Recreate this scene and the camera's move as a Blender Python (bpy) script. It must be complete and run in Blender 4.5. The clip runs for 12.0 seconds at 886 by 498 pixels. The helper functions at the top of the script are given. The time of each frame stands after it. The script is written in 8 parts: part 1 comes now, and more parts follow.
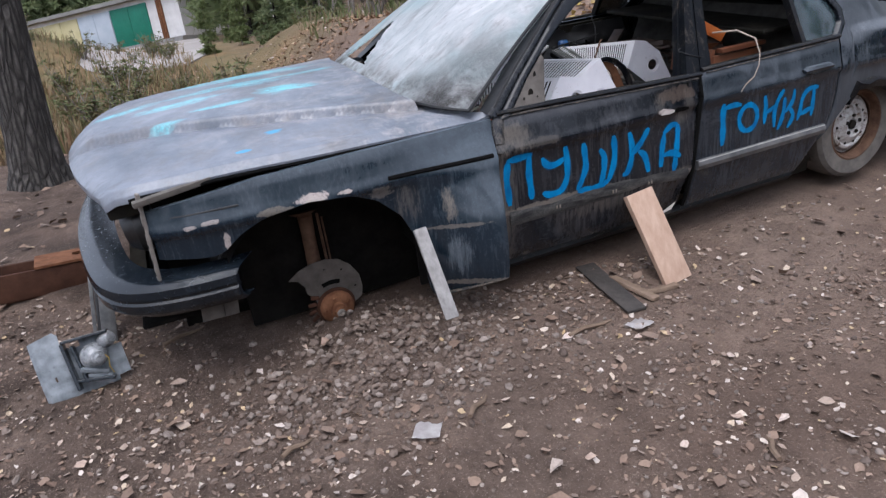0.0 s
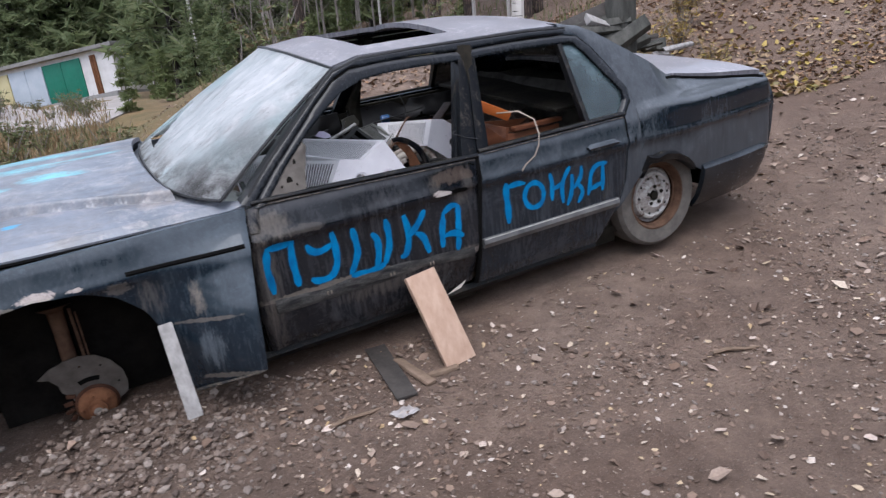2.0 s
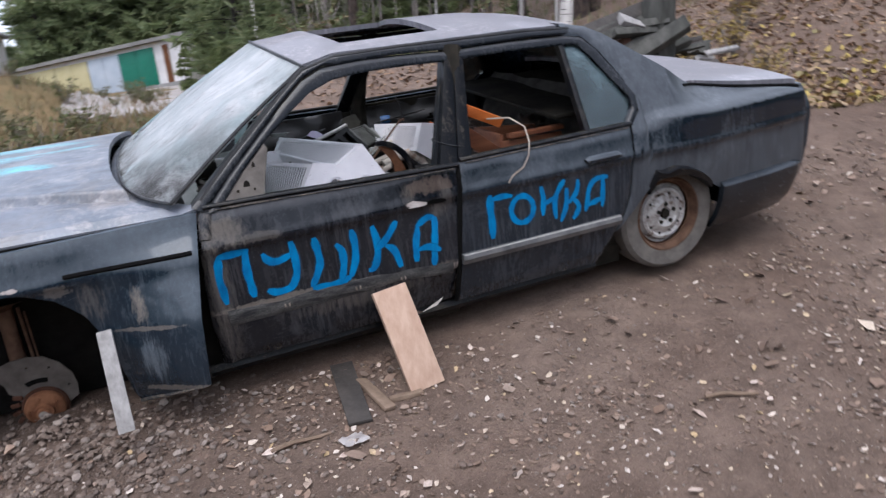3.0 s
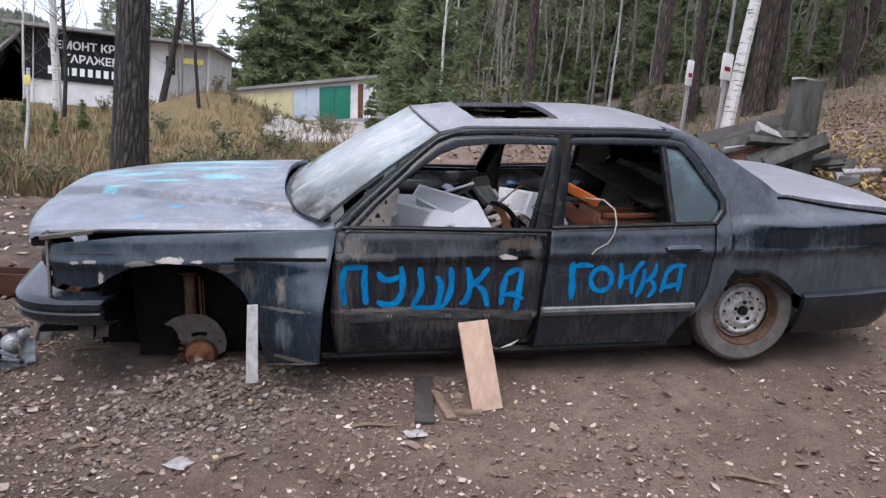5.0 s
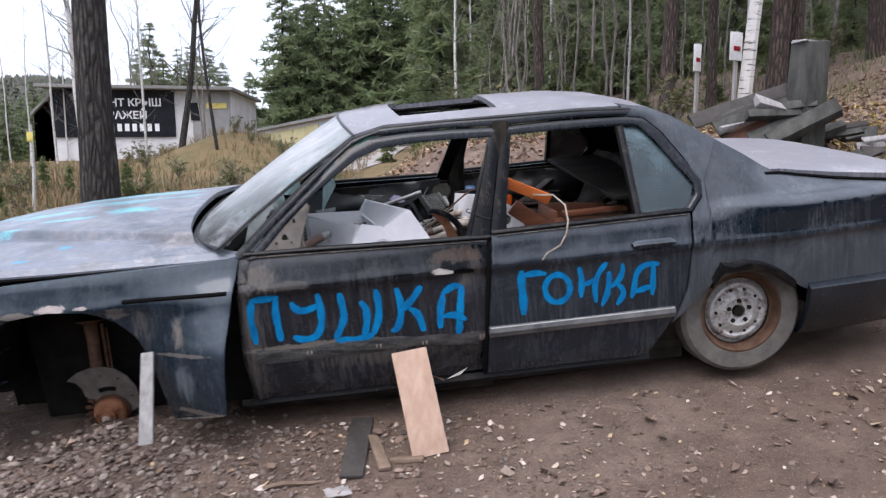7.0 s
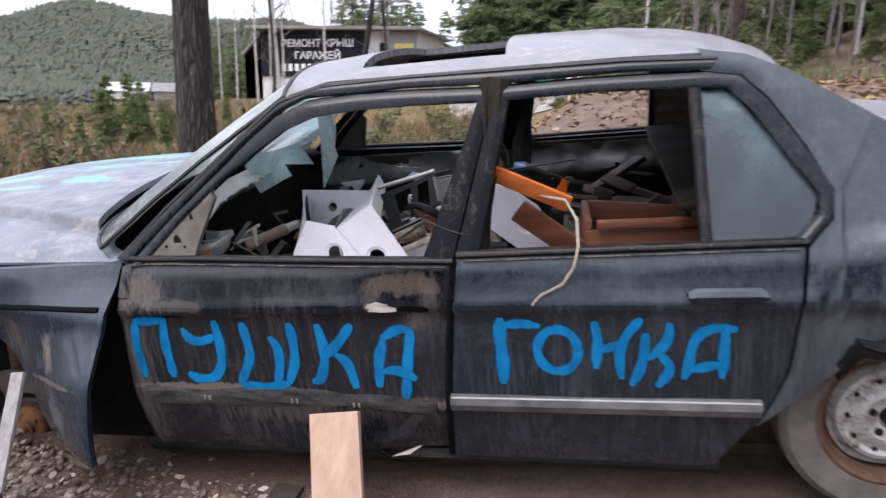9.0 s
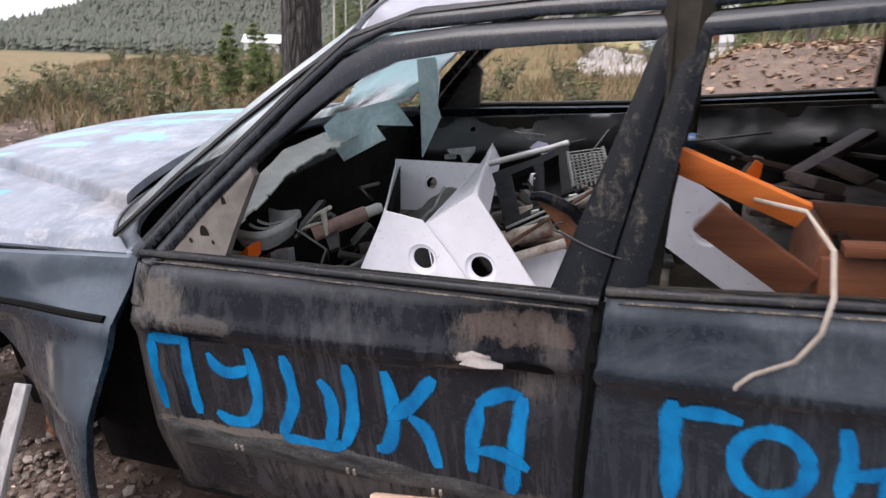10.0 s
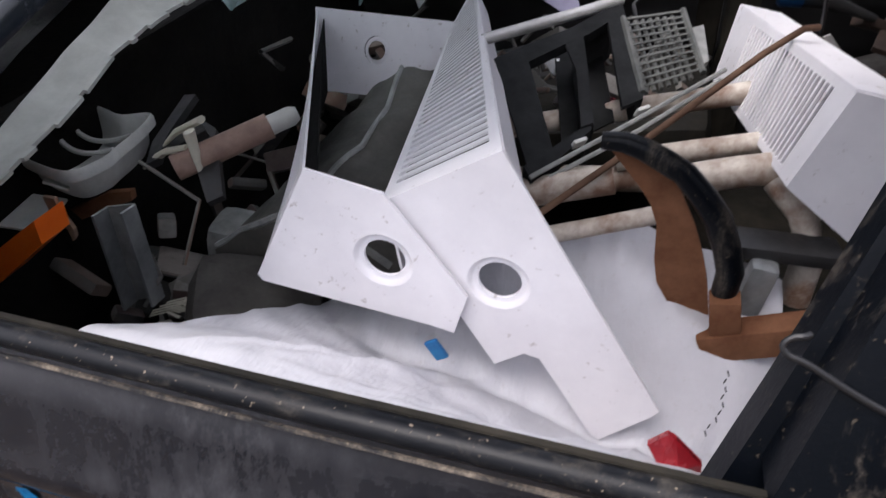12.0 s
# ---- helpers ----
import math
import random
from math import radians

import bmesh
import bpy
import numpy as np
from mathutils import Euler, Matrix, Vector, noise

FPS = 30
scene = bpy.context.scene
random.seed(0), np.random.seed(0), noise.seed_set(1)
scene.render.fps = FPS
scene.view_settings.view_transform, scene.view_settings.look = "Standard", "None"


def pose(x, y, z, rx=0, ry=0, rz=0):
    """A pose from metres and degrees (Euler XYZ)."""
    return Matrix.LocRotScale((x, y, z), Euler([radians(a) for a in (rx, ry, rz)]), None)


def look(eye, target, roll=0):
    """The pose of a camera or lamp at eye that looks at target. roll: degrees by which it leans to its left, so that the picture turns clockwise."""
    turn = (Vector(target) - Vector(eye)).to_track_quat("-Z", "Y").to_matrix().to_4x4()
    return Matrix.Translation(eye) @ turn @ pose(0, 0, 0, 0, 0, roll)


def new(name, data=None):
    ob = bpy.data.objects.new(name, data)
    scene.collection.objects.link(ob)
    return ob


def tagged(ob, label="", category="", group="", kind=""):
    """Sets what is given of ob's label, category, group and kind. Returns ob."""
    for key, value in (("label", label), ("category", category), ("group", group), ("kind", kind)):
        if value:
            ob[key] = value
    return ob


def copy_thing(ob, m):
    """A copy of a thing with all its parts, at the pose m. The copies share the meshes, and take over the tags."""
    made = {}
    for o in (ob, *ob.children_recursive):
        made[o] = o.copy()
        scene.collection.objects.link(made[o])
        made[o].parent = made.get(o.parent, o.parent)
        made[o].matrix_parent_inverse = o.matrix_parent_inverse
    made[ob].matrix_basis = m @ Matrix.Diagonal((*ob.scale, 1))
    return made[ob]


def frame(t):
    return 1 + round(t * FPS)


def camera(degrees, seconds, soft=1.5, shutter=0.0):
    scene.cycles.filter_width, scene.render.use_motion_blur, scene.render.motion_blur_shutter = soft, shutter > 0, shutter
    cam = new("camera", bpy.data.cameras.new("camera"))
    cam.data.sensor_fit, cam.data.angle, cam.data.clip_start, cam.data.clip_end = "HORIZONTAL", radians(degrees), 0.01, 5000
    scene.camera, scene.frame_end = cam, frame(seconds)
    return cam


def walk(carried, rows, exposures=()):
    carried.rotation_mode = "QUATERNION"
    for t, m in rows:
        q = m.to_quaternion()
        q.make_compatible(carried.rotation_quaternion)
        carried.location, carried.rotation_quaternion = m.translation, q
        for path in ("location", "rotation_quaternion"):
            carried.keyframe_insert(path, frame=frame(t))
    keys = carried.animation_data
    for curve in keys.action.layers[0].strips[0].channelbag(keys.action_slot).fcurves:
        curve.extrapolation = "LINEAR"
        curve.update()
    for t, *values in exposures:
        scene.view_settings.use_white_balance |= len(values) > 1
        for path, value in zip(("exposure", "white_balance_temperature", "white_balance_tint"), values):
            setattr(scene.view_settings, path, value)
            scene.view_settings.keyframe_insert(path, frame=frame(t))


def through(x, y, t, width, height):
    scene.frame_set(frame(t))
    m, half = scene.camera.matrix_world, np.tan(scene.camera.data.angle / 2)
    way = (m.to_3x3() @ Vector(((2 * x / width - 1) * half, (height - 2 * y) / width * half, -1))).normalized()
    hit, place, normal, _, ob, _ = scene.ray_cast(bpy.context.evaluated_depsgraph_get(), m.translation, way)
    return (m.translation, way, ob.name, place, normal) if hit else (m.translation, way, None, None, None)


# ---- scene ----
cam = camera(67.2, 12.0, soft=1.3, shutter=0.4)
ROWS = [
    (0.0, -0.505, -2.451, 0.976, 72.52, 4.42, -22.88),
    (0.5, -0.452, -2.48, 0.988, 74.09, 5.44, -22.82),
    (1.0, -0.252, -2.496, 0.981, 76.42, 4.4, -21.28),
    (1.5, -0.013, -2.559, 1.03, 78.43, 6.48, -26.85),
    (2.0, 0.228, -2.701, 1.06, 76.15, 4.93, -26.92),
    (2.5, 0.395, -2.723, 1.028, 75.9, 7.84, -28.07),
    (3.0, 0.643, -2.643, 1.058, 76.27, 3.4, -21.39),
    (3.5, 0.723, -2.673, 1.108, 77.05, -1.06, -14.12),
    (5.5, 0.749, -3.36, 1.115, 81.5, -4.87, -6.49),
    (6.0, 0.872, -3.378, 1.064, 78.89, -2.92, -6.67),
    (6.5, 1.073, -3.142, 1.037, 83.48, -0.6, -4.94),
    (8.5, 1.930, -2.074, 1.139, 77.95, -0.59, 3.81),
    (9.0, 2.023, -1.809, 1.154, 77.68, -0.82, 12.74),
    (9.5, 1.905, -1.484, 1.138, 75.22, -1.70, 17.22),
    (10.0, 1.828, -1.166, 1.121, 73.87, -1.65, 22.99),
    (10.5, 1.763, -0.865, 1.147, 68.95, -2.53, 26.60),
    (11.0, 1.580, -0.598, 1.120, 64.55, -4.58, 21.14),
    (11.5, 1.473, -0.472, 1.119, 61.27, -6.43, 16.01),
    (12.0, 1.461, -0.454, 1.098, 58.41, -3.65, 16.96),
]
walk(cam, [(t, pose(x, y, z, rx, ry, rz)) for t, x, y, z, rx, ry, rz in ROWS],
     [(0.0, 0.18, 5850, 11), (3.5, 0.26, 5850, 11), (6.5, 0.34, 5920, 12), (8.5, 0.46, 6080, 13), (10.5, 0.68, 6300, 14), (12.0, 0.48, 6200, 14)])

# ---- world and light: a pale overcast sky ----
world = bpy.data.worlds.new("sky")
scene.world = world
world.use_nodes = True
wn = world.node_tree
sky = wn.nodes.new("ShaderNodeTexSky")
sky.sky_type, sky.sun_disc = "NISHITA", False
sky.sun_elevation, sky.sun_rotation = radians(62), radians(215)
sky.air_density, sky.dust_density, sky.ozone_density = 1.0, 7.0, 1.0
veil = wn.nodes.new("ShaderNodeMixRGB")
veil.inputs[0].default_value = 0.6
veil.inputs[2].default_value = (7.6, 7.7, 8.3, 1)
wn.links.new(sky.outputs[0], veil.inputs[1])
wn.links.new(veil.outputs[0], wn.nodes["Background"].inputs[0])
wn.nodes["Background"].inputs[1].default_value = 0.19
sun_data = bpy.data.lights.new("sun", "SUN")
sun_data.energy, sun_data.angle, sun_data.color = 1.5, radians(40), (1.0, 0.97, 0.94)
sun = new("sun", sun_data)
sun.matrix_world = look((-1.5, -3.5, 12), (1.5, 1.0, 0))


# ---- materials ----
def srgb(h):
    c = [int(h[i:i + 2], 16) / 255 for i in (0, 2, 4)]
    return tuple(v / 12.92 if v < 0.04045 else ((v + 0.055) / 1.055) ** 2.4 for v in c) + (1,)


def rgba(c):
    return srgb(c) if isinstance(c, str) else (*c, 1)


class Mat:
    """A small node-graph builder round one Principled shader."""

    def __init__(self, name, coords="Object"):
        self.m = bpy.data.materials.new(name)
        self.m.use_nodes = True
        self.t = self.m.node_tree
        self.b = self.t.nodes["Principled BSDF"]
        self.tc = self.t.nodes.new("ShaderNodeTexCoord").outputs[coords]

    def put(self, key, value):
        s = self.b.inputs[key]
        if isinstance(value, (int, float)):
            s.default_value = value
        elif isinstance(value, (tuple, str)):
            s.default_value = rgba(value) if isinstance(value, str) or len(value) == 3 else value
        else:
            self.t.links.new(value, s)
        return self

    def link(self, value, socket):
        if isinstance(value, (int, float)):
            socket.default_value = value
        elif isinstance(value, (tuple, str)):
            socket.default_value = rgba(value) if isinstance(value, str) or len(value) == 3 else value
        else:
            self.t.links.new(value, socket)

    def noise(self, scale, detail=4.0, rough=0.6, stretch=(1, 1, 1), shift=0.0, warp=0.0):
        mp = self.t.nodes.new("ShaderNodeMapping")
        mp.inputs["Scale"].default_value = stretch
        mp.inputs["Location"].default_value = (shift, shift * 0.7, shift * 1.3)
        self.t.links.new(self.tc, mp.inputs[0])
        n = self.t.nodes.new("ShaderNodeTexNoise")
        n.inputs["Scale"].default_value, n.inputs["Detail"].default_value = scale, detail
        n.inputs["Roughness"].default_value, n.inputs["Distortion"].default_value = rough, warp
        self.t.links.new(mp.outputs[0], n.inputs[0])
        return n.outputs[0]

    def cells(self, scale, stretch=(1, 1, 1), out="Color", feature="F1"):
        mp = self.t.nodes.new("ShaderNodeMapping")
        mp.inputs["Scale"].default_value = stretch
        self.t.links.new(self.tc, mp.inputs[0])
        n = self.t.nodes.new("ShaderNodeTexVoronoi")
        n.feature = feature
        n.inputs["Scale"].default_value = scale
        self.t.links.new(mp.outputs[0], n.inputs[0])
        return n.outputs[out]

    def ramp(self, value, lo, hi, a=0.0, b=1.0):
        n = self.t.nodes.new("ShaderNodeMapRange")
        n.inputs[1].default_value, n.inputs[2].default_value = lo, hi
        n.inputs[3].default_value, n.inputs[4].default_value = a, b
        self.t.links.new(value, n.inputs[0])
        return n.outputs[0]

    def mix(self, f, a, b):
        n = self.t.nodes.new("ShaderNodeMixRGB")
        for v, s in zip((f, a, b), n.inputs):
            self.link(v, s)
        return n.outputs[0]

    def math(self, op, a, b=0.0):
        n = self.t.nodes.new("ShaderNodeMath")
        n.operation = op
        n.use_clamp = True
        self.link(a, n.inputs[0])
        self.link(b, n.inputs[1])
        return n.outputs[0]

    def random(self):
        return self.t.nodes.new("ShaderNodeObjectInfo").outputs["Random"]

    def island(self):
        return self.t.nodes.new("ShaderNodeNewGeometry").outputs["Random Per Island"]

    def upward(self):
        g = self.t.nodes.new("ShaderNodeNewGeometry").outputs["Normal"]
        s = self.t.nodes.new("ShaderNodeSeparateXYZ")
        self.t.links.new(g, s.inputs[0])
        return s.outputs[2]

    def axis(self, k):
        s = self.t.nodes.new("ShaderNodeSeparateXYZ")
        self.t.links.new(self.tc, s.inputs[0])
        return s.outputs[k]

    def free(self, op, *values):
        n = self.t.nodes.new("ShaderNodeMath")
        n.operation = op
        for v, k in zip(values, n.inputs):
            self.link(v, k)
        return n.outputs[0]

    def blotch(self, a, b, ragged, edge, strength):
        """A ragged ellipse: a and b are (axis, centre, radius)."""
        q = [self.free("POWER", self.free("ABSOLUTE", self.free("MULTIPLY_ADD", self.axis(k), 1 / r, -c / r)), 2.0) for k, c, r in (a, b)]
        d = self.free("ADD", self.free("ADD", *q), ragged)
        return self.ramp(d, 1.0, edge, 0.0, strength)

    def bump(self, value, strength=0.3, distance=0.01):
        n = self.t.nodes.new("ShaderNodeBump")
        n.inputs["Strength"].default_value, n.inputs["Distance"].default_value = strength, distance
        self.t.links.new(value, n.inputs["Height"])
        self.t.links.new(n.outputs[0], self.b.inputs["Normal"])
        return self


def simple(name, a, b, scale=8.0, rough=0.7, metal=0.0, grain=60.0, bump=0.2, stretch=(1, 1, 1), lo=0.35, hi=0.65, per_object=False):
    """Two colours mixed at two scales, with a fine bump."""
    m = Mat(name)
    big = m.ramp(m.noise(scale, 5, 0.65, stretch), lo, hi)
    fine = m.noise(grain, 4, 0.6, stretch, 3.0)
    f = m.math("ADD", m.math("MULTIPLY", big, 0.75), m.math("MULTIPLY", fine, 0.3))
    col = m.mix(f, a, b)
    if per_object:
        col = m.mix(m.math("MULTIPLY", m.random(), 0.45), col, (0.02, 0.018, 0.015))
    m.put("Base Color", col).put("Metallic", metal)
    m.put("Roughness", m.ramp(fine, 0.3, 0.7, max(rough - 0.1, 0.03), min(rough + 0.12, 1)))
    m.put("Specular IOR Level", 0.15 if rough > 0.78 else 0.5)
    m.bump(fine, bump, 0.004)
    return m.m


def car_paint(name, base, dust, amount, gloss=0.22, dust_sheen=0.5, spots=(), film=0.0, rise=0.45, crest=1.0, coat=0.25):
    """Dark lacquer under road film: streaks, blotches, settled dust with painted sky sheen; spots are chips, filler and
    dried mud.
    """
    m = Mat(name)
    blot = m.ramp(m.noise(3.6, 10, 0.8, warp=0.6), 0.53, 0.68)
    streak = m.ramp(m.noise(26, 4, 0.65, (1, 1, 0.07), 5.0), 0.5, 0.8)
    speck = m.ramp(m.noise(95, 3, 0.7, shift=9.0), 0.55, 0.78)
    # upward faces turn paler: settled dust plus sky sheen put into the colour
    up = m.ramp(m.upward(), rise, crest, 0.0, dust_sheen)
    run = m.math("MULTIPLY", m.ramp(m.noise(70, 5, 0.7, (1, 1, 0.05), 27.0), 0.48, 0.72), m.ramp(m.noise(4.5, 4, 0.6, (1, 1, 0.5), 29.0), 0.42, 0.62))
    scuff = m.math("MULTIPLY", m.ramp(m.noise(60, 6, 0.8, (0.12, 1, 1), 35.0), 0.60, 0.70), m.ramp(m.noise(6, 4, 0.7, shift=37.0), 0.5, 0.65))
    f = m.math("ADD", m.math("MULTIPLY", blot, amount), m.math("MULTIPLY", streak, amount * 0.7))
    f = m.math("ADD", f, m.math("ADD", m.math("MULTIPLY", run, amount * 1.6), m.math("MULTIPLY", scuff, amount * 2.0)))
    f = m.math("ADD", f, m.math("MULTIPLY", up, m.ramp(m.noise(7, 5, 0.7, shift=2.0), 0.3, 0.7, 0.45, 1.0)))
    f = m.math("ADD", f, m.math("MULTIPLY", speck, 0.10))
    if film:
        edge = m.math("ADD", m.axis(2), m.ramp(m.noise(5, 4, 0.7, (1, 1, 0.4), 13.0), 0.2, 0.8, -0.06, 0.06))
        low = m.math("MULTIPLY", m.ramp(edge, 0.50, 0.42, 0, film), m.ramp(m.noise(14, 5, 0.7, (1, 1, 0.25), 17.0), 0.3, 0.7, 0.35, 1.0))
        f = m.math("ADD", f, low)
    col = m.mix(f, base, dust)
    shine = m.ramp(f, 0.0, 0.4, gloss, 0.8)
    rag = m.ramp(m.noise(24, 6, 0.72, shift=31.0), 0.3, 0.7, -0.9, 0.9)
    rag.node.clamp = False
    rag_up = m.ramp(m.noise(60, 8, 0.8, (1, 1, 0.12), 33.0), 0.3, 0.7, -1.1, 1.1)
    rag_up.node.clamp = False
    worn = m.ramp(m.noise(130, 4, 0.8, shift=41.0), 0.3, 0.5, 0.45, 1.0)
    for x, z, rx, rz, colour, strength, drag in spots:
        mask = m.blotch((0, x, rx), (2, z, rz), rag_up if drag else rag, 0.6 if not drag else -0.2, strength)
        mask = m.math("MULTIPLY", mask, worn)
        col = m.mix(mask, col, colour)
        shine = m.mix(mask, shine, (0.8, 0.8, 0.8))
    m.put("Base Color", col)
    m.put("Roughness", shine)
    m.put("Specular IOR Level", 0.16).put("Coat Weight", coat).put("Coat Roughness", 0.07)
    m.bump(speck, 0.06, 0.002)
    return m.m


# the near-black tone paints the shade in the missing lock's hole
FILLER, DRY_MUD, BARE, HOLE_DARK, PALE_BLUE = (0.46, 0.40, 0.37), (0.20, 0.175, 0.15), (0.085, 0.062, 0.05), (0.006, 0.006, 0.006), (0.25, 0.29, 0.33)
WING_SPOTS = ((-0.03, 0.503, 0.07, 0.016, FILLER, 0.95, 0), (0.09, 0.496, 0.04, 0.008, FILLER, 0.9, 0), (-0.17, 0.49, 0.06, 0.016, DRY_MUD, 0.7, 0), (0.22, 0.46, 0.05, 0.025, DRY_MUD, 0.4, 0), (-0.38, 0.50, 0.035, 0.009, FILLER, 0.6, 0), (-0.45, 0.495, 0.022, 0.008, FILLER, 0.6, 0),
              (-0.345, 0.42, 0.012, 0.035, FILLER, 0.8, 0), (0.455, 0.365, 0.026, 0.07, DRY_MUD, 0.8, 1), (0.46, 0.17, 0.05, 0.08, PALE_BLUE, 0.35, 1), (0.46, 0.285, 0.12, 0.009, DRY_MUD, 0.5, 0), (0.31, 0.40, 0.05, 0.08, DRY_MUD, 0.3, 1), (0.50, 0.05, 0.14, 0.014, DRY_MUD, 0.6, 0))
DOOR_SPOTS = ((1.60, 0.545, 0.10, 0.036, BARE, 0.7, 0), (1.56, 0.55, 0.10, 0.04, DRY_MUD, 0.16, 1), (1.50, 0.52, 0.035, 0.05, DRY_MUD, 0.2, 1), (1.66, 0.50, 0.03, 0.09, DRY_MUD, 0.22, 1), (0.785, 0.535, 0.085, 0.075, DRY_MUD, 0.38, 1), (0.80, 0.54, 0.06, 0.05, DRY_MUD, 0.25, 0), (0.725, 0.30, 0.05, 0.35, DRY_MUD, 0.42, 1), (0.95, 0.235, 0.30, 0.018, DRY_MUD, 0.7, 0), (1.60, 0.478, 0.055, 0.013, HOLE_DARK, 1.0, 0), (1.51, 0.488, 0.038, 0.012, FILLER, 0.95, 0),
              (1.61, 0.20, 0.085, 0.020, DRY_MUD, 0.6, 1), (1.665, 0.185, 0.022, 0.018, FILLER, 0.8, 1), (1.25, 0.15, 0.30, 0.045, DRY_MUD, 0.35, 1), (1.62, 0.44, 0.05, 0.04, DRY_MUD, 0.3, 1), (0.9, 0.50, 0.1, 0.02, DRY_MUD, 0.25, 0))
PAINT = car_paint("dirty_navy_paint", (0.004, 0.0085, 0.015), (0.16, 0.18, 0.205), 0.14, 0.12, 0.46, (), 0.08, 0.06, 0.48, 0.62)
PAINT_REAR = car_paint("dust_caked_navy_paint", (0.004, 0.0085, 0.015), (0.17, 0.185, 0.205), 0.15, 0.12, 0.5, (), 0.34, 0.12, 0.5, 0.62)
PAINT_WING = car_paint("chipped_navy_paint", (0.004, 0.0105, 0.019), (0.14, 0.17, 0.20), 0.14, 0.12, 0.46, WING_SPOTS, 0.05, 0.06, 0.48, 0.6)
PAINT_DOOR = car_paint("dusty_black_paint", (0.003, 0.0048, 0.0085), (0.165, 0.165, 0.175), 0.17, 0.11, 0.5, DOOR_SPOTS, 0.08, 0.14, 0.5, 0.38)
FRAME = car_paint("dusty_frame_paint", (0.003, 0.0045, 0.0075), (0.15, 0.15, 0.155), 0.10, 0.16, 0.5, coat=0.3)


STROKES = ((0.05, -0.13, 0.075, 0.045), (0.0, 0.09, 0.11, 0.03), (0.15, -0.15, 0.06, 0.022), (-0.36, -0.04, 0.13, 0.03), (-0.20, -0.21, 0.09, 0.018), (-0.47, -0.05, 0.07, 0.018), (-0.55, 0.08, 0.11, 0.028), (-0.23, 0.10, 0.15, 0.022), (-0.10, 0.15, 0.11, 0.02), (0.17, 0.13, 0.13, 0.02), (-0.42, -0.30, 0.05, 0.016), (-0.05, 0.35, 0.3, 0.05))


def hood_paint():
    """Sun-bleached bonnet lacquer with sprayed turquoise strokes, dried grime and pale crusts."""
    m = Mat("bleached_hood_paint")
    f = m.ramp(m.noise(2.2, 6, 0.7, warp=0.5), 0.35, 0.68)
    col = m.mix(f, (0.095, 0.112, 0.14), (0.205, 0.222, 0.262))
    crust = m.ramp(m.noise(8.0, 8, 0.78, (1, 1, 1), 4.0, 0.4), 0.50, 0.64, 0, 0.55)
    col = m.mix(m.math("MULTIPLY", crust, m.ramp(m.axis(0), -0.5, 0.35, 0.12, 1.0)), col, (0.42, 0.385, 0.375))
    brown = m.ramp(m.noise(5.0, 6, 0.7, shift=14.0), 0.48, 0.72, 0, 0.6)
    col = m.mix(brown, col, (0.13, 0.110, 0.095))
    run = m.math("MULTIPLY", m.ramp(m.noise(16, 7, 0.75, (0.22, 1.6, 1), 23.0), 0.52, 0.66, 0, 0.6), m.ramp(m.noise(3, 4, 0.6, shift=25.0), 0.4, 0.6))
    col = m.mix(run, col, (0.075, 0.078, 0.085))
    rag = m.ramp(m.noise(9, 6, 0.7, (0.5, 2.2, 1), 3.0), 0.3, 0.7, -0.8, 0.8)
    fade = m.ramp(m.noise(40, 4, 0.7, shift=7.0), 0.35, 0.6, 0.35, 1.0)
    for x, y, rx, ry in STROKES:
        col = m.mix(m.math("MULTIPLY", m.blotch((0, x, rx * 1.5), (1, y, ry * 1.8), rag, -0.1, 0.9), fade), col, (0.15, 0.50, 0.57))
    for x, y, rx, ry in ((-0.073, -0.563, 0.04, 0.018), (-0.205, -0.681, 0.028, 0.014)):
        col = m.mix(m.blotch((0, x, rx), (1, y, ry), rag, 0.4, 0.8), col, (0.03, 0.30, 0.52))
    grit = m.noise(120, 4, 0.7)
    col = m.mix(m.ramp(grit, 0.58, 0.8, 0, 0.4), col, (0.06, 0.055, 0.05))
    m.put("Base Color", col).put("Roughness", m.ramp(m.noise(9, 5, 0.7, shift=3.0), 0.3, 0.7, 0.32, 0.56)).put("Coat Weight", 0.16).put("Coat Roughness", 0.2)
    m.bump(grit, 0.12, 0.003)
    return m.m


HOOD = hood_paint()
ROOF_PAINT = car_paint("dusty_roof_paint", (0.15, 0.15, 0.17), (0.42, 0.40, 0.42), 0.42, 0.25, 0.35)
TRIM = simple("black_plastic_trim", (0.004, 0.004, 0.005), (0.018, 0.017, 0.017), 9, 0.42, bump=0.15)
BUMPER = simple("weathered_bumper_plastic", (0.003, 0.0055, 0.009), (0.022, 0.029, 0.037), 7, 0.18, bump=0.15, lo=0.45, hi=0.80)
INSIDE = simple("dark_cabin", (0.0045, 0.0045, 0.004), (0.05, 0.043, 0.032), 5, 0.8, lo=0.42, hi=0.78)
# near-black colour that carries the shade inside the wheel arches and nose
ARCH = simple("black_arch_shade", (0.002, 0.002, 0.002), (0.012, 0.0105, 0.009), 9, 0.9)
RUBBER = simple("worn_rubber", (0.075, 0.07, 0.065), (0.17, 0.155, 0.14), 10, 0.85, bump=0.3)
MOULD = simple("chalky_moulding", (0.035, 0.037, 0.04), (0.15, 0.148, 0.148), 14, 0.45)
STEEL = simple("dull_wheel_steel", (0.34, 0.325, 0.31), (0.58, 0.57, 0.555), 16, 0.42, 0.3)
RUST = simple("brown_rust", (0.09, 0.035, 0.017), (0.20, 0.095, 0.05), 16, 0.85, bump=0.5)
RUST_DARK = simple("dark_rusty_steel", (0.035, 0.016, 0.011), (0.085, 0.04, 0.025), 9, 0.8, bump=0.4)
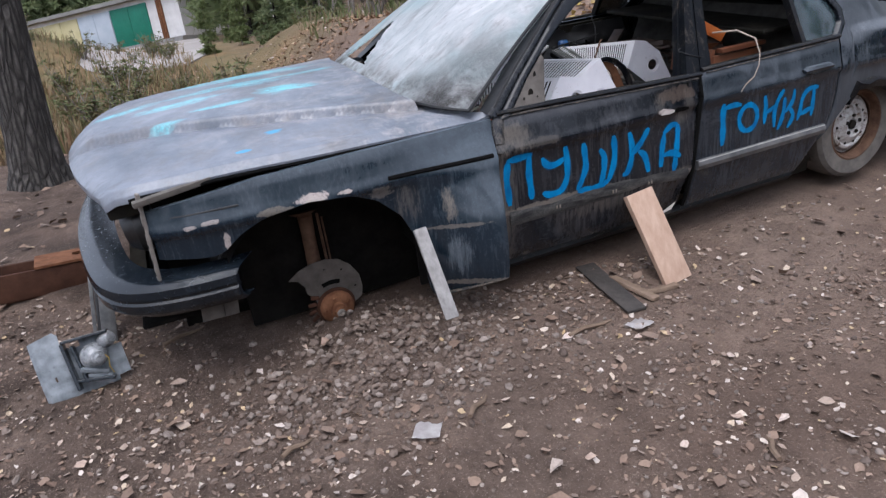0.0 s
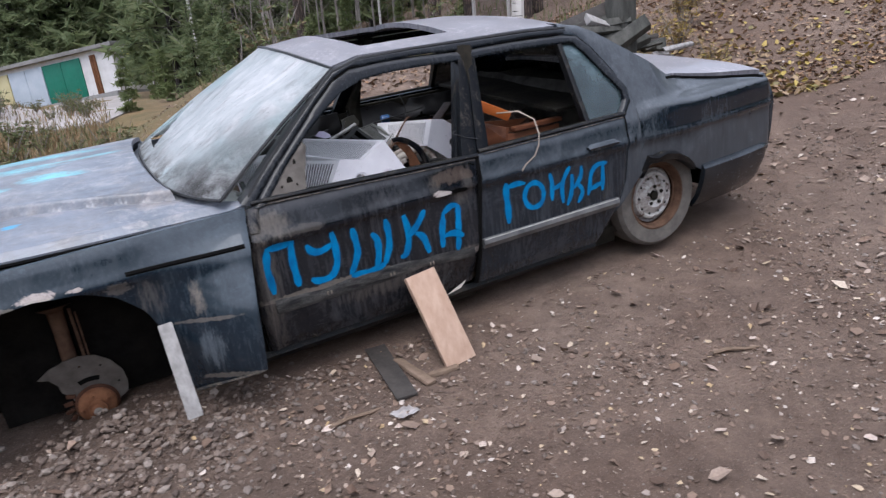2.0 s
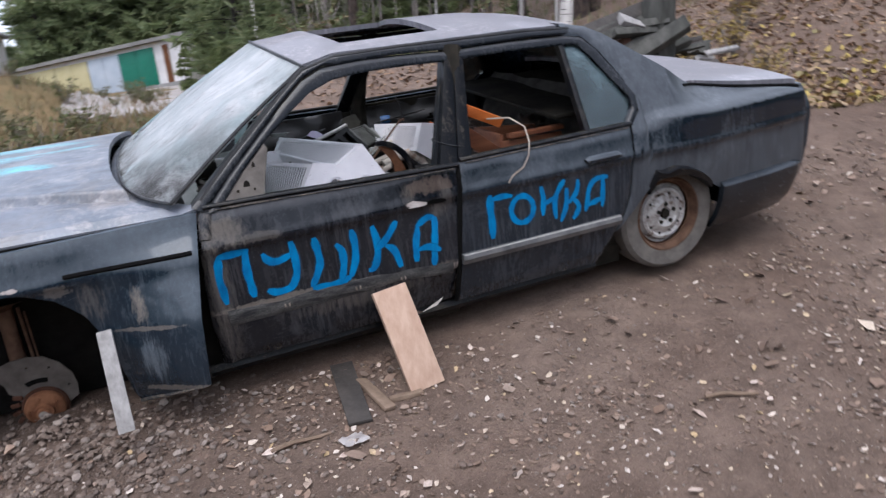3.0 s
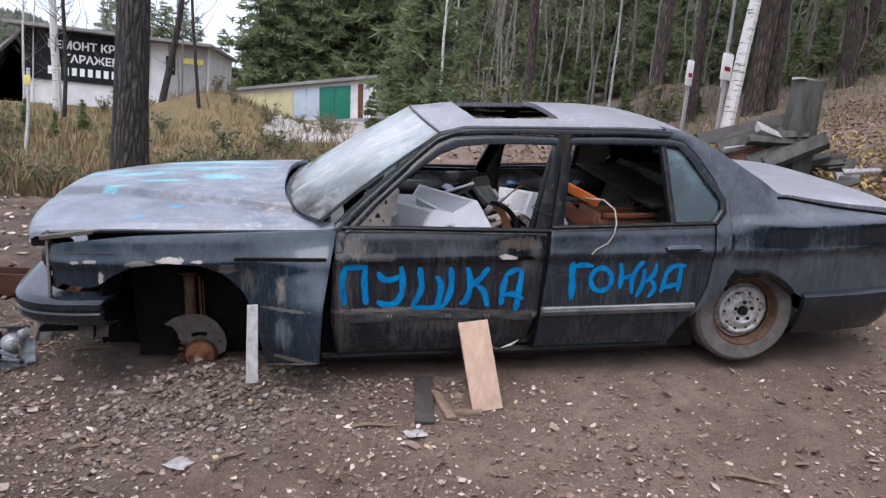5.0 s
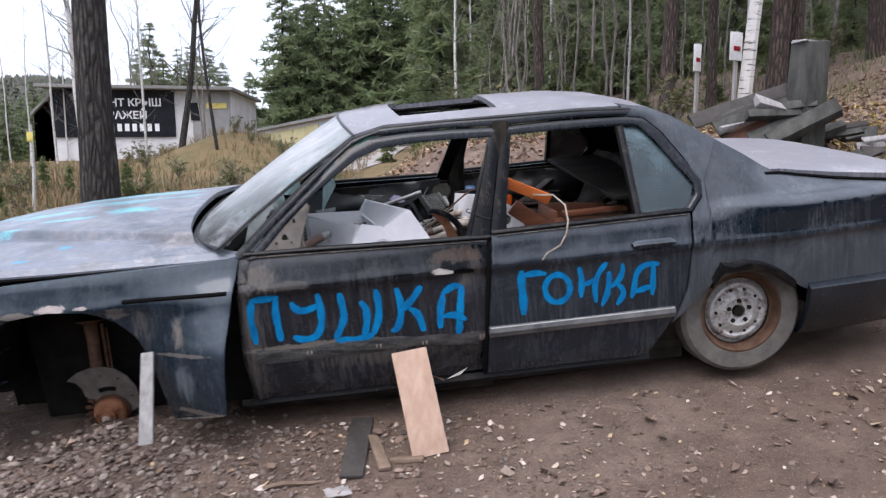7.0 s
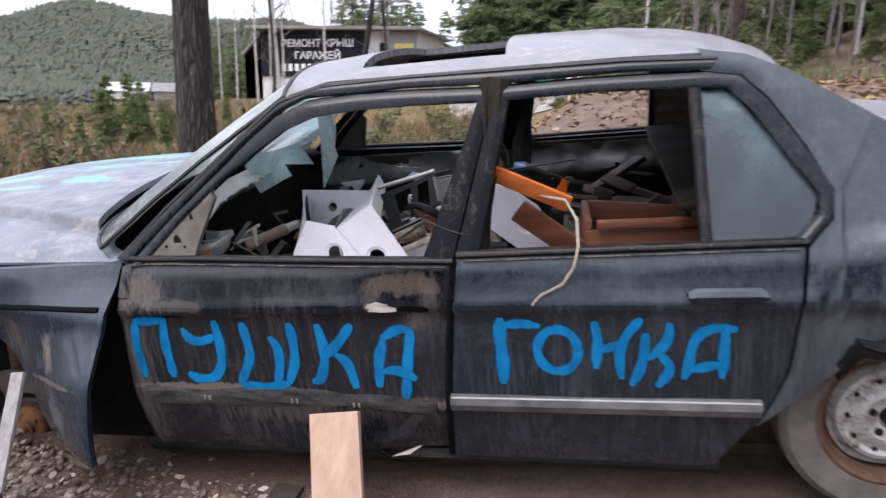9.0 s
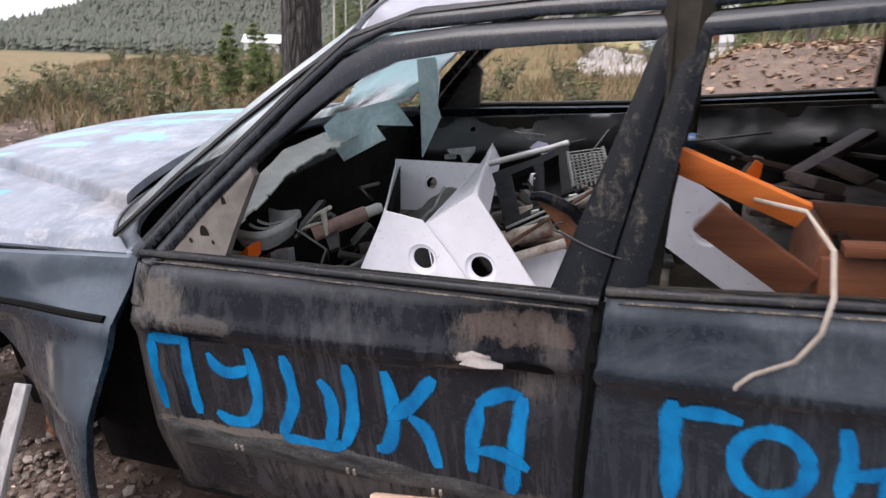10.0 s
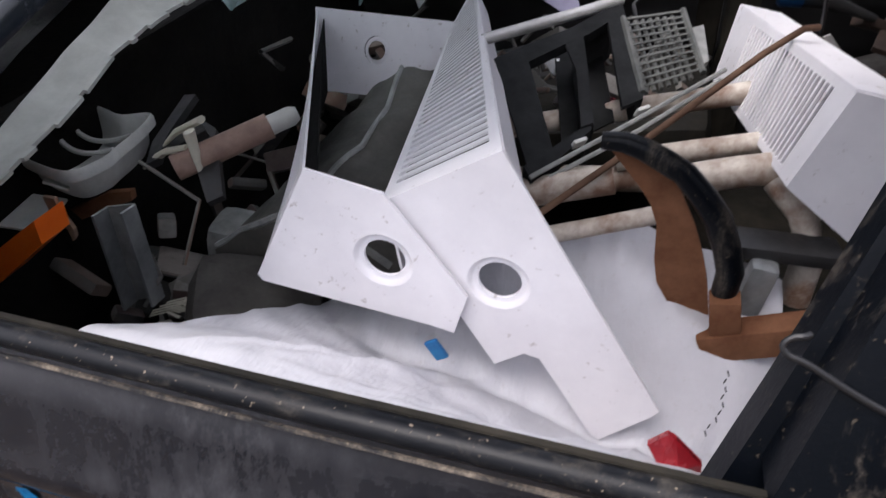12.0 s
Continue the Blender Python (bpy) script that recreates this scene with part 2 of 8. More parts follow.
SCALE = simple("scaled_grey_steel", (0.13, 0.11, 0.095), (0.26, 0.235, 0.21), 30, 0.7, 0.2)
GREY_METAL = simple("dusty_brake_metal", (0.06, 0.051, 0.045), (0.13, 0.115, 0.10), 14, 0.75, 0.1)
CHIP = simple("bare_filler", (0.42, 0.38, 0.35), (0.68, 0.63, 0.6), 30, 0.8)


def spray_paint():
    """Blue aerosol paint: dense in the stroke, thinning to speckled overspray at its edges."""
    m = Mat("blue_spray_paint")
    grain = m.noise(260, 3, 0.7)
    patch = m.ramp(m.noise(22, 5, 0.65, (1, 1, 0.5)), 0.3, 0.65)
    m.put("Base Color", m.mix(patch, (0.001, 0.10, 0.27), (0.003, 0.205, 0.47))).put("Roughness", 0.55).put("Specular IOR Level", 0.25)
    s = m.t.nodes.new("ShaderNodeSeparateXYZ")
    m.t.links.new(m.t.nodes.new("ShaderNodeUVMap").outputs[0], s.inputs[0])
    out = m.free("ABSOLUTE", m.free("MULTIPLY_ADD", s.outputs[0], 2.0, -1.0))
    rag = m.free("ADD", out, m.ramp(grain, 0.25, 0.75, -0.16, 0.16))
    wear = m.ramp(m.noise(48, 6, 0.75, (1, 1, 0.35), 5.0), 0.22, 0.40, 0.45, 1.0)
    m.put("Alpha", m.math("MULTIPLY", m.ramp(rag, 0.98, 0.66), wear))
    return m.m


SPRAY = spray_paint()


def muddy(name, base, soil, scale, stretch, lo, hi, rough, fleck=0.0, gloss=0.22):
    """Black plastic or lacquer under dried mud smears and pale grains."""
    m = Mat(name)
    smear = m.ramp(m.noise(scale, 8, 0.75, stretch, 6.0, 0.4), lo, hi)
    grain = m.ramp(m.noise(170, 4, 0.75, shift=2.0), 0.42, 0.62)
    f = m.math("MULTIPLY", smear, m.ramp(grain, 0, 1, 0.35, 1.0))
    col = m.mix(f, base, soil)
    dots = m.ramp(m.noise(210, 2, 0.5, shift=8.0), 0.68, 0.74, 0, fleck)
    col = m.mix(dots, col, (0.36, 0.29, 0.21))
    m.put("Base Color", col).put("Roughness", m.ramp(f, 0, 0.6, rough, 0.9))
    m.put("Specular IOR Level", gloss)
    m.bump(m.math("ADD", m.math("MULTIPLY", f, 0.6), m.math("MULTIPLY", grain, 0.12)), 0.2, 0.003)
    return m.m


PILLAR = muddy("mud_smeared_black_pillar", (0.002, 0.0028, 0.0045), (0.13, 0.11, 0.088), 11, (2.0, 2.0, 0.5), 0.53, 0.74, 0.30, 0.14, 0.12)
SEAL = muddy("gritty_window_rubber", (0.004, 0.0045, 0.006), (0.10, 0.088, 0.072), 24, (0.5, 1, 1), 0.52, 0.74, 0.34, 0.6)
DIRT_LINE = muddy("grit_caught_on_the_trim", (0.02, 0.02, 0.021), (0.26, 0.215, 0.165), 26, (1, 1, 1), 0.44, 0.62, 0.5, 0.6)


def thin(material, share):
    """Let part of the light pass through a thin sheet."""
    t = material.node_tree
    b = t.nodes["Principled BSDF"]
    back, both = t.nodes.new("ShaderNodeBsdfTranslucent"), t.nodes.new("ShaderNodeMixShader")
    both.inputs[0].default_value = share
    if b.inputs["Base Color"].links:
        t.links.new(b.inputs["Base Color"].links[0].from_socket, back.inputs[0])
    t.links.new(b.outputs[0], both.inputs[1])
    t.links.new(back.outputs[0], both.inputs[2])
    t.links.new(both.outputs[0], t.nodes["Material Output"].inputs[0])
    return material


def frosted():
    """Shattered laminated windscreen: crazed white with dirty run marks and bare greenish edges."""
    m = Mat("crazed_glass")
    cell = m.cells(95, out="Distance", feature="DISTANCE_TO_EDGE")
    sweep = m.ramp(m.noise(3.4, 8, 0.72, (0.75, 1.7, 0.75), 1.0, 0.7), 0.36, 0.64)
    col = m.mix(sweep, (0.58, 0.63, 0.64), (0.95, 0.95, 0.96))
    col = m.mix(m.ramp(m.noise(9, 8, 0.75, (0.55, 1.6, 0.55), 8.0, 0.3), 0.52, 0.72, 0, 0.55), col, (0.25, 0.235, 0.23))
    col = m.mix(m.ramp(m.noise(2.1, 3, 0.5, shift=21.0), 0.50, 0.64, 0, 0.65), col, (0.58, 0.75, 0.77))
    low = m.math("MULTIPLY", m.ramp(m.axis(2), 0.77, 0.69), m.ramp(m.noise(9, 6, 0.75, shift=5.0), 0.42, 0.6))
    col = m.mix(low, col, (0.13, 0.115, 0.10))
    side = m.math("MULTIPLY", m.ramp(m.axis(1), -0.36, -0.66), m.ramp(m.axis(2), 0.98, 0.74))
    grime = m.math("MULTIPLY", side, m.ramp(m.noise(7, 7, 0.75, (1, 1, 0.6), 15.0, 0.4), 0.28, 0.56, 0.25, 1.0))
    col = m.mix(m.math("MULTIPLY", grime, 0.92), col, (0.085, 0.082, 0.08))
    speck = m.ramp(m.noise(70, 3, 0.7, shift=2.0), 0.66, 0.74)
    col = m.mix(m.math("MULTIPLY", speck, 0.6), col, (0.08, 0.08, 0.08))
    m.put("Base Color", m.mix(m.ramp(cell, 0.0, 0.06, 0.25, 0.0), col, (0.7, 0.74, 0.76)))
    m.put("Roughness", 0.32)
    m.bump(cell, 0.25, 0.004)
    return thin(m.m, 0.63)


FROST = frosted()


def clear_glass(name, tint, alpha):
    m = Mat(name)
    # dirt mottling, paler with height: the sky's reflection put into the tint
    film = m.math("MULTIPLY", m.ramp(m.noise(7, 6, 0.7, (1, 1, 0.5), 3.0, 0.5), 0.40, 0.66), m.ramp(m.axis(2), 0.70, 0.86, 0.2, 1.0))
    m.put("Base Color", m.mix(film, tint, tuple(c * 3.4 for c in tint))).put("Roughness", m.ramp(film, 0, 1, 0.04, 0.3)).put("Alpha", alpha)
    return m.m


PANE = clear_glass("dusty_side_glass_sheen", (0.028, 0.042, 0.047), 0.86)


# ---- building helpers ----
def smooth(x, a, b):
    t = min(max((x - a) / (b - a), 0.0), 1.0)
    return t * t * (3 - 2 * t)


def interp(x, xs, ys):
    return float(np.interp(x, xs, ys))


def make(name, verts, faces, material, parent=None, soft=True, mats=None, angle=40):
    me = bpy.data.meshes.new(name)
    me.from_pydata([tuple(v) for v in verts], [], faces)
    me.materials.append(material)
    if soft:
        me.shade_smooth()
        me.set_sharp_from_angle(angle=radians(angle))
    me.update()
    ob = new(name, me)
    if parent is not None:
        ob.parent = parent
    return ob


def part(name, bm, material, parent=None, label="", soft=True):
    bmesh.ops.recalc_face_normals(bm, faces=bm.faces)
    me = bpy.data.meshes.new(name)
    bm.to_mesh(me)
    bm.free()
    me.materials.append(material)
    if soft:
        me.shade_smooth()
        me.set_sharp_from_angle(angle=radians(38))
    ob = new(name, me)
    if parent is not None:
        ob.parent = parent
    if label:
        ob["label"] = label
    return ob


def thing(name, m, label, category, group=""):
    ob = new(name)
    ob.matrix_world = m
    ob.empty_display_size = 0.1
    return tagged(ob, label, category, group)


def shell(fo, fi, nu, nv, skip=None):
    """A closed sheet: outer surface fo(u, v), inner surface fi(u, v), rims between; skip leaves cells out."""
    verts = [fo(i / nu, j / nv) for j in range(nv + 1) for i in range(nu + 1)]
    n = len(verts)
    verts += [fi(i / nu, j / nv) for j in range(nv + 1) for i in range(nu + 1)]
    cell = {(i, j) for j in range(nv) for i in range(nu) if not (skip and skip((i + 0.5) / nu, (j + 0.5) / nv))}
    faces = []
    at = lambda i, j: j * (nu + 1) + i
    for i, j in sorted(cell):
        a, b, c, d = at(i, j), at(i + 1, j), at(i + 1, j + 1), at(i, j + 1)
        faces.append((a, b, c, d))
        faces.append((n + d, n + c, n + b, n + a))
        for (di, dj), (p, q) in (((0, -1), (a, b)), ((1, 0), (b, c)), ((0, 1), (c, d)), ((-1, 0), (d, a))):
            if (i + di, j + dj) not in cell:
                faces.append((q, p, n + p, n + q))
    used = sorted({k for f in faces for k in f})
    back = {k: i for i, k in enumerate(used)}
    return [verts[k] for k in used], [tuple(back[k] for k in f) for f in faces]


def box(bm, size, m=None, bevel=0.0, jitter=0.0):
    r = bmesh.ops.create_cube(bm, size=1.0)
    vs = r["verts"]
    for v in vs:
        v.co = Vector(v.co[i] * size[i] + (random.uniform(-jitter, jitter) if jitter else 0) for i in range(3))
    if bevel:
        es = list({e for v in vs for e in v.link_edges})
        out = bmesh.ops.bevel(bm, geom=es, offset=bevel, segments=2, profile=0.6, affect="EDGES")
        vs = list({v for f in out["faces"] for v in f.verts} | {v for v in vs if v.is_valid})
    if m is not None:
        bmesh.ops.transform(bm, matrix=m, verts=vs)
    return vs


def tube(bm, points, radius, sides=8, caps=True, flat=1.0, ref=(0, 0, 1)):
    """A tube along points; radius may be a list; flat squashes it across the reference axis."""
    pts = [Vector(p) for p in points]
    rad = radius if isinstance(radius, (list, tuple)) else [radius] * len(pts)
    rings = []
    for k, p in enumerate(pts):
        d = (pts[min(k + 1, len(pts) - 1)] - pts[max(k - 1, 0)]).normalized()
        r = Vector(ref)
        if abs(d.dot(r)) > 0.95:
            r = Vector((1, 0, 0)) if abs(d.x) < 0.9 else Vector((0, 1, 0))
        a = d.cross(r).normalized()
        b = a.cross(d)
        rings.append([bm.verts.new(p + rad[k] * (math.cos(t) * a + flat * math.sin(t) * b)) for t in (2 * math.pi * i / sides for i in range(sides))])
    for r0, r1 in zip(rings, rings[1:]):
        for i in range(sides):
            bm.faces.new((r0[i], r0[(i + 1) % sides], r1[(i + 1) % sides], r1[i]))
    if caps:
        bm.faces.new(rings[0][::-1])
        bm.faces.new(rings[-1])


def lathe(bm, profile, m, sides=32):
    """Turns (radius, height) pairs round z, then places them by m."""
    rings = [[bm.verts.new(m @ Vector((r * math.cos(a), r * math.sin(a), h))) for a in (2 * math.pi * i / sides for i in range(sides))] for r, h in profile]
    for r0, r1 in zip(rings, rings[1:]):
        for i in range(sides):
            bm.faces.new((r0[i], r0[(i + 1) % sides], r1[(i + 1) % sides], r1[i]))
    return rings


def slab(bm, outline, thickness, m, holes=()):
    """A flat plate of the (x, y) outline, with round holes, placed by m."""
    loops = [[bm.verts.new((x, y, 0)) for x, y in outline]]
    for cx, cy, r in holes:
        loops.append([bm.verts.new((cx + r * math.cos(a), cy + r * math.sin(a), 0)) for a in (2 * math.pi * i / 20 for i in range(20))])
    edges = [bm.edges.new((lp[i], lp[(i + 1) % len(lp)])) for lp in loops for i in range(len(lp))]
    res = bmesh.ops.triangle_fill(bm, use_beauty=True, edges=edges, normal=(0, 0, 1))
    faces = [g for g in res["geom"] if isinstance(g, bmesh.types.BMFace)]
    ext = bmesh.ops.extrude_face_region(bm, geom=faces)
    top = [g for g in ext["geom"] if isinstance(g, bmesh.types.BMVert)]
    bmesh.ops.translate(bm, vec=(0, 0, thickness), verts=top)
    bmesh.ops.transform(bm, matrix=m, verts=[v for lp in loops for v in lp] + top)


def basis(origin, xdir, ydir):
    """A frame at origin with x along xdir and y as near ydir as can be."""
    x = Vector(xdir).normalized()
    z = x.cross(Vector(ydir)).normalized()
    y = z.cross(x)
    return Matrix.Translation(origin) @ Matrix((x, y, z)).transposed().to_4x4()


# ---- ground ----
def fbm(x, y, s, seed=0.0):
    return noise.fractal((x * s + seed, y * s - seed, seed), 1.0, 2.1, 4)


def land(x, y):
    """Height of the slope on which the car stands, the bank behind its tail and the fields beyond."""
    cy = y if y < 1.6 else 1.6 + 0.25 * (y - 1.6)
    cy = cy if y < 8 else 3.2 + 0.33 * (y - 8) * (1 - 0.55 * smooth(y, 20, 70))
    cy = cy if y < 8 else 3.2 + (cy - 3.2) * (1 - 0.85 * smooth(-x, 14, 40))
    cy = max(cy, -5.0 + 0.2 * (y + 5)) if y < -5 else cy
    cx = x if x > -1.5 else -1.5 + 0.3 * (x + 1.5)
    cx = cx if x < 8 else 8 + 0.8 * (x - 8)
    cx = max(min(cx, 30), -12)
    z = -0.15 + 0.075 * cx + 0.175 * cy
    z += 0.85 * smooth(x, 3.6, 7.0) * smooth(y, 1.2, 5.0)
    z += 1.3 * smooth(x, 6.5, 13.0) * smooth(y, -3.0, 2.0)
    z += 1.15 * math.exp(-((x + 4.4) ** 2 / 6 + (y - 21) ** 2 / 8))
    # leaf-covered bank behind the cabin
    z += 0.80 * smooth(x, 0.5, 2.0) * smooth(-x, -6.5, -3.6) * smooth(y, 2.6, 5.6) * smooth(-y, -15, -9)
    z += 0.55 * math.exp(-((x - 4.1) ** 2 / 0.3 + (y - 1.98) ** 2 / 0.14))
    z += 0.42 * math.exp(-((x - 4.75) ** 2 / 0.9 + (y - 2.2) ** 2 / 0.8))
    z += 27 * smooth(y, 90, 230) * (0.75 + 0.5 * fbm(x, y, 0.008, 5)) * smooth(-x, -40, 60)
    return z


def land_fine(x, y):
    near = 1 - smooth(math.hypot(x - 1, y + 0.5), 4, 14)
    z = land(x, y) + 0.02 * fbm(x, y, 0.9) * (1 + 4 * smooth(math.hypot(x, y), 6, 20))
    if near > 0:
        z += near * (0.011 * fbm(x, y, 5.0, 3) + 0.006 * fbm(x, y, 17.0, 7))
        # churned soil under the bare front hub
        z += 0.085 * math.exp(-((x - 0.10) ** 2 / 0.14 + (y + 0.10) ** 2 / 0.06)) * (1 + 0.7 * fbm(x, y, 9, 2))
    return z


def spread(lo, hi, a, b, step, grow):
    out = list(np.arange(a, b, step))
    s, v = step, a
    while v > lo:
        s *= grow
        v -= s
        out.insert(0, v)
    s, v = step, out[-1]
    while v < hi:
        s *= grow
        v += s
        out.append(v)
    return out


def ground_material():
    m = Mat("leaf_strewn_dirt")
    big = m.ramp(m.noise(0.7, 5, 0.6, warp=0.4), 0.38, 0.62)
    mid = m.ramp(m.noise(5.5, 6, 0.7, shift=3.0), 0.35, 0.68)
    fine = m.noise(42, 6, 0.75, shift=6.0)
    col = m.mix(big, (0.185, 0.127, 0.097), (0.262, 0.192, 0.152))
    col = m.mix(m.math("MULTIPLY", mid, 0.6), col, (0.085, 0.060, 0.047))
    damp = m.math("MULTIPLY", m.ramp(m.axis(0), 1.5, -0.7, 0.15, 1.0), m.ramp(m.noise(2.3, 7, 0.7, shift=19.0), 0.34, 0.60, 0.15, 0.9))
    col = m.mix(damp, col, (0.046, 0.032, 0.025))
    coarse = m.ramp(m.math("ADD", m.ramp(m.axis(0), -2.0, 3.0, 0.0, 0.5), m.ramp(m.noise(1.1, 3, 0.5, shift=9.0), 0.3, 0.7, 0.0, 0.5)), 0.65, 0.35)
    bit = m.math("MULTIPLY", m.ramp(m.noise(120, 5, 0.8, shift=11.0), 0.56, 0.66), m.ramp(coarse, 0, 1, 0.45, 0.8))
    col = m.mix(bit, col, (0.38, 0.30, 0.25))
    col = m.mix(m.math("MULTIPLY", m.ramp(fine, 0.52, 0.72, 0, 0.7), m.ramp(coarse, 0, 1, 0.35, 1.0)), col, (0.040, 0.028, 0.022))
    # straw-coloured meadow beyond the clearing, brown litter under the trees
    far = m.ramp(m.axis(1), 5.0, 8.0)
    left = m.math("MULTIPLY", far, m.ramp(m.axis(0), 4.5, 1.0))
    straw = m.mix(m.ramp(m.noise(0.8, 5, 0.7, shift=2.0), 0.35, 0.65), (0.23, 0.155, 0.075), (0.115, 0.105, 0.045))
    col = m.mix(m.math("MULTIPLY", left, 0.85), col, straw)
    wood = m.ramp(m.axis(1), 70, 110)
    col = m.mix(wood, col, (0.035, 0.045, 0.028))
    m.put("Base Color", col).put("Roughness", 0.93).put("Specular IOR Level", 0.2)
    h = m.math("ADD", m.math("MULTIPLY", fine, 0.6), m.math("MULTIPLY", m.noise(110, 5, 0.75, shift=15.0), 0.5))
    m.bump(h, 0.9, 0.03)
    return m.m


GROUND = ground_material()
gx = spread(-190, 190, -2.2, 4.2, 0.045, 1.09)
gy = spread(-40, 300, -2.6, 1.6, 0.045, 1.09)
gv = [(x, y, land_fine(x, y)) for y in gy for x in gx]
gn = len(gx)
gf = [(j * gn + i, j * gn + i + 1, (j + 1) * gn + i + 1, (j + 1) * gn + i) for j in range(len(gy) - 1) for i in range(gn - 1)]
ground = tagged(make("ground", gv, gf, GROUND, angle=180), "brown dirt clearing littered with fallen leaves", "ground", kind="structure")


# ---- the wrecked saloon ----
CAR = pose(-0.015, 0.782, 0.111, 8.09, -5.19, 0.37)
car = thing("car", CAR, "abandoned dark saloon car with blue graffiti, wheel missing", "car")
Z_T = (-0.12, -0.05, -0.01, 0.05, 0.2, 0.3, 0.44, 0.462, 0.474, 0.485, 0.50, 0.52, 0.55, 0.58, 0.60, 0.63, 1.06, 1.2)
H_T = (0.81, 0.835, 0.85, 0.868, 0.888, 0.885, 0.877, 0.878, 0.886, 0.887, 0.882, 0.873, 0.862, 0.852, 0.842, 0.822, 0.585, 0.51)
X_T = (-0.75, -0.62, -0.45, -0.2, 0.2, 3.0, 3.4, 3.7, 3.85, 3.95)
W_T = (-0.2, -0.09, -0.035, -0.01, 0, 0, -0.03, -0.07, -0.14, -0.28)


def half(x, z):
    """Half the width of the body at a station and a height."""
    return interp(z, Z_T, H_T) + interp(x, X_T, W_T)


def dent(x, z, amount=1.0):
    d = 0.0055 * noise.noise((x * 3.1, z * 4.3, 1.7)) + 0.0015 * noise.noise((x * 11, z * 12, 4.0))
    return amount * d


def side_panel(name, side, edge_l, edge_r, bottom, top, nu, nv, material, parent, thick=0.03, bulge=None):
    """A body panel on one side, bounded by x(z) left and right and z(x) below and above."""
    def place(u, v, inset):
        x = 0.0
        xm = edge_l(0.3) + (edge_r(0.3) - edge_l(0.3)) * u
        for _ in range(4):
            z = bottom(xm) + (top(xm) - bottom(xm)) * v
            xm = edge_l(z) + (edge_r(z) - edge_l(z)) * u
        x = xm
        y = half(x, z) + dent(x, z) + (bulge(x, z) if bulge else 0) - inset
        # rolled edges
        e = min(u, 1 - u) * (edge_r(z) - edge_l(z))
        y -= 0.006 * max(0, 1 - e / 0.012)
        return (x, side * y, z)
    vs, fs = shell(lambda u, v: place(u, v, 0.0), lambda u, v: place(u, v, thick), nu, nv)
    if side > 0:
        fs = [f[::-1] for f in fs]
    return make(name, vs, fs, material, parent, angle=35)


def strip(name, side, outer, inner, material, parent, depth=0.035, proud=0.0, steps=4):
    """A frame member on the glasshouse side between two (x, z) polylines."""
    def along(line, t):
        n = len(line) - 1
        k = min(int(t * n), n - 1)
        f = t * n - k
        return [line[k][i] + (line[k + 1][i] - line[k][i]) * f for i in (0, 1)]
    def place(u, v, inset):
        a, b = along(outer, u), along(inner, u)
        x, z = a[0] + (b[0] - a[0]) * v, a[1] + (b[1] - a[1]) * v - 0.018
        y = half(x, z) + proud + 0.006 * math.sin(math.pi * v) - inset
        return (x, side * y, z)
    vs, fs = shell(lambda u, v: place(u, v, 0), lambda u, v: place(u, v, depth), steps * (len(outer) - 1), 3)
    if side > 0:
        fs = [f[::-1] for f in fs]
    return make(name, vs, fs, material, parent, angle=50)


F_ARCH = ((-0.62, -0.40, -0.36, -0.30, -0.20, -0.05, 0.10, 0.20, 0.28, 0.325, 0.345, 0.36, 0.50, 0.64), (0.40, 0.375, 0.385, 0.43, 0.475, 0.492, 0.478, 0.43, 0.35, 0.24, 0.10, -0.022, 0.02, 0.062))
R_ARCH = ((2.40, 2.45, 2.50, 2.575, 2.66, 2.75, 2.84, 2.97, 3.05, 3.09, 3.13, 3.75), (-0.01, 0.06, 0.14, 0.225, 0.31, 0.36, 0.378, 0.335, 0.26, 0.235, 0.225, 0.225))
SILH = ((2.40, 2.50, 2.585, 2.67, 2.772, 2.90, 2.98, 3.05, 3.13, 3.3, 3.6, 3.75), (1.066, 1.043, 1.003, 0.950, 0.884, 0.803, 0.752, 0.715, 0.695, 0.668, 0.632, 0.605))
LID = lambda x: interp(x, (2.9, 3.05, 3.13, 3.3, 3.6, 3.75), (0.728, 0.712, 0.695, 0.668, 0.632, 0.605))
SPLIT = lambda z: interp(z, (0.0, 0.3, 0.63), (1.675, 1.70, 1.738))
REAR_EDGE = lambda z: interp(z, (-0.01, 0.06, 0.14, 0.22, 0.3, 0.5, 0.64), (2.395, 2.44, 2.49, 2.53, 2.56, 2.585, 2.598))
FRONT_EDGE = lambda z: interp(z, (0.0, 0.2, 0.5, 0.63), (0.69, 0.683, 0.70, 0.728))

WING_SPRING = lambda x, z: interp(z, (0.05, 0.09, 0.3, 0.57), (0.215, 0.21, 0.15, 0.0)) * smooth(x, 0.22, 0.70)
HAUNCH = lambda x, z: 1.05 * max(0.0, z - 0.612) * smooth(x, 2.84, 3.16)
# upright band below the rear shoulder line, with a narrow shelf on top
SHOULDER = lambda x, z: 0.7 * max(0.0, 0.882 - interp(z, Z_T, H_T)) * smooth(x, 2.62, 2.95) * smooth(z, 0.50, 0.52) * smooth(-z, -0.655, -0.622)
BELT = lambda x: interp(x, (0.73, 1.0, 1.3, 1.735, 1.745, 2.6), (0.632, 0.626, 0.616, 0.604, 0.618, 0.625))

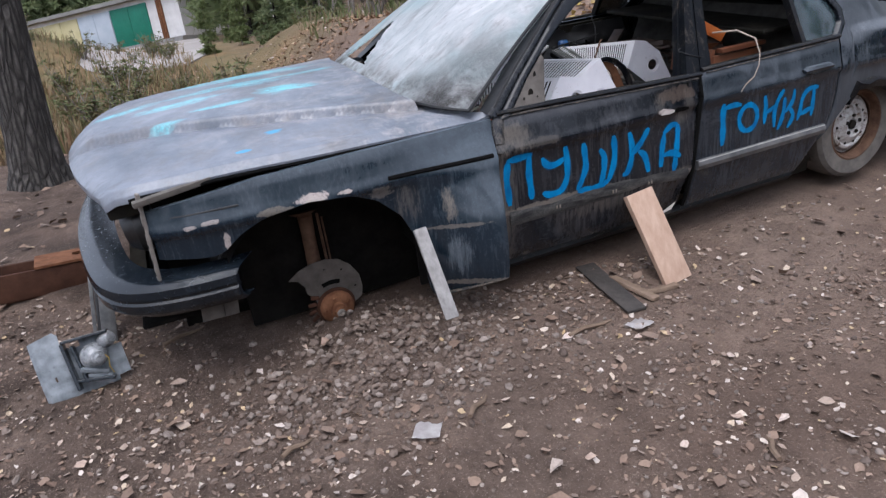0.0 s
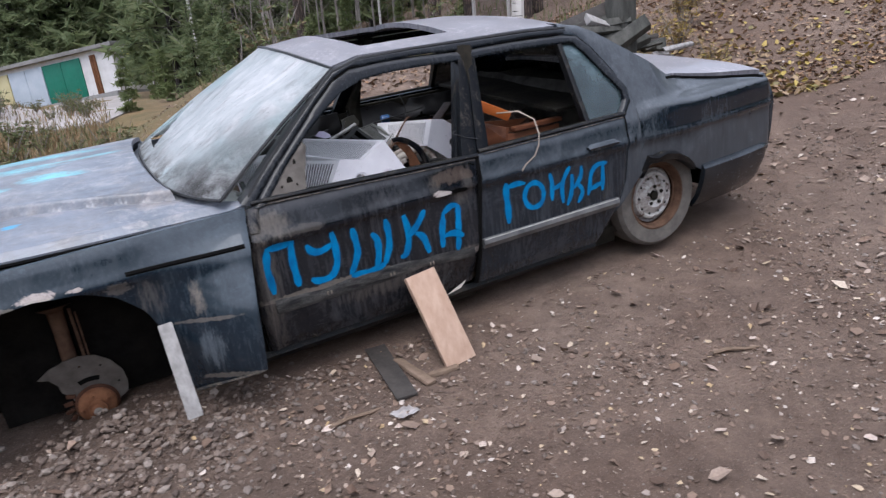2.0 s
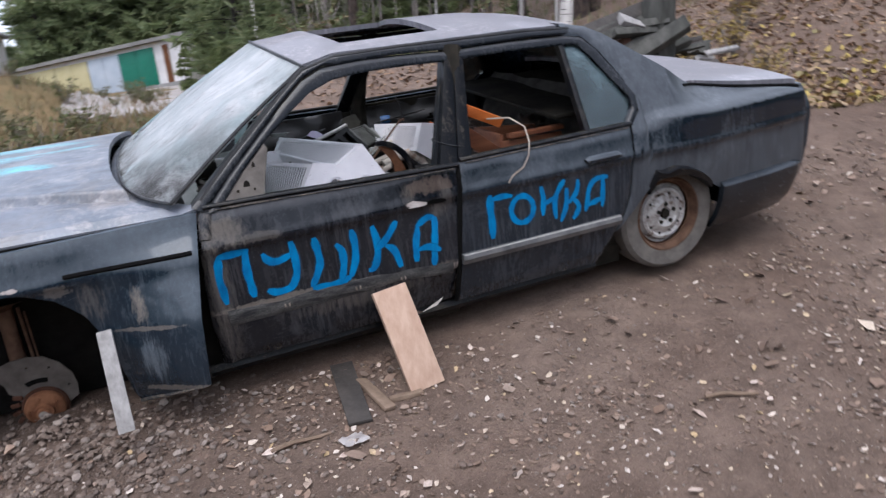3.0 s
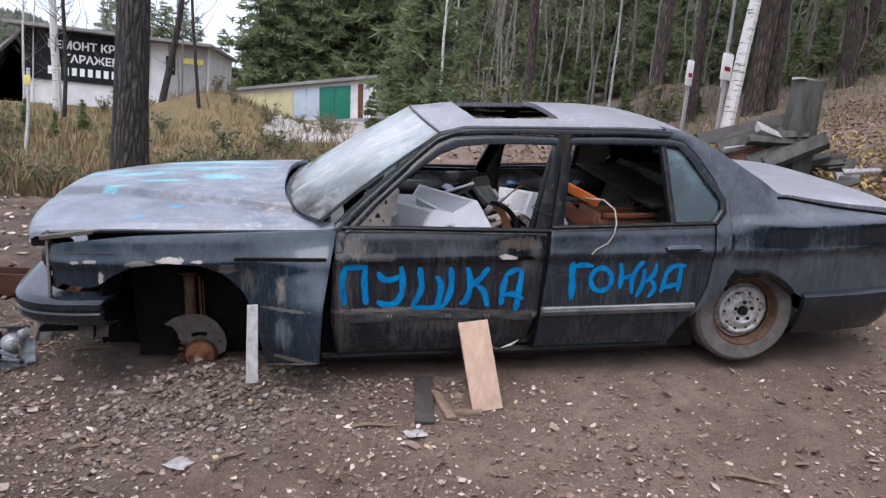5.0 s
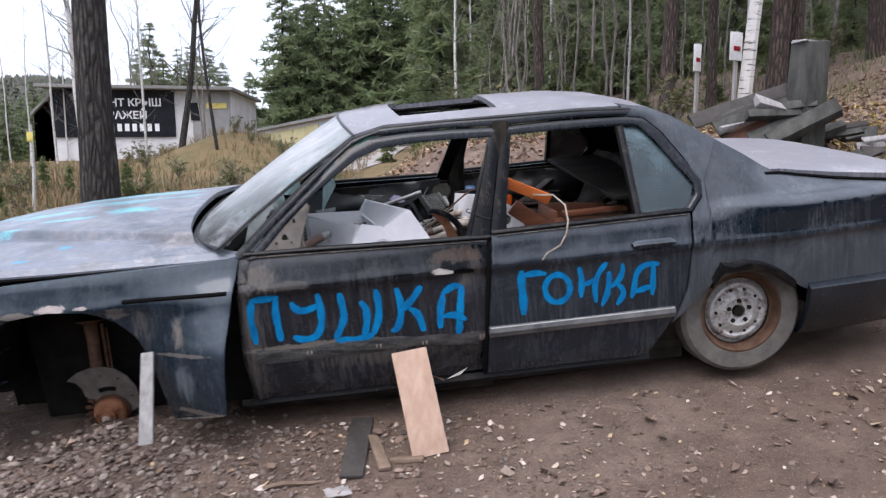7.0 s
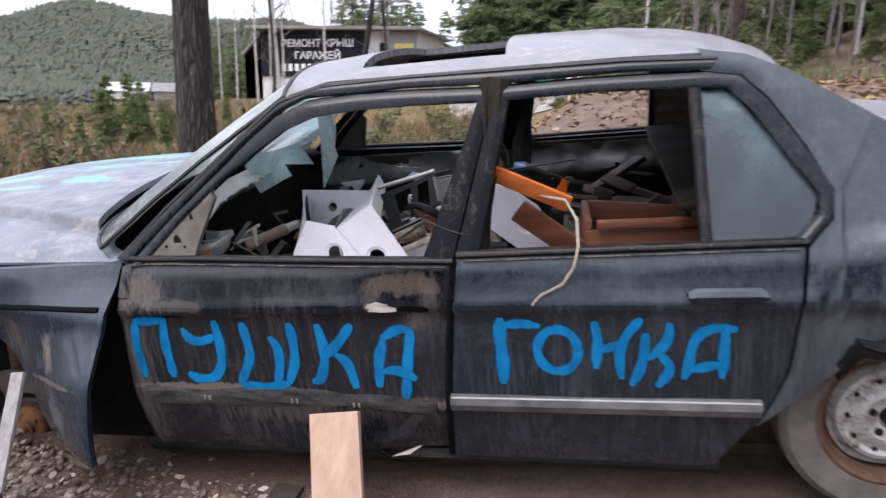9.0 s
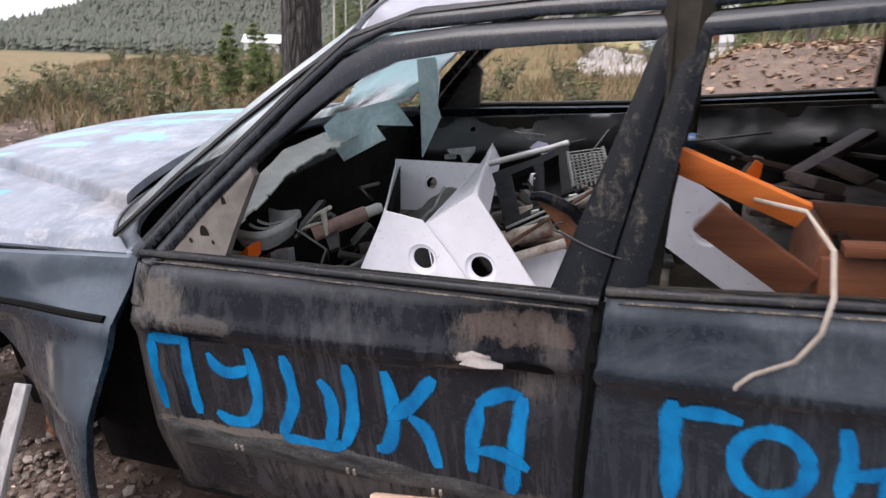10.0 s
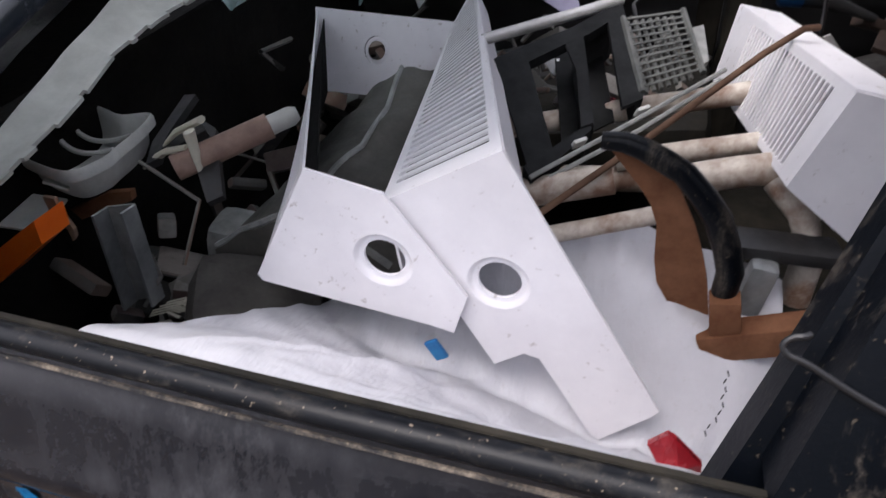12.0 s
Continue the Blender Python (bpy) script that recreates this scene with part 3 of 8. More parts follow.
for side in (-1, 1):
    near = side < 0
    # front wing, its rear edge sprung outwards on the side that shows
    spring = WING_SPRING if near else None
    wing = side_panel("front_wing", side, lambda z: interp(z, (0.3, 0.45, 0.62), (-0.58, -0.57, -0.6)), (lambda z: interp(z, (0.05, 0.3, 0.5, 0.62), (0.622, 0.645, 0.685, 0.712))) if near else (lambda z: FRONT_EDGE(z) - 0.012),
                      lambda x: interp(x, *F_ARCH), lambda x: interp(x, (-0.62, -0.5, -0.2, 0.2, 0.7), (0.553, 0.574, 0.604, 0.614, 0.618)), 90, 22, PAINT_WING if near else PAINT, car, 0.02, spring)
    if near:
        wing["label"] = "dented navy front wing with chipped arch lip"
    # doors
    door = side_panel("front_door", side, FRONT_EDGE, lambda z: SPLIT(z) - 0.005, lambda x: 0.005, lambda x: BELT(x) - 0.008, 70, 56, PAINT_DOOR if near else PAINT, car, 0.012 if near else 0.05,
                      (lambda x, z: -0.035 * smooth(x, 1.35, 1.68) * smooth(0.22 - z, 0, 0.18) - 0.02 * math.exp(-((x - 1.62) ** 2 / 0.02 + (z - 0.47) ** 2 / 0.006))) if near else None)
    rdoor = side_panel("rear_door", side, lambda z: SPLIT(z) + 0.006, lambda z: REAR_EDGE(z) - 0.005, lambda x: 0.0, lambda x: BELT(x) - 0.004, 70, 56, PAINT, car, 0.012 if near else 0.05)
    quarter = side_panel("rear_quarter_panel", side, lambda z: REAR_EDGE(z) + 0.004, lambda z: interp(z, (0.2, 0.45, 0.65), (3.74, 3.72, 3.68)),
                         lambda x: interp(x, *R_ARCH), lambda x: 0.622 if x < 2.62 else (interp(x, (2.62, 2.668), (0.65, 0.72)) if x < 2.668 else interp(x, *SILH)), 96, 48, PAINT_REAR, car, 0.02, lambda x, z: SHOULDER(x, z) - HAUNCH(x, z))
    if near:
        door["label"], rdoor["label"] = "dusty black front door with blue letters", "dark rear door with blue letters"
        near_door, near_rdoor, near_quarter, near_wing = door, rdoor, quarter, wing
    # window frames
    strip("window_frame", side, ((0.742, 0.632), (0.86, 0.74), (0.993, 0.848), (1.10, 0.935), (1.20, 1.008), (1.29, 1.043), (1.45, 1.05), (1.62, 1.047), (1.82, 1.038)),
          ((0.79, 0.632), (0.905, 0.742), (1.02, 0.835), (1.13, 0.91), (1.22, 0.965), (1.32, 0.998), (1.45, 1.008), (1.62, 1.008), (1.82, 1.002)), FRAME, door, 0.05, 0.004)
    strip("mirror_triangle", side, ((0.79, 0.632), (0.905, 0.742), (1.0, 0.82)), ((0.955, 0.632), (0.975, 0.70), (1.012, 0.80)), GREY_METAL, door, 0.02)
    strip("pillar_trim", side, ((1.66, 0.63), (1.80, 1.005)), ((1.735, 0.63), (1.845, 1.03)), PILLAR, door, 0.05, 0.004)
    strip("pillar_lining", side, ((1.615, 0.55), (1.80, 1.005)), ((1.72, 0.55), (1.845, 1.03)), PILLAR, door, 0.03, -0.035)
    strip("pillar_trim", side, ((1.742, 0.636), (1.85, 1.03)), ((1.802, 0.636), (1.885, 1.005)), PILLAR, rdoor, 0.05, 0.004)
    strip("window_frame", side, ((1.84, 1.038), (2.1, 1.04), (2.39, 1.032), (2.47, 1.018), (2.53, 0.96), (2.60, 0.855), (2.662, 0.755), (2.655, 0.69), (2.60, 0.636)),
          ((1.84, 1.003), (2.1, 1.005), (2.37, 0.998), (2.44, 0.992), (2.49, 0.94), (2.56, 0.84), (2.63, 0.745), (2.625, 0.70), (2.57, 0.645)), FRAME, rdoor, 0.05, 0.004)
    strip("quarter_light_bar", side, ((2.350, 0.998), (2.357, 0.64)), ((2.376, 0.998), (2.383, 0.64)), SEAL, rdoor, 0.04, 0.002)
    strip("quarter_light", side, ((2.37, 1.0), (2.445, 0.992), (2.56, 0.84), (2.635, 0.745), (2.60, 0.655)), ((2.37, 0.98), (2.372, 0.85), (2.376, 0.72), (2.38, 0.66), (2.385, 0.632)), PANE, rdoor, 0.006, -0.015)
    for d, a, b in ((door, 0.735, 1.735), (rdoor, 1.745, 2.595)):
        bm = bmesh.new()
        tube(bm, [(x, side * (half(x, BELT(x)) + 0.003), BELT(x)) for x in np.linspace(a, b, 24)], 0.0125, 10, flat=0.8)
        part("window_seal", bm, SEAL, d)
        bm = bmesh.new()
        tube(bm, [(x, side * (half(x, BELT(x)) - 0.010), BELT(x) + 0.004) for x in np.linspace(a + 0.03, b - 0.03, 24)], 0.005, 6)
        part("seal_lip", bm, INSIDE, d)
        bm = bmesh.new()
        tube(bm, [(x, side * (half(x, BELT(x) - 0.012) + 0.008), BELT(x) - 0.013) for x in np.linspace(a + 0.02, b - 0.02, 14)], 0.0024, 5)
        part("bright_strip", bm, DIRT_LINE, d)
    # roof rail, the front pillar and the broad rear pillar
    strip("roof_rail", side, ((0.70, 0.655), (0.86, 0.785), (1.0, 0.893), (1.12, 0.985), (1.215, 1.05), (1.35, 1.085), (1.6, 1.085), (1.9, 1.08), (2.2, 1.075), (2.42, 1.065)),
          ((0.738, 0.638), (0.863, 0.748), (0.995, 0.856), (1.102, 0.943), (1.20, 1.016), (1.29, 1.05), (1.6, 1.055), (1.85, 1.046), (2.2, 1.048), (2.40, 1.038)), FRAME, car, 0.07, 0.006)
    bm = bmesh.new()
    tube(bm, [(x, side * (half(x, z) + 0.004), z) for x, z in ((0.735, 0.655), (0.86, 0.765), (1.0, 0.872), (1.12, 0.965), (1.21, 1.03), (1.35, 1.062), (1.6, 1.066), (1.9, 1.062), (2.2, 1.058), (2.42, 1.045))], 0.0075, 6)
    part("drip_rail", bm, TRIM, car)
    strip("rear_pillar", side, ((2.38, 1.086), (2.50, 1.062), (2.585, 1.022), (2.67, 0.968), (2.76, 0.910)), ((2.38, 1.036), (2.474, 1.02), (2.535, 0.962), (2.606, 0.855), (2.668, 0.74)), PAINT_REAR, car, 0.08, 0.003)
    # sill
    bm = bmesh.new()
    tube(bm, [(x, side * (half(x, -0.03) - 0.07), -0.04) for x in np.linspace(0.62, 2.42, 10)], 0.045, 8, flat=0.75)
    part("sill", bm, SEAL, car, "mud-caked black sill")

BAND = muddy("dust_streaked_grey_band", (0.016, 0.017, 0.019), (0.17, 0.165, 0.155), 16, (0.5, 1, 2.2), 0.38, 0.66, 0.45, 0.15)
# one flat black stands in for shade in gaps, slots and recesses
GAP_BLACK = simple("black_gap_shade", (0.001, 0.001, 0.001), (0.003, 0.003, 0.003), 9, 0.95)
# shut line and moulding along the near flank
for d, a, b, z, r, mt in ((near_rdoor, 1.70, 2.50, 0.205, 0.017, MOULD), (near_wing, 0.25, 0.665, 0.505, 0.009, GAP_BLACK), (near_wing, -0.50, -0.28, 0.535, 0.004, TRIM)):
    bm = bmesh.new()
    spr = lambda x: WING_SPRING(x, z) if d is near_wing else 0
    tube(bm, [(x, -(half(x, z) + spr(x) + (0.004 if r > 0.01 else -0.001)), z) for x in np.linspace(a, b, 16)], r, 6, flat=1.0 if r < 0.01 else 1.5)
    part("moulding" if r > 0.01 else "groove", bm, mt, d)
# thin pale tube drawn as the sky highlight along the moulding's top
bm = bmesh.new()
tube(bm, [(x, -(half(x, 0.225) + 0.012), 0.2235) for x in np.linspace(1.705, 2.495, 16)], 0.0035, 6)
part("highlight_line", bm, STEEL, near_rdoor, "pale line drawn as the highlight on the moulding")
bm = bmesh.new()
tube(bm, [(x, -(half(x, 0.235) - 0.012 - 0.035 * smooth(x, 1.35, 1.68) * smooth(0.22 - 0.19, 0, 0.18)), 0.205 - 0.02 * smooth(x, 1.45, 1.67)) for x in np.linspace(0.735, 1.655, 20)], 0.022, 6, flat=1.7)
part("moulding", bm, BAND, near_door, "dusty grey strip left by the lost moulding")

bm = bmesh.new()
tube(bm, [(SPLIT(z), -(half(SPLIT(z), z) - 0.010), z) for z in np.linspace(0.0, 0.60, 14)], 0.011, 6)
part("shut_line", bm, GAP_BLACK, car)
bm = bmesh.new()
tube(bm, [(x, -(half(x, 0.03) + WING_SPRING(x, 0.05) - 0.004), interp(x, *F_ARCH) + 0.002) for x in np.linspace(0.37, 0.615, 10)], 0.009, 6, flat=0.7)
part("wing_flange", bm, DIRT_LINE, near_wing, "muddy folded lower edge")
# rounded front edge of the near door, caked with mud
bm = bmesh.new()
zs = np.linspace(0.012, 0.600, 22)
tube(bm, [(FRONT_EDGE(z) + 0.020, -(half(0.72, z) - 0.031), z) for z in zs], 0.033, 14)
part("door_edge", bm, PAINT_DOOR, near_door)
# foot of the windscreen across the car
BASE = lambda s: 0.45 + 0.07 * s * s + 0.12 * s ** 6
# bonnet
def hood(u, v, drop):
    s = 2 * u - 1
    xf = -0.82 + 0.13 * s * s
    xb = BASE(s) - 0.03 + 0.05 * s ** 16
    x = xf + (xb - xf) * v
    w = interp(v, (0, 0.06, 0.2, 0.6, 1), (0.70, 0.745, 0.775, 0.80, 0.795))
    zs = interp(v, (0, 0.03, 0.1, 0.25, 0.6, 1), (0.606, 0.628, 0.641, 0.650, 0.646, 0.635))
    crown = interp(v, (0, 0.1, 0.4, 1), (0.015, 0.035, 0.06, 0.075))
    fold = interp(x, (-0.83, -0.387, 0.074, 0.498), (0.13, 0.339, 0.494, 0.63))
    z = zs + crown * (1 - s * s) + 0.03 * smooth(fold - abs(s * w), -0.003, 0.010) * smooth(v, 0, 0.1)
    # pressed crease that runs from the nose to the windscreen
    z -= 0.012 * math.exp(-((fold - 0.004 - abs(s * w)) / 0.008) ** 2) + 0.004 * math.exp(-((fold + 0.02 - abs(s * w)) / 0.02) ** 2)
    z -= 0.02 * max(0, (abs(s) - 0.96) / 0.04)
    z += 0.004 * noise.noise((x * 3, s * 3, 2.2))
    return (x, s * w, z - drop)
vs, fs = shell(lambda u, v: hood(u, v, 0), lambda u, v: hood(u, v, 0.022), 300, 70)
for s in (0.0, 1.0):
    bm = bmesh.new()
    tube(bm, [Vector(hood(s, v, 0)) + Vector((0, (s - 0.5) * 0.008, -0.014)) for v in np.linspace(0.06, 0.99, 26)], 0.0075, 6)
    part("shut_line", bm, GAP_BLACK, car)
hood_ob = make("bonnet", vs, fs, HOOD, car, angle=50)
hood_ob["label"] = "bleached grey bonnet with turquoise spray paint"

# scuttle between bonnet and windscreen
def scuttle(u, v, drop):
    s = 2 * u - 1
    x = BASE(s) - 0.034 + 0.05 * s ** 16 + (0.045 + 0.04 * s * s) * v
    return (x, s * (0.80 + 0.01 * v), 0.70 - 0.065 * s * s - 0.02 * (1 - v) - drop)
vs, fs = shell(lambda u, v: scuttle(u, v, 0), lambda u, v: scuttle(u, v, 0.02), 24, 3)
make("scuttle", vs, fs, HOOD, car)

# windscreen, torn near the passenger edge
def screen(u, v, drop):
    s = 2 * u - 1
    xa, xb = BASE(s), 1.125 + 0.095 * s * s
    za, zb = 0.695 - 0.035 * s * s, 1.10 - 0.062 * s * s
    w = 0.80 + (0.595 - 0.80) * v
    sag = 0.02 * math.sin(math.pi * v) + 0.006 * noise.noise((u * 6, v * 5, 0.3))
    return (xa + (xb - xa) * v + drop * 0.5, s * w, za + (zb - za) * v + sag * 0.6 - drop)
def torn(u, v):
    # a ragged triangular tear on the far half
    if not 0.09 < v < 0.44:
        return False
    k = (v - 0.09) / 0.35
    wob = 0.02 * noise.noise((u * 30, v * 30, 1))
    return 0.55 + 0.13 * k + wob < u < 0.775 - 0.07 * k + wob
vs, fs = shell(lambda u, v: screen(u, v, 0), lambda u, v: screen(u, v, 0.006), 120, 80, torn)
bm = bmesh.new()
tube(bm, [Vector(screen(u, v, 0)) + Vector((0, 0, 0.002)) for u, v in [(0.002, t / 16) for t in range(17)] + [(t / 20, 0.998) for t in range(1, 21)] + [(0.998, 1 - t / 16) for t in range(1, 17)]], 0.007, 6)
part("screen_seal", bm, TRIM, car)
bm = bmesh.new()
tube(bm, [Vector(screen(u, 0.0, 0)) + Vector((-0.004, 0, 0.001)) for u in np.linspace(0.0, 0.8, 26)], 0.006, 6)
part("screen_seal", bm, TRIM, car)
make("windscreen", vs, fs, FROST, car, angle=60)["label"] = "shattered white laminated windscreen with a tear"

# roof with the open sunroof
def roof(u, v, drop):
    s = 2 * v - 1
    xa, xb = 1.125 + 0.095 * s * s, 2.60 - 0.03 * s * s
    x = xa + (xb - xa) * u
    w = interp(x, (1.1, 2.4, 2.6), (0.555, 0.565, 0.60))
    zc = interp(x, (1.1, 1.4, 1.8, 2.2, 2.4, 2.52, 2.6), (1.10, 1.122, 1.128, 1.117, 1.093, 1.062, 1.030))
    ze = interp(x, (1.2, 1.35, 2.2, 2.42, 2.52, 2.6), (1.038, 1.072, 1.066, 1.058, 1.030, 0.992))
    return (x, s * w, zc + (ze - zc) * abs(s) ** 2.2 - drop)
vs, fs = shell(lambda u, v: roof(u, v, 0), lambda u, v: roof(u, v, 0.025), 76, 44, lambda u, v: 0.167 < u < 0.487 and 0.12 < v < 0.88)
roof_ob = make("roof", vs, fs, ROOF_PAINT, car)
roof_ob["label"] = "dusty roof with an open sunroof hole"

# rear window, boot lid, rear valance
def rear_glass(u, v, drop):
    s = 2 * u - 1
    return (2.595 - 0.03 * s * s + 0.41 * v, s * (0.60 + 0.10 * v), 1.03 - 0.038 * s * s - (0.30 - 0.03 * s * s) * v - drop)
vs, fs = shell(lambda u, v: rear_glass(u, v, 0), lambda u, v: rear_glass(u, v, 0.006), 12, 8)
make("rear_window", vs, fs, PANE, car)
def deck(u, v, drop):
    s = 2 * u - 1
    x = 2.93 + (3.70 - 0.05 * s * s - 2.93) * v
    edge = LID(x) + 0.004
    w = half(x, edge) - HAUNCH(x, edge) - 0.02
    return (x + 0.05 * v, s * w, edge + 0.014 + 0.03 * (1 - s ** 4) + 0.012 * v - drop)
vs, fs = shell(lambda u, v: deck(u, v, 0), lambda u, v: deck(u, v, 0.025), 30, 16)
make("boot_lid", vs, fs, ROOF_PAINT, car)
for side in (-1, 1):
    bm = bmesh.new()
    tube(bm, [(x, side * (half(x, LID(x)) - HAUNCH(x, LID(x)) - 0.004), LID(x) + 0.006) for x in np.linspace(2.97, 3.69, 18)], 0.0075, 6)
    part("shut_line", bm, GAP_BLACK, car)
def tail(u, v, drop):
    s = 2 * u - 1
    w = half(3.72, 0.2 + 0.43 * v) - 0.01
    return (3.73 + 0.05 * (1 - s * s) + 0.03 * math.sin(math.pi * v) - drop, s * w, 0.2 + 0.43 * v)
vs, fs = shell(lambda u, v: tail(u, v, 0), lambda u, v: tail(u, v, 0.03), 20, 8)
make("tail_panel", vs, fs, PAINT, car)

# rear bumper wrapping round the tail
def rear_bumper(u, v, drop):
    a = (2 * u - 1)
    run = [(3.10, -0.885), (3.4, -0.868), (3.64, -0.83), (3.75, -0.76), (3.80, -0.6), (3.83, 0.0), (3.80, 0.6), (3.75, 0.76), (3.64, 0.83), (3.4, 0.868), (3.10, 0.885)]
    t = u * (len(run) - 1)
    k = min(int(t), len(run) - 2)
    f = t - k
    x, y = (run[k][i] + (run[k + 1][i] - run[k][i]) * f for i in (0, 1))
    prof = interp(v, (0, 0.25, 0.6, 0.85, 0.93, 1), (-0.06, -0.015, 0.012, 0.02, 0.018, -0.02))
    k2 = 1 + (prof - drop) / 0.85
    return (3.1 + (x - 3.1) * (1 + (prof - drop) * 0.9), y * k2, 0.266 * v)
vs, fs = shell(lambda u, v: rear_bumper(u, v, 0), lambda u, v: rear_bumper(u, v, 0.03), 60, 10)
make("rear_bumper", vs, fs, BUMPER, car)

# front bumper: a deep rubber-faced bar that turns back along both sides
BUMP = [(-0.33, -0.875), (-0.5, -0.862), (-0.64, -0.82), (-0.73, -0.74), (-0.785, -0.6), (-0.83, -0.3), (-0.845, 0.0), (-0.83, 0.3), (-0.785, 0.6), (-0.73, 0.74), (-0.64, 0.82), (-0.5, 0.862), (-0.33, 0.875)]
def front_bumper(u, v, drop):
    t = u * (len(BUMP) - 1)
    k = min(int(t), len(BUMP) - 2)
    f = t - k
    p, q, r, w = (Vector(BUMP[min(max(k + j, 0), len(BUMP) - 1)]) for j in (-1, 0, 1, 2))
    x, y = 0.5 * (2 * q + (r - p) * f + (2 * p - 5 * q + 4 * r - w) * f * f + (3 * q - p - 3 * r + w) * f ** 3)
    sec = ((-0.05, -0.075), (0.01, -0.072), (0.038, -0.045), (0.042, -0.012), (0.034, -0.004), (0.034, 0.004), (0.043, 0.010), (0.036, 0.036), (0.0, 0.052), (-0.09, 0.054))
    q = v * (len(sec) - 1)
    j = min(int(q), len(sec) - 2)
    out, up = (sec[j][i] + (sec[j + 1][i] - sec[j][i]) * (q - j) for i in (0, 1))
    d = Vector((x - 0.2, y * 0.9, 0)).normalized()
    sink = 0.01 * smooth(-y, 0.2, 0.9)
    return (x + d.x * (out - drop), y + d.y * (out - drop), 0.285 + up - sink)
vs, fs = shell(lambda u, v: front_bumper(u, v, 0), lambda u, v: front_bumper(u, v, 0.02), 96, 27)
make("front_bumper", vs, fs, BUMPER, car)["label"] = "dull plastic front bumper hanging low"

# inner body: floor, bulkhead, arches, far cabin lining, and added boxes that block light
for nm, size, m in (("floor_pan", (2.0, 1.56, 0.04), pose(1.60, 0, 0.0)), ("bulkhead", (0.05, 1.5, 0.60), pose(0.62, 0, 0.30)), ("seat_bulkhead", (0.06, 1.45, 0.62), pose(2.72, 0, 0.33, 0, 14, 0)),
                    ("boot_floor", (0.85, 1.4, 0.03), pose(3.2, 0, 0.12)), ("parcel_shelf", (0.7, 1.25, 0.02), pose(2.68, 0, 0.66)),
                    # boxes added under the nose and behind the hub to keep the bay black
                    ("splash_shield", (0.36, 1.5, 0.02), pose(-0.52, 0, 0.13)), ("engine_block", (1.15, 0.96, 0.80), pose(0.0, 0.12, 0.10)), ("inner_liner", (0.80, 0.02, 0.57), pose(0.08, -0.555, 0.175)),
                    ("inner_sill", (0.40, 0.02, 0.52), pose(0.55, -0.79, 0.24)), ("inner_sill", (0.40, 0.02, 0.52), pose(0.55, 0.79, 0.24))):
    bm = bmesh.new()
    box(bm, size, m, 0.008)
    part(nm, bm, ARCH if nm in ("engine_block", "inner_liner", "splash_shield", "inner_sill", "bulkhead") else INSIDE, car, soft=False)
for side in (-1, 1):
    bm = bmesh.new()
    drop = 0.13 if side < 0 else 0.0
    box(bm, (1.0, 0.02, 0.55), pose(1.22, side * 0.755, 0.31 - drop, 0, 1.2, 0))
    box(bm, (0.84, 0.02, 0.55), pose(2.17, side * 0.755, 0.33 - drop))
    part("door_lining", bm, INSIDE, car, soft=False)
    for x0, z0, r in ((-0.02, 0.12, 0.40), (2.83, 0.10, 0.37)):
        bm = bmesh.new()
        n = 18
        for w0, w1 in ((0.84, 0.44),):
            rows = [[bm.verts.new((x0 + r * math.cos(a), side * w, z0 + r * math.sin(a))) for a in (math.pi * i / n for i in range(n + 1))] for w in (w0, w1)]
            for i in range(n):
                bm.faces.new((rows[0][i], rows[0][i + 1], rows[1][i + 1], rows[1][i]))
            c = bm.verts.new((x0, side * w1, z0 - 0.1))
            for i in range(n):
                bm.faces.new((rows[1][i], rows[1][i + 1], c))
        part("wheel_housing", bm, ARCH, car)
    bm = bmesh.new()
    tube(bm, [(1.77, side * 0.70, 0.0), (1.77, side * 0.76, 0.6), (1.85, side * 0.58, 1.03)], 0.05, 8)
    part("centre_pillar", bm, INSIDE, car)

def far_card(u, v, drop):
    x, z = 0.74 + 1.80 * u, 0.06 + 0.53 * v
    y = 0.742 - 0.02 * math.sin(math.pi * v) - 0.05 * math.exp(-((v - 0.78) / 0.10) ** 2) * (0.6 + 0.4 * math.sin(u * 9))
    y -= 0.045 * noise.noise((x * 2.3, z * 3.5, 4.0)) + 0.022 * noise.noise((x * 7, z * 8, 1.0)) + 0.008 * noise.noise((x * 19, z * 23, 6.0))
    return (x, y + drop, z)
vs, fs = shell(lambda u, v: far_card(u, v, 0), lambda u, v: far_card(u, v, 0.01), 90, 30, lambda u, v: 0.515 < u < 0.545 or noise.noise((u * 16, v * 7, 8.0)) > 0.46)
make("torn_door_card", vs, fs, TRIM, car, angle=70)["label"] = "torn glossy black door lining"

# rear wheels
DISC = Mat("rust_bitten_wheel_paint")
d_f = DISC.ramp(DISC.noise(17, 6, 0.75, warp=0.5), 0.50, 0.66)
d_s = DISC.ramp(DISC.noise(60, 5, 0.7, shift=3.0), 0.45, 0.75)
DISC.put("Base Color", DISC.mix(d_f, DISC.mix(d_s, (0.50, 0.49, 0.475), (0.27, 0.255, 0.24)), (0.10, 0.058, 0.038)))
DISC.put("Metallic", 0.15).put("Roughness", DISC.ramp(d_f, 0, 1, 0.4, 0.85)).bump(d_s, 0.25, 0.003)
DISC = DISC.m
RIM_RUST = simple("dull_brown_rust", (0.055, 0.03, 0.02), (0.15, 0.09, 0.06), 14, 0.85, bump=0.5)


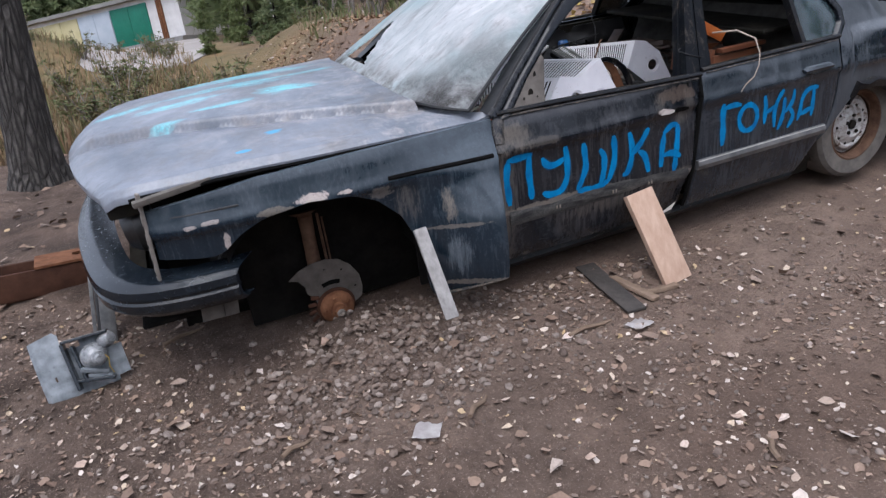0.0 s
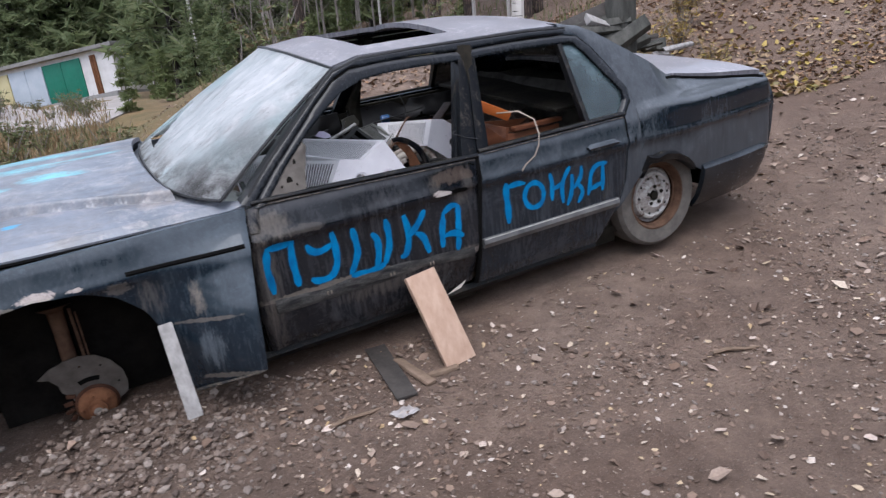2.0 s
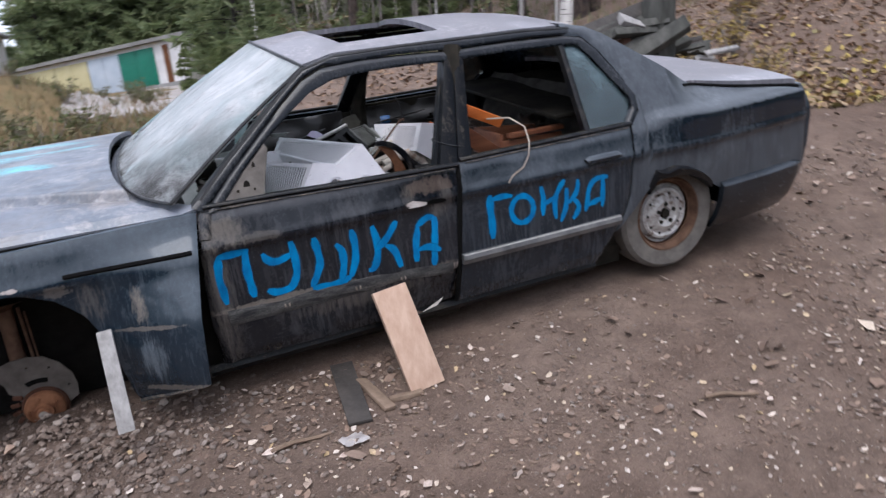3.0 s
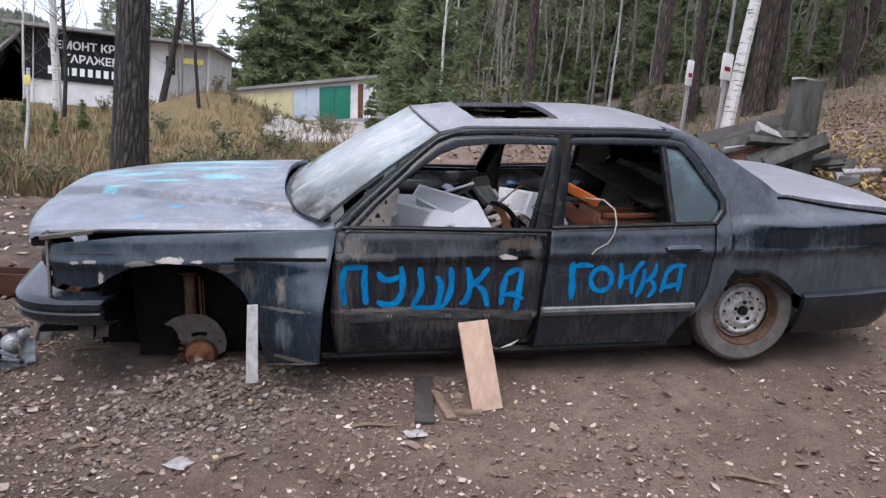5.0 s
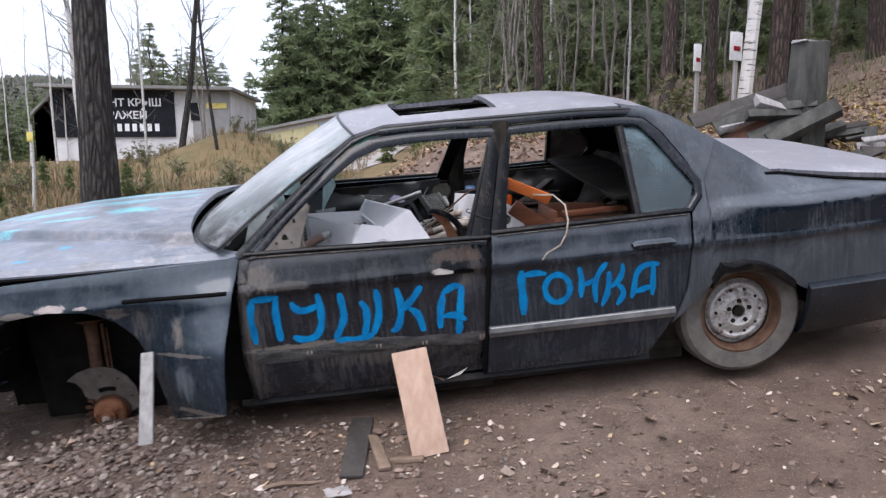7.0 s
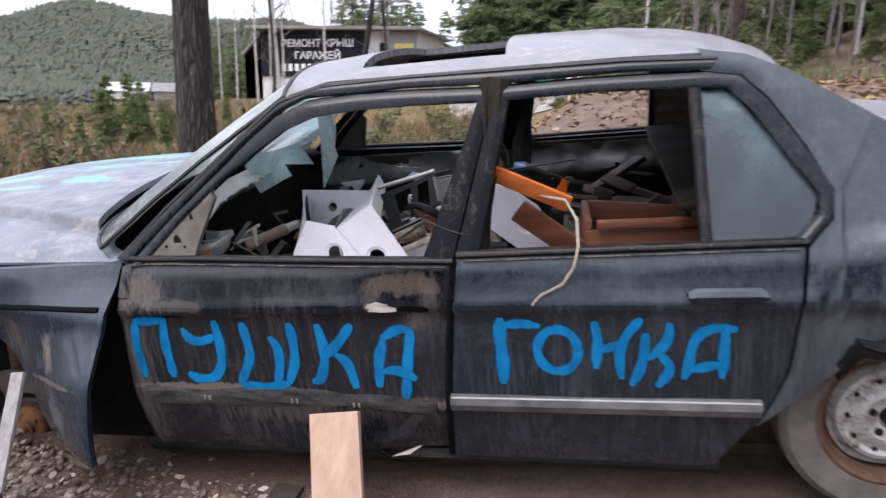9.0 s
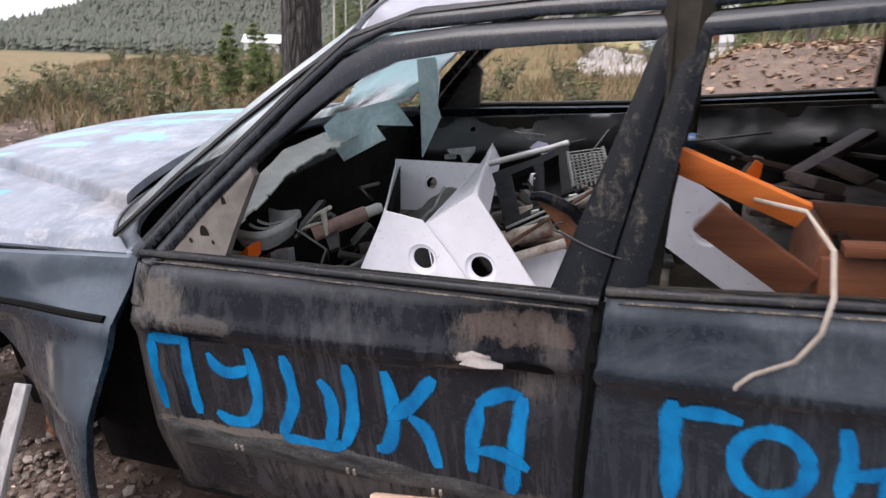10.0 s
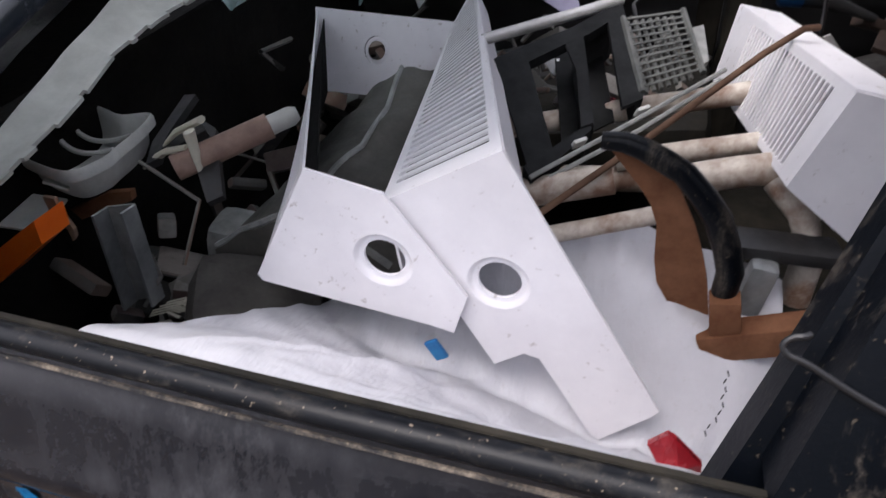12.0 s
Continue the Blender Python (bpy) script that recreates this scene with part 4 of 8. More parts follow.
def wheel(m):
    w = new("rear_wheel")
    w.parent = car
    w.matrix_local = m
    bm = bmesh.new()
    lathe(bm, [(0.192, -0.085), (0.20, -0.095), (0.235, -0.102), (0.272, -0.098), (0.292, -0.08), (0.298, -0.04), (0.300, 0.0), (0.298, 0.04), (0.292, 0.08), (0.272, 0.098), (0.2, 0.095), (0.192, 0.085)], Matrix(), 44)
    part("tyre", bm, RUBBER, w, "scuffed grey rubber tyre")
    bm = bmesh.new()
    lathe(bm, [(0.192, 0.085), (0.197, 0.094), (0.188, 0.096), (0.18, 0.085), (0.176, 0.05), (0.168, 0.045), (0.160, 0.052)], Matrix(), 44)
    lathe(bm, [(0.176, 0.05), (0.176, -0.08), (0.19, -0.09)], Matrix(), 44)
    part("rim", bm, RIM_RUST, w, "rusty outer rim")
    bm = bmesh.new()
    lathe(bm, [(0.166, 0.030), (0.150, 0.034), (0.142, 0.046), (0.136, 0.058), (0.124, 0.062), (0.112, 0.055), (0.096, 0.060), (0.082, 0.074), (0.068, 0.078), (0.058, 0.069), (0.034, 0.067), (0.033, 0.05), (0.0, 0.05)], Matrix(), 44)
    part("wheel_disc", bm, DISC, w, "silver pressed-steel wheel disc")
    bm = bmesh.new()
    for i in range(5):
        a = 2 * math.pi * i / 5 + 0.3
        lathe(bm, [(0.0, 0.0775), (0.0105, 0.0775), (0.0105, 0.069)], Matrix.Translation((0.052 * math.cos(a), 0.052 * math.sin(a), 0.0)), 10)
    for i in range(10):
        a = 2 * math.pi * i / 10
        lathe(bm, [(0.0, 0.0605), (0.0075, 0.0605), (0.0075, 0.05)], Matrix.Translation((0.108 * math.cos(a), 0.108 * math.sin(a), 0.0)), 8)
    lathe(bm, [(0.0, 0.074), (0.024, 0.074), (0.026, 0.05)], Matrix(), 14)
    tagged(part("hole_pattern", bm, INSIDE, w), kind="stuff")
    return w
wheel(pose(2.83, -0.745, 0.128, 90 - 5, 0, 0) @ Matrix.Scale(0.93, 4))
wheel(pose(2.83, 0.745, 0.128, -90, 0, 0))

# bare front hub: splash shield, disc, hub, strut
SHIELD = ((-0.166, 0.163), (-0.122, 0.194), (-0.067, 0.211), (-0.011, 0.214), (0.044, 0.20), (0.089, 0.161), (0.12, 0.105), (0.125, 0.05), (0.116, 0.006), (0.078, -0.017), (0.02, -0.022), (-0.05, 0.0), (-0.074, 0.03), (-0.078, 0.055), (-0.105, 0.083), (-0.108, 0.116), (-0.131, 0.15))
for side in (-1, 1):
    hub = new("front_hub")
    hub.parent = car
    hub.matrix_local = pose(0.012, side * 0.69, -0.062, 90 * -side, 0, 0)
    k = -side
    bm = bmesh.new()
    slab(bm, [(x * k, y * k) for x, y in SHIELD], 0.004, pose(0, 0, -0.032), [(0.05 * k, 0.15 * k, 0.005), (0.095 * k, 0.06 * k, 0.005), (-0.02 * k, 0.17 * k, 0.004)])
    part("splash_shield", bm, GREY_METAL, hub, "bent grey brake splash shield")
    bm = bmesh.new()
    ring = [[((0.108 + r) * math.cos(a), (0.108 + r) * math.sin(a)) for a in np.linspace(1.25, 1.95, 9)] for r in (-0.010, 0.010)]
    bm.faces.new([bm.verts.new((x * k, y * k, -0.0255)) for x, y in ring[0] + ring[1][::-1]])
    part("slot", bm, GAP_BLACK, hub, "dark slot in the shield")
    bm = bmesh.new()
    for i in range(7):
        a = 2.5 + 0.33 * i
        box(bm, (0.035, 0.016, 0.010), Matrix.Translation((0.10 * math.cos(a) * k, 0.10 * math.sin(a) * k, -0.022)) @ pose(0, 0, 0, 0, 20, math.degrees(a) + 30), 0.003)
    part("caliper_bracket", bm, RUST_DARK, hub, "rusty caliper bracket stubs")
    bm = bmesh.new()
    lathe(bm, [(0.0, 0.052), (0.020, 0.052), (0.023, 0.046), (0.024, 0.036), (0.033, 0.034), (0.035, 0.020), (0.05, 0.017), (0.066, 0.011), (0.071, 0.004), (0.071, -0.012), (0.06, -0.02)], Matrix(), 28)
    for i in range(5):
        a = 2 * math.pi * i / 5 + 0.5
        lathe(bm, [(0.0, 0.024), (0.006, 0.023), (0.008, 0.018), (0.008, 0.008)], Matrix.Translation((0.051 * math.cos(a), 0.051 * math.sin(a), 0.0)), 8)
    part("hub_flange", bm, RUST, hub, "orange-brown rusted wheel hub with studs")
    bm = bmesh.new()
    lathe(bm, [(0.0, 0.056), (0.012, 0.056), (0.016, 0.053), (0.018, 0.0515)], Matrix(), 20)
    part("axle_nut", bm, SCALE, hub, "dusty grey axle nut")
    bm = bmesh.new()
    lathe(bm, [(0.06, -0.01), (0.078, -0.014), (0.082, -0.02), (0.078, -0.03), (0.05, -0.03)], Matrix(), 36)
    part("hub_drum", bm, RUST_DARK, hub)
    bm = bmesh.new()
    tube(bm, [(-0.035, side * 0.625, 0.06), (-0.03, side * 0.60, 0.25), (-0.028, side * 0.595, 0.33), (-0.028, side * 0.59, 0.345)], [0.029, 0.027, 0.03, 0.062], 14)
    tube(bm, [(0.018, side * 0.63, 0.10), (0.02, side * 0.60, 0.33)], 0.006, 6)
    tube(bm, [(0.034, side * 0.63, 0.10), (0.036, side * 0.60, 0.31)], 0.004, 6)
    part("strut", bm, RIM_RUST, car, "brown rusty suspension strut")


# ---- lettering, fittings and damage on the car ----
def ribbon(bm, line, width, lift, offset=lambda x, z: 0.0):
    """A painted stroke with rounded ends that lies on the flank."""
    pts = []
    for (x0, z0), (x1, z1) in zip(line, line[1:]):
        n = max(2, int(math.hypot(x1 - x0, z1 - z0) / 0.012))
        pts += [(x0 + (x1 - x0) * i / n, z0 + (z1 - z0) * i / n) for i in range(n)]
    pts.append(line[-1])
    for _ in range(3):
        pts = [pts[0]] + [tuple((a[i] + 2 * b[i] + c[i]) / 4 for i in (0, 1)) for a, b, c in zip(pts, pts[1:], pts[2:])] + [pts[-1]]
    rows = []
    n = len(pts)
    for k, (x, z) in enumerate(pts):
        a, b = pts[max(k - 1, 0)], pts[min(k + 1, n - 1)]
        d = Vector((b[0] - a[0], b[1] - a[1])).normalized()
        w = width * (0.5 + 0.05 * math.sin(k * 0.9 + line[0][0] * 40)) * min(1, 0.55 + 0.25 * min(k, n - 1 - k))
        rows.append([bm.verts.new((x - d.y * w * s, -(half(x - d.y * w * s, z + d.x * w * s) + dent(x - d.y * w * s, z + d.x * w * s) + offset(x, z) + lift), z + d.x * w * s)) for s in (-1, -0.5, 0, 0.5, 1)])
    across = bm.loops.layers.uv.verify()
    for r0, r1 in zip(rows, rows[1:]):
        for i in range(4):
            f = bm.faces.new((r0[i], r0[i + 1], r1[i + 1], r1[i]))
            for loop, u in zip(f.loops, (i, i + 1, i + 1, i)):
                loop[across].uv = (u / 4, 0.5)


FRONT_DENT = lambda x, z: -0.035 * smooth(x, 1.35, 1.68) * smooth(0.22 - z, 0, 0.18) - 0.02 * math.exp(-((x - 1.62) ** 2 / 0.02 + (z - 0.47) ** 2 / 0.006))
FLAT = lambda x, z: 0.0
WORDS = (
    (near_door, FRONT_DENT, (
        [[(0.747, 0.454), (0.731, 0.379), (0.74, 0.264)], [(0.742, 0.452), (0.856, 0.455)], [(0.842, 0.455), (0.834, 0.378), (0.842, 0.268)]],
        [[(0.901, 0.429), (0.913, 0.395), (0.951, 0.382), (1.006, 0.403)], [(1.010, 0.453), (1.018, 0.394), (1.015, 0.32), (0.987, 0.268), (0.917, 0.264), (0.893, 0.283)]],
        [[(1.098, 0.446), (1.106, 0.392), (1.11, 0.338), (1.062, 0.249)], [(1.062, 0.245), (1.14, 0.236), (1.218, 0.253)], [(1.177, 0.40), (1.201, 0.373), (1.199, 0.31), (1.18, 0.25)], [(1.246, 0.445), (1.254, 0.39), (1.248, 0.319), (1.218, 0.253)]],
        [[(1.33, 0.44), (1.344, 0.379), (1.34, 0.318), (1.316, 0.256), (1.292, 0.261)], [(1.433, 0.437), (1.387, 0.379), (1.335, 0.336)], [(1.375, 0.348), (1.41, 0.326), (1.428, 0.243)]],
        [[(1.52, 0.393), (1.501, 0.317), (1.497, 0.247)], [(1.515, 0.392), (1.56, 0.418), (1.60, 0.415)], [(1.60, 0.415), (1.585, 0.316), (1.571, 0.212)], [(1.509, 0.296), (1.556, 0.303), (1.608, 0.273)]],
    )),
    (near_rdoor, FLAT, (
        [[(1.852, 0.455), (1.849, 0.395), (1.853, 0.329), (1.851, 0.261)], [(1.857, 0.432), (1.912, 0.440), (1.956, 0.430)]],
        [[(1.999 + 0.054 * math.cos(a), 0.362 + 0.061 * math.sin(a)) for a in (2 * math.pi * i / 18 for i in range(20))]],
        [[(2.093, 0.445), (2.104, 0.395), (2.100, 0.355), (2.096, 0.312)], [(2.103, 0.365), (2.139, 0.373), (2.164, 0.388)], [(2.212, 0.452), (2.178, 0.415), (2.158, 0.377), (2.154, 0.330), (2.161, 0.284)]],
        [[(2.221, 0.412), (2.218, 0.362), (2.209, 0.314), (2.184, 0.265)], [(2.278, 0.440), (2.280, 0.400), (2.257, 0.364), (2.223, 0.342)], [(2.251, 0.358), (2.284, 0.322), (2.277, 0.296), (2.247, 0.263)]],
        [[(2.314, 0.283), (2.327, 0.330), (2.332, 0.383), (2.357, 0.418), (2.396, 0.426), (2.438, 0.420)], [(2.410, 0.420), (2.408, 0.346), (2.404, 0.287)], [(2.327, 0.310), (2.405, 0.330)]],
    )),
)
for owner, off, letters in WORDS:
    for strokes in letters:
        bm = bmesh.new()
        for k, s in enumerate(strokes):
            ribbon(bm, s, 0.036 if owner is near_door else 0.041 if k == 0 and s[0][0] < 1.86 else 0.031, 0.0018 + 0.0004 * k, off)
        part("graffiti_letter", bm, SPRAY, owner)


MUD = simple("dried_mud", (0.15, 0.125, 0.10), (0.30, 0.26, 0.22), 25, 0.95, bump=0.4)
# torn lip over the rear wheel
bm = bmesh.new()
lip = [(2.66, 0.33, 0.0), (2.70, 0.40, 0.02), (2.735, 0.392, 0.035), (2.80, 0.402, 0.03), (2.88, 0.385, 0.03), (2.96, 0.345, 0.02), (3.03, 0.29, 0.0)]
rows = []
for x, z, o in lip:
    y = -(half(x, z) + 0.004)
    rows.append([bm.verts.new(p) for p in ((x, y, z), (x + 0.01, y - o, z - 0.012), (x + 0.012, y - o * 0.7, z - 0.045 - 0.02 * noise.noise((x * 20, 0, 0))), (x + 0.01, y + 0.03, z - 0.05))])
for r0, r1 in zip(rows, rows[1:]):
    for i in range(3):
        bm.faces.new((r0[i], r0[i + 1], r1[i + 1], r1[i]))
part("torn_arch_lip", bm, SEAL, near_quarter, "torn metal lip over the rear wheel")
# door handle on the rear door, bent shard under the front door
bm = bmesh.new()
yh = -half(2.40, 0.512)
box(bm, (0.190, 0.010, 0.036), pose(2.412, yh + 0.002, 0.500, -12, 0, 0), 0.004)
part("handle_recess", bm, GAP_BLACK, near_rdoor, "dark recess behind the handle")
bm = bmesh.new()
rows = []
for x in np.linspace(-0.09, 0.09, 13):
    e = 1 - max(0.0, (abs(x) - 0.07) / 0.02) ** 2 * 0.55
    rows.append([bm.verts.new((2.412 + x, yh + o, 0.511 + z * e)) for o, z in ((0.0, 0.019), (-0.014, 0.016), (-0.021, 0.004), (-0.019, -0.010), (-0.008, -0.016), (0.0, -0.014))])
for r0, r1 in zip(rows, rows[1:]):
    for i in range(5):
        bm.faces.new((r0[i], r0[i + 1], r1[i + 1], r1[i]))
bm.faces.new(rows[0])
bm.faces.new(rows[-1][::-1])
part("door_handle", bm, PAINT, near_rdoor, "dark painted flap door handle")
bm = bmesh.new()
v = [bm.verts.new(p) for p in ((1.43, -0.862, 0.03), (1.50, -0.89, 0.012), (1.56, -0.90, 0.03), (1.60, -0.885, 0.055), (1.56, -0.872, 0.022), (1.49, -0.868, -0.005))]
bm.faces.new(v)
part("bent_trim_shard", bm, CHIP, near_door)

# slot of the missing door lock, a torn flap of bare metal before it
bm = bmesh.new()
bm.faces.new([bm.verts.new((x, -(half(x, z) + FRONT_DENT(x, z) + dent(x, z) + 0.003), z)) for x, z in ((1.572, 0.482), (1.60, 0.489), (1.655, 0.482), (1.662, 0.470), (1.640, 0.464), (1.60, 0.468), (1.575, 0.472))])
part("lock_slot", bm, GAP_BLACK, near_door, "dark slot of the missing lock")
bm = bmesh.new()
v = [bm.verts.new((x, -(half(x, z) + FRONT_DENT(x, z) + 0.004 + o), z)) for x, z, o in ((1.49, 0.478, 0), (1.515, 0.498, 0.004), (1.545, 0.496, 0.010), (1.572, 0.486, 0.004), (1.57, 0.474, 0.002), (1.535, 0.476, 0.008))]
bm.faces.new(v)
part("bare_metal_flap", bm, CHIP, near_door, "pale bent metal flap")
for x, z in ((0.952, 0.212), (1.235, 0.207), (1.425, 0.198)):
    bm = bmesh.new()
    for q in (-0.008, 0.008):
        box(bm, (0.006, 0.004, 0.014), pose(x + q, -(half(x, z) + 0.022), z), 0.001)
    part("moulding_clip", bm, MUD, near_door, "small muddy clip")

# holes of the missing door mirror
bm = bmesh.new()
for x, z, rx, rz in ((0.905, 0.675, 0.012, 0.02), (0.945, 0.735, 0.006, 0.016), (0.87, 0.662, 0.005, 0.006), (0.93, 0.66, 0.004, 0.005)):
    ring = [bm.verts.new((x + rx * math.cos(a), -(half(x, z) + 0.0075), z + rz * math.sin(a))) for a in (2 * math.pi * i / 12 for i in range(12))]
    bm.faces.new(ring)
tagged(part("mirror_holes", bm, INSIDE, near_door), kind="stuff")

# nose: lamp panel, radiator support, latch strap, inner wing
bm = bmesh.new()
box(bm, (0.10, 1.40, 0.06), pose(-0.64, 0, 0.56), 0.01)
box(bm, (0.06, 1.30, 0.05), pose(-0.66, 0, 0.28), 0.01)
part("lamp_panel", bm, INSIDE, car)
bm = bmesh.new()
box(bm, (0.42, 1.42, 0.03), pose(-0.32, 0, 0.47))
part("engine_bay_tray", bm, INSIDE, car, soft=False)
for y, s in ((-0.62, 1), (0.62, 1)):
    bm = bmesh.new()
    tube(bm, [(-0.56, y, 0.46), (-0.62, y, 0.46), (-0.66, y, 0.455)], [0.085, 0.09, 0.06], 16)
    part("lamp_bowl", bm, TRIM, car)
bm = bmesh.new()
box(bm, (0.012, 0.035, 0.31), pose(-0.585, -0.79, 0.475, -6, 4, 10), 0.004)
bracket_bar = part("lamp_bracket", bm, SCALE, car, "perforated steel lamp bracket")
bm = bmesh.new()
for q in (-0.13, -0.09, -0.03, 0.03, 0.09):
    box(bm, (0.016, 0.012, 0.026 if q in (-0.09, 0.03) else 0.013), pose(-0.585, -0.79, 0.475, -6, 4, 10) @ Matrix.Translation((0, 0, q)), 0.002)
tagged(part("perforations", bm, GAP_BLACK, bracket_bar), kind="stuff")
bm = bmesh.new()
box(bm, (0.26, 0.03, 0.02), pose(-0.47, -0.785, 0.612, 0, -4, 8), 0.004)
part("hinge_arm", bm, GREY_METAL, car)
bm = bmesh.new()
tube(bm, [(-0.42, -0.74, 0.40), (-0.36, -0.76, 0.36), (-0.40, -0.78, 0.31), (-0.34, -0.76, 0.29)], 0.008, 6)
part("wire_loop", bm, TRIM, car)
bm = bmesh.new()
slab(bm, [(-0.07, -0.035), (0.06, -0.045), (0.07, 0.03), (-0.06, 0.035)], 0.006, pose(-0.43, -0.80, 0.155, 80, 0, 4))
part("hanging_liner_scrap", bm, GREY_METAL, car)
# tape hanging over the rear door
TAPE = simple("dirty_white_tape", (0.28, 0.23, 0.19), (0.46, 0.40, 0.34), 20, 0.8)
tape = thing("tape", CAR @ Matrix.Translation((2.05, -0.83, 0.64)), "dirty white tape dangling over the rear door", "tape")
bm = bmesh.new()
line = [(-0.12, 0.20, 0.08), (-0.02, 0.09, 0.09), (0.01, 0.01, 0.06), (0.012, -0.022, 0.0), (0.0, -0.035, -0.05), (-0.03, -0.042, -0.095), (-0.085, -0.05, -0.12), (-0.105, -0.052, -0.14), (-0.115, -0.052, -0.165)]
tube(bm, line, 0.0038, 6, flat=0.35, ref=(0, 1, 0))
part("strip", bm, TAPE, tape)
wire = thing("wire", CAR @ Matrix.Translation((1.70, -0.84, 0.68)), "thin black wire round the door pillar", "wire")
bm = bmesh.new()
knots = [Vector(p) for p in ((-0.02, 0.08, 0.03), (-0.034, 0.056, 0.037), (-0.044, 0.053, 0.035), (-0.048, 0.051, 0.03), (-0.044, 0.048, 0.025), (-0.033, 0.046, 0.022), (-0.011, 0.041, 0.012), (0.016, 0.036, 0.001), (0.06, 0.03, -0.012), (0.11, 0.05, -0.03))]
bend = []
for i in range(1, len(knots) - 2):
    a, b, c, d = knots[i - 1:i + 3]
    bend += [0.5 * (2 * b + (c - a) * t + (2 * a - 5 * b + 4 * c - d) * t * t + (3 * b - a - 3 * c + d) * t ** 3) for t in (0, 0.25, 0.5, 0.75)]
tube(bm, bend + [knots[-2], knots[-1]], 0.0023, 8)
part("strand", bm, TRIM, wire)

# ---- the junk heaped in the cabin ----
WHITE = Mat("white_enamel")
w_f = WHITE.ramp(WHITE.noise(9, 5, 0.65), 0.35, 0.7)
w_s = WHITE.ramp(WHITE.noise(60, 4, 0.7, shift=4.0), 0.63, 0.70)
WHITE.put("Base Color", WHITE.mix(WHITE.math("MULTIPLY", w_s, 0.6), WHITE.mix(w_f, (0.74, 0.72, 0.745), (0.83, 0.81, 0.83)), (0.26, 0.20, 0.16)))
WHITE.put("Roughness", WHITE.ramp(w_f, 0, 1, 0.32, 0.5))
WHITE = WHITE.m
CLOTH = Mat("white_sackcloth")
c_f = CLOTH.noise(11, 5, 0.65)
c_w = CLOTH.noise(10, 4, 0.5, (1.6, 0.5, 0.8), 2.0, 0.2)
c_l = CLOTH.noise(240, 2, 0.5, (1, 0.3, 1))
CLOTH.put("Base Color", CLOTH.mix(CLOTH.ramp(CLOTH.noise(70, 4, 0.7, shift=6.0), 0.6, 0.75, 0, 0.3), CLOTH.mix(c_f, (0.43, 0.43, 0.46), (0.60, 0.595, 0.63)), (0.30, 0.27, 0.24)))
CLOTH.put("Roughness", 0.6)
CLOTH.bump(CLOTH.math("ADD", CLOTH.math("MULTIPLY", c_w, 0.7), CLOTH.math("MULTIPLY", c_l, 0.03)), 0.6, 0.03)
CLOTH = CLOTH.m
PIPE_WHITE = simple("rust_flecked_pipe", (0.60, 0.555, 0.48), (0.15, 0.065, 0.03), 15, 0.55, lo=0.40, hi=0.64)
GREY_PLASTIC = simple("dusty_grey_plastic", (0.40, 0.40, 0.37), (0.60, 0.60, 0.56), 12, 0.6)
DARK_PLASTIC = simple("dark_grey_plastic", (0.007, 0.007, 0.008), (0.028, 0.027, 0.027), 12, 0.5)
TRAY_GREY = simple("worn_grey_tray_plastic", (0.36, 0.36, 0.335), (0.54, 0.54, 0.51), 14, 0.5)
TRAY_DARK = simple("dusty_lattice_plastic", (0.05, 0.053, 0.05), (0.17, 0.172, 0.16), 16, 0.5)
MATT_BLACK = simple("matt_black_plastic", (0.007, 0.0075, 0.008), (0.022, 0.023, 0.024), 14, 0.8)
MID_PLASTIC = simple("scuffed_grey_plastic", (0.13, 0.133, 0.128), (0.36, 0.36, 0.34), 16, 0.5, lo=0.4, hi=0.7)
IVORY = simple("ivory_plastic", (0.40, 0.37, 0.29), (0.58, 0.55, 0.45), 16, 0.5)
ZINC = simple("dull_zinc_sheet", (0.16, 0.17, 0.17), (0.36, 0.37, 0.37), 14, 0.4, 0.5)
RAG = simple("tan_rag", (0.20, 0.13, 0.09), (0.38, 0.27, 0.20), 30, 0.95, bump=0.6)
MIXED = Mat("mixed_wreckage")
x_r = MIXED.t.nodes.new("ShaderNodeValToRGB")
while len(x_r.color_ramp.elements) < 6:
    x_r.color_ramp.elements.new(0.5)
for x_i, x_c in enumerate(((0.012, 0.012, 0.012), (0.06, 0.058, 0.054), (0.13, 0.125, 0.11), (0.26, 0.25, 0.23), (0.12, 0.065, 0.042), (0.02, 0.022, 0.03))):
    x_r.color_ramp.elements[x_i].position = x_i / 5
    x_r.color_ramp.elements[x_i].color = rgba(x_c)
MIXED.t.links.new(MIXED.island(), x_r.inputs[0])
MIXED.put("Base Color", MIXED.mix(MIXED.ramp(MIXED.noise(40, 5, 0.7), 0.45, 0.7, 0, 0.6), x_r.outputs[0], (0.10, 0.085, 0.065))).put("Roughness", 0.65)
MIXED.bump(MIXED.noise(90), 0.4, 0.004)
MIXED = MIXED.m
ORANGE = simple("orange_lacquer", (0.78, 0.12, 0.006), (0.90, 0.17, 0.012), 9, 0.45, bump=0.1)
BROWN_WOOD = simple("brown_drawer_wood", (0.10, 0.032, 0.014), (0.22, 0.085, 0.04), 6, 0.5, stretch=(0.3, 4, 4))
GLASS_SHARD = thin(simple("crazed_glass_shard", (0.52, 0.66, 0.66), (0.80, 0.88, 0.88), 30, 0.3, grain=90, bump=0.4), 0.5)
RED = simple("red_lamp_plastic", (0.15, 0.004, 0.008), (0.27, 0.012, 0.02), 20, 0.25)
BLUE = simple("blue_plastic", (0.01, 0.06, 0.22), (0.02, 0.20, 0.42), 20, 0.4)
SEAT = simple("grey_seat_cloth", (0.028, 0.026, 0.024), (0.085, 0.08, 0.073), 9, 0.95, grain=120, bump=0.4)


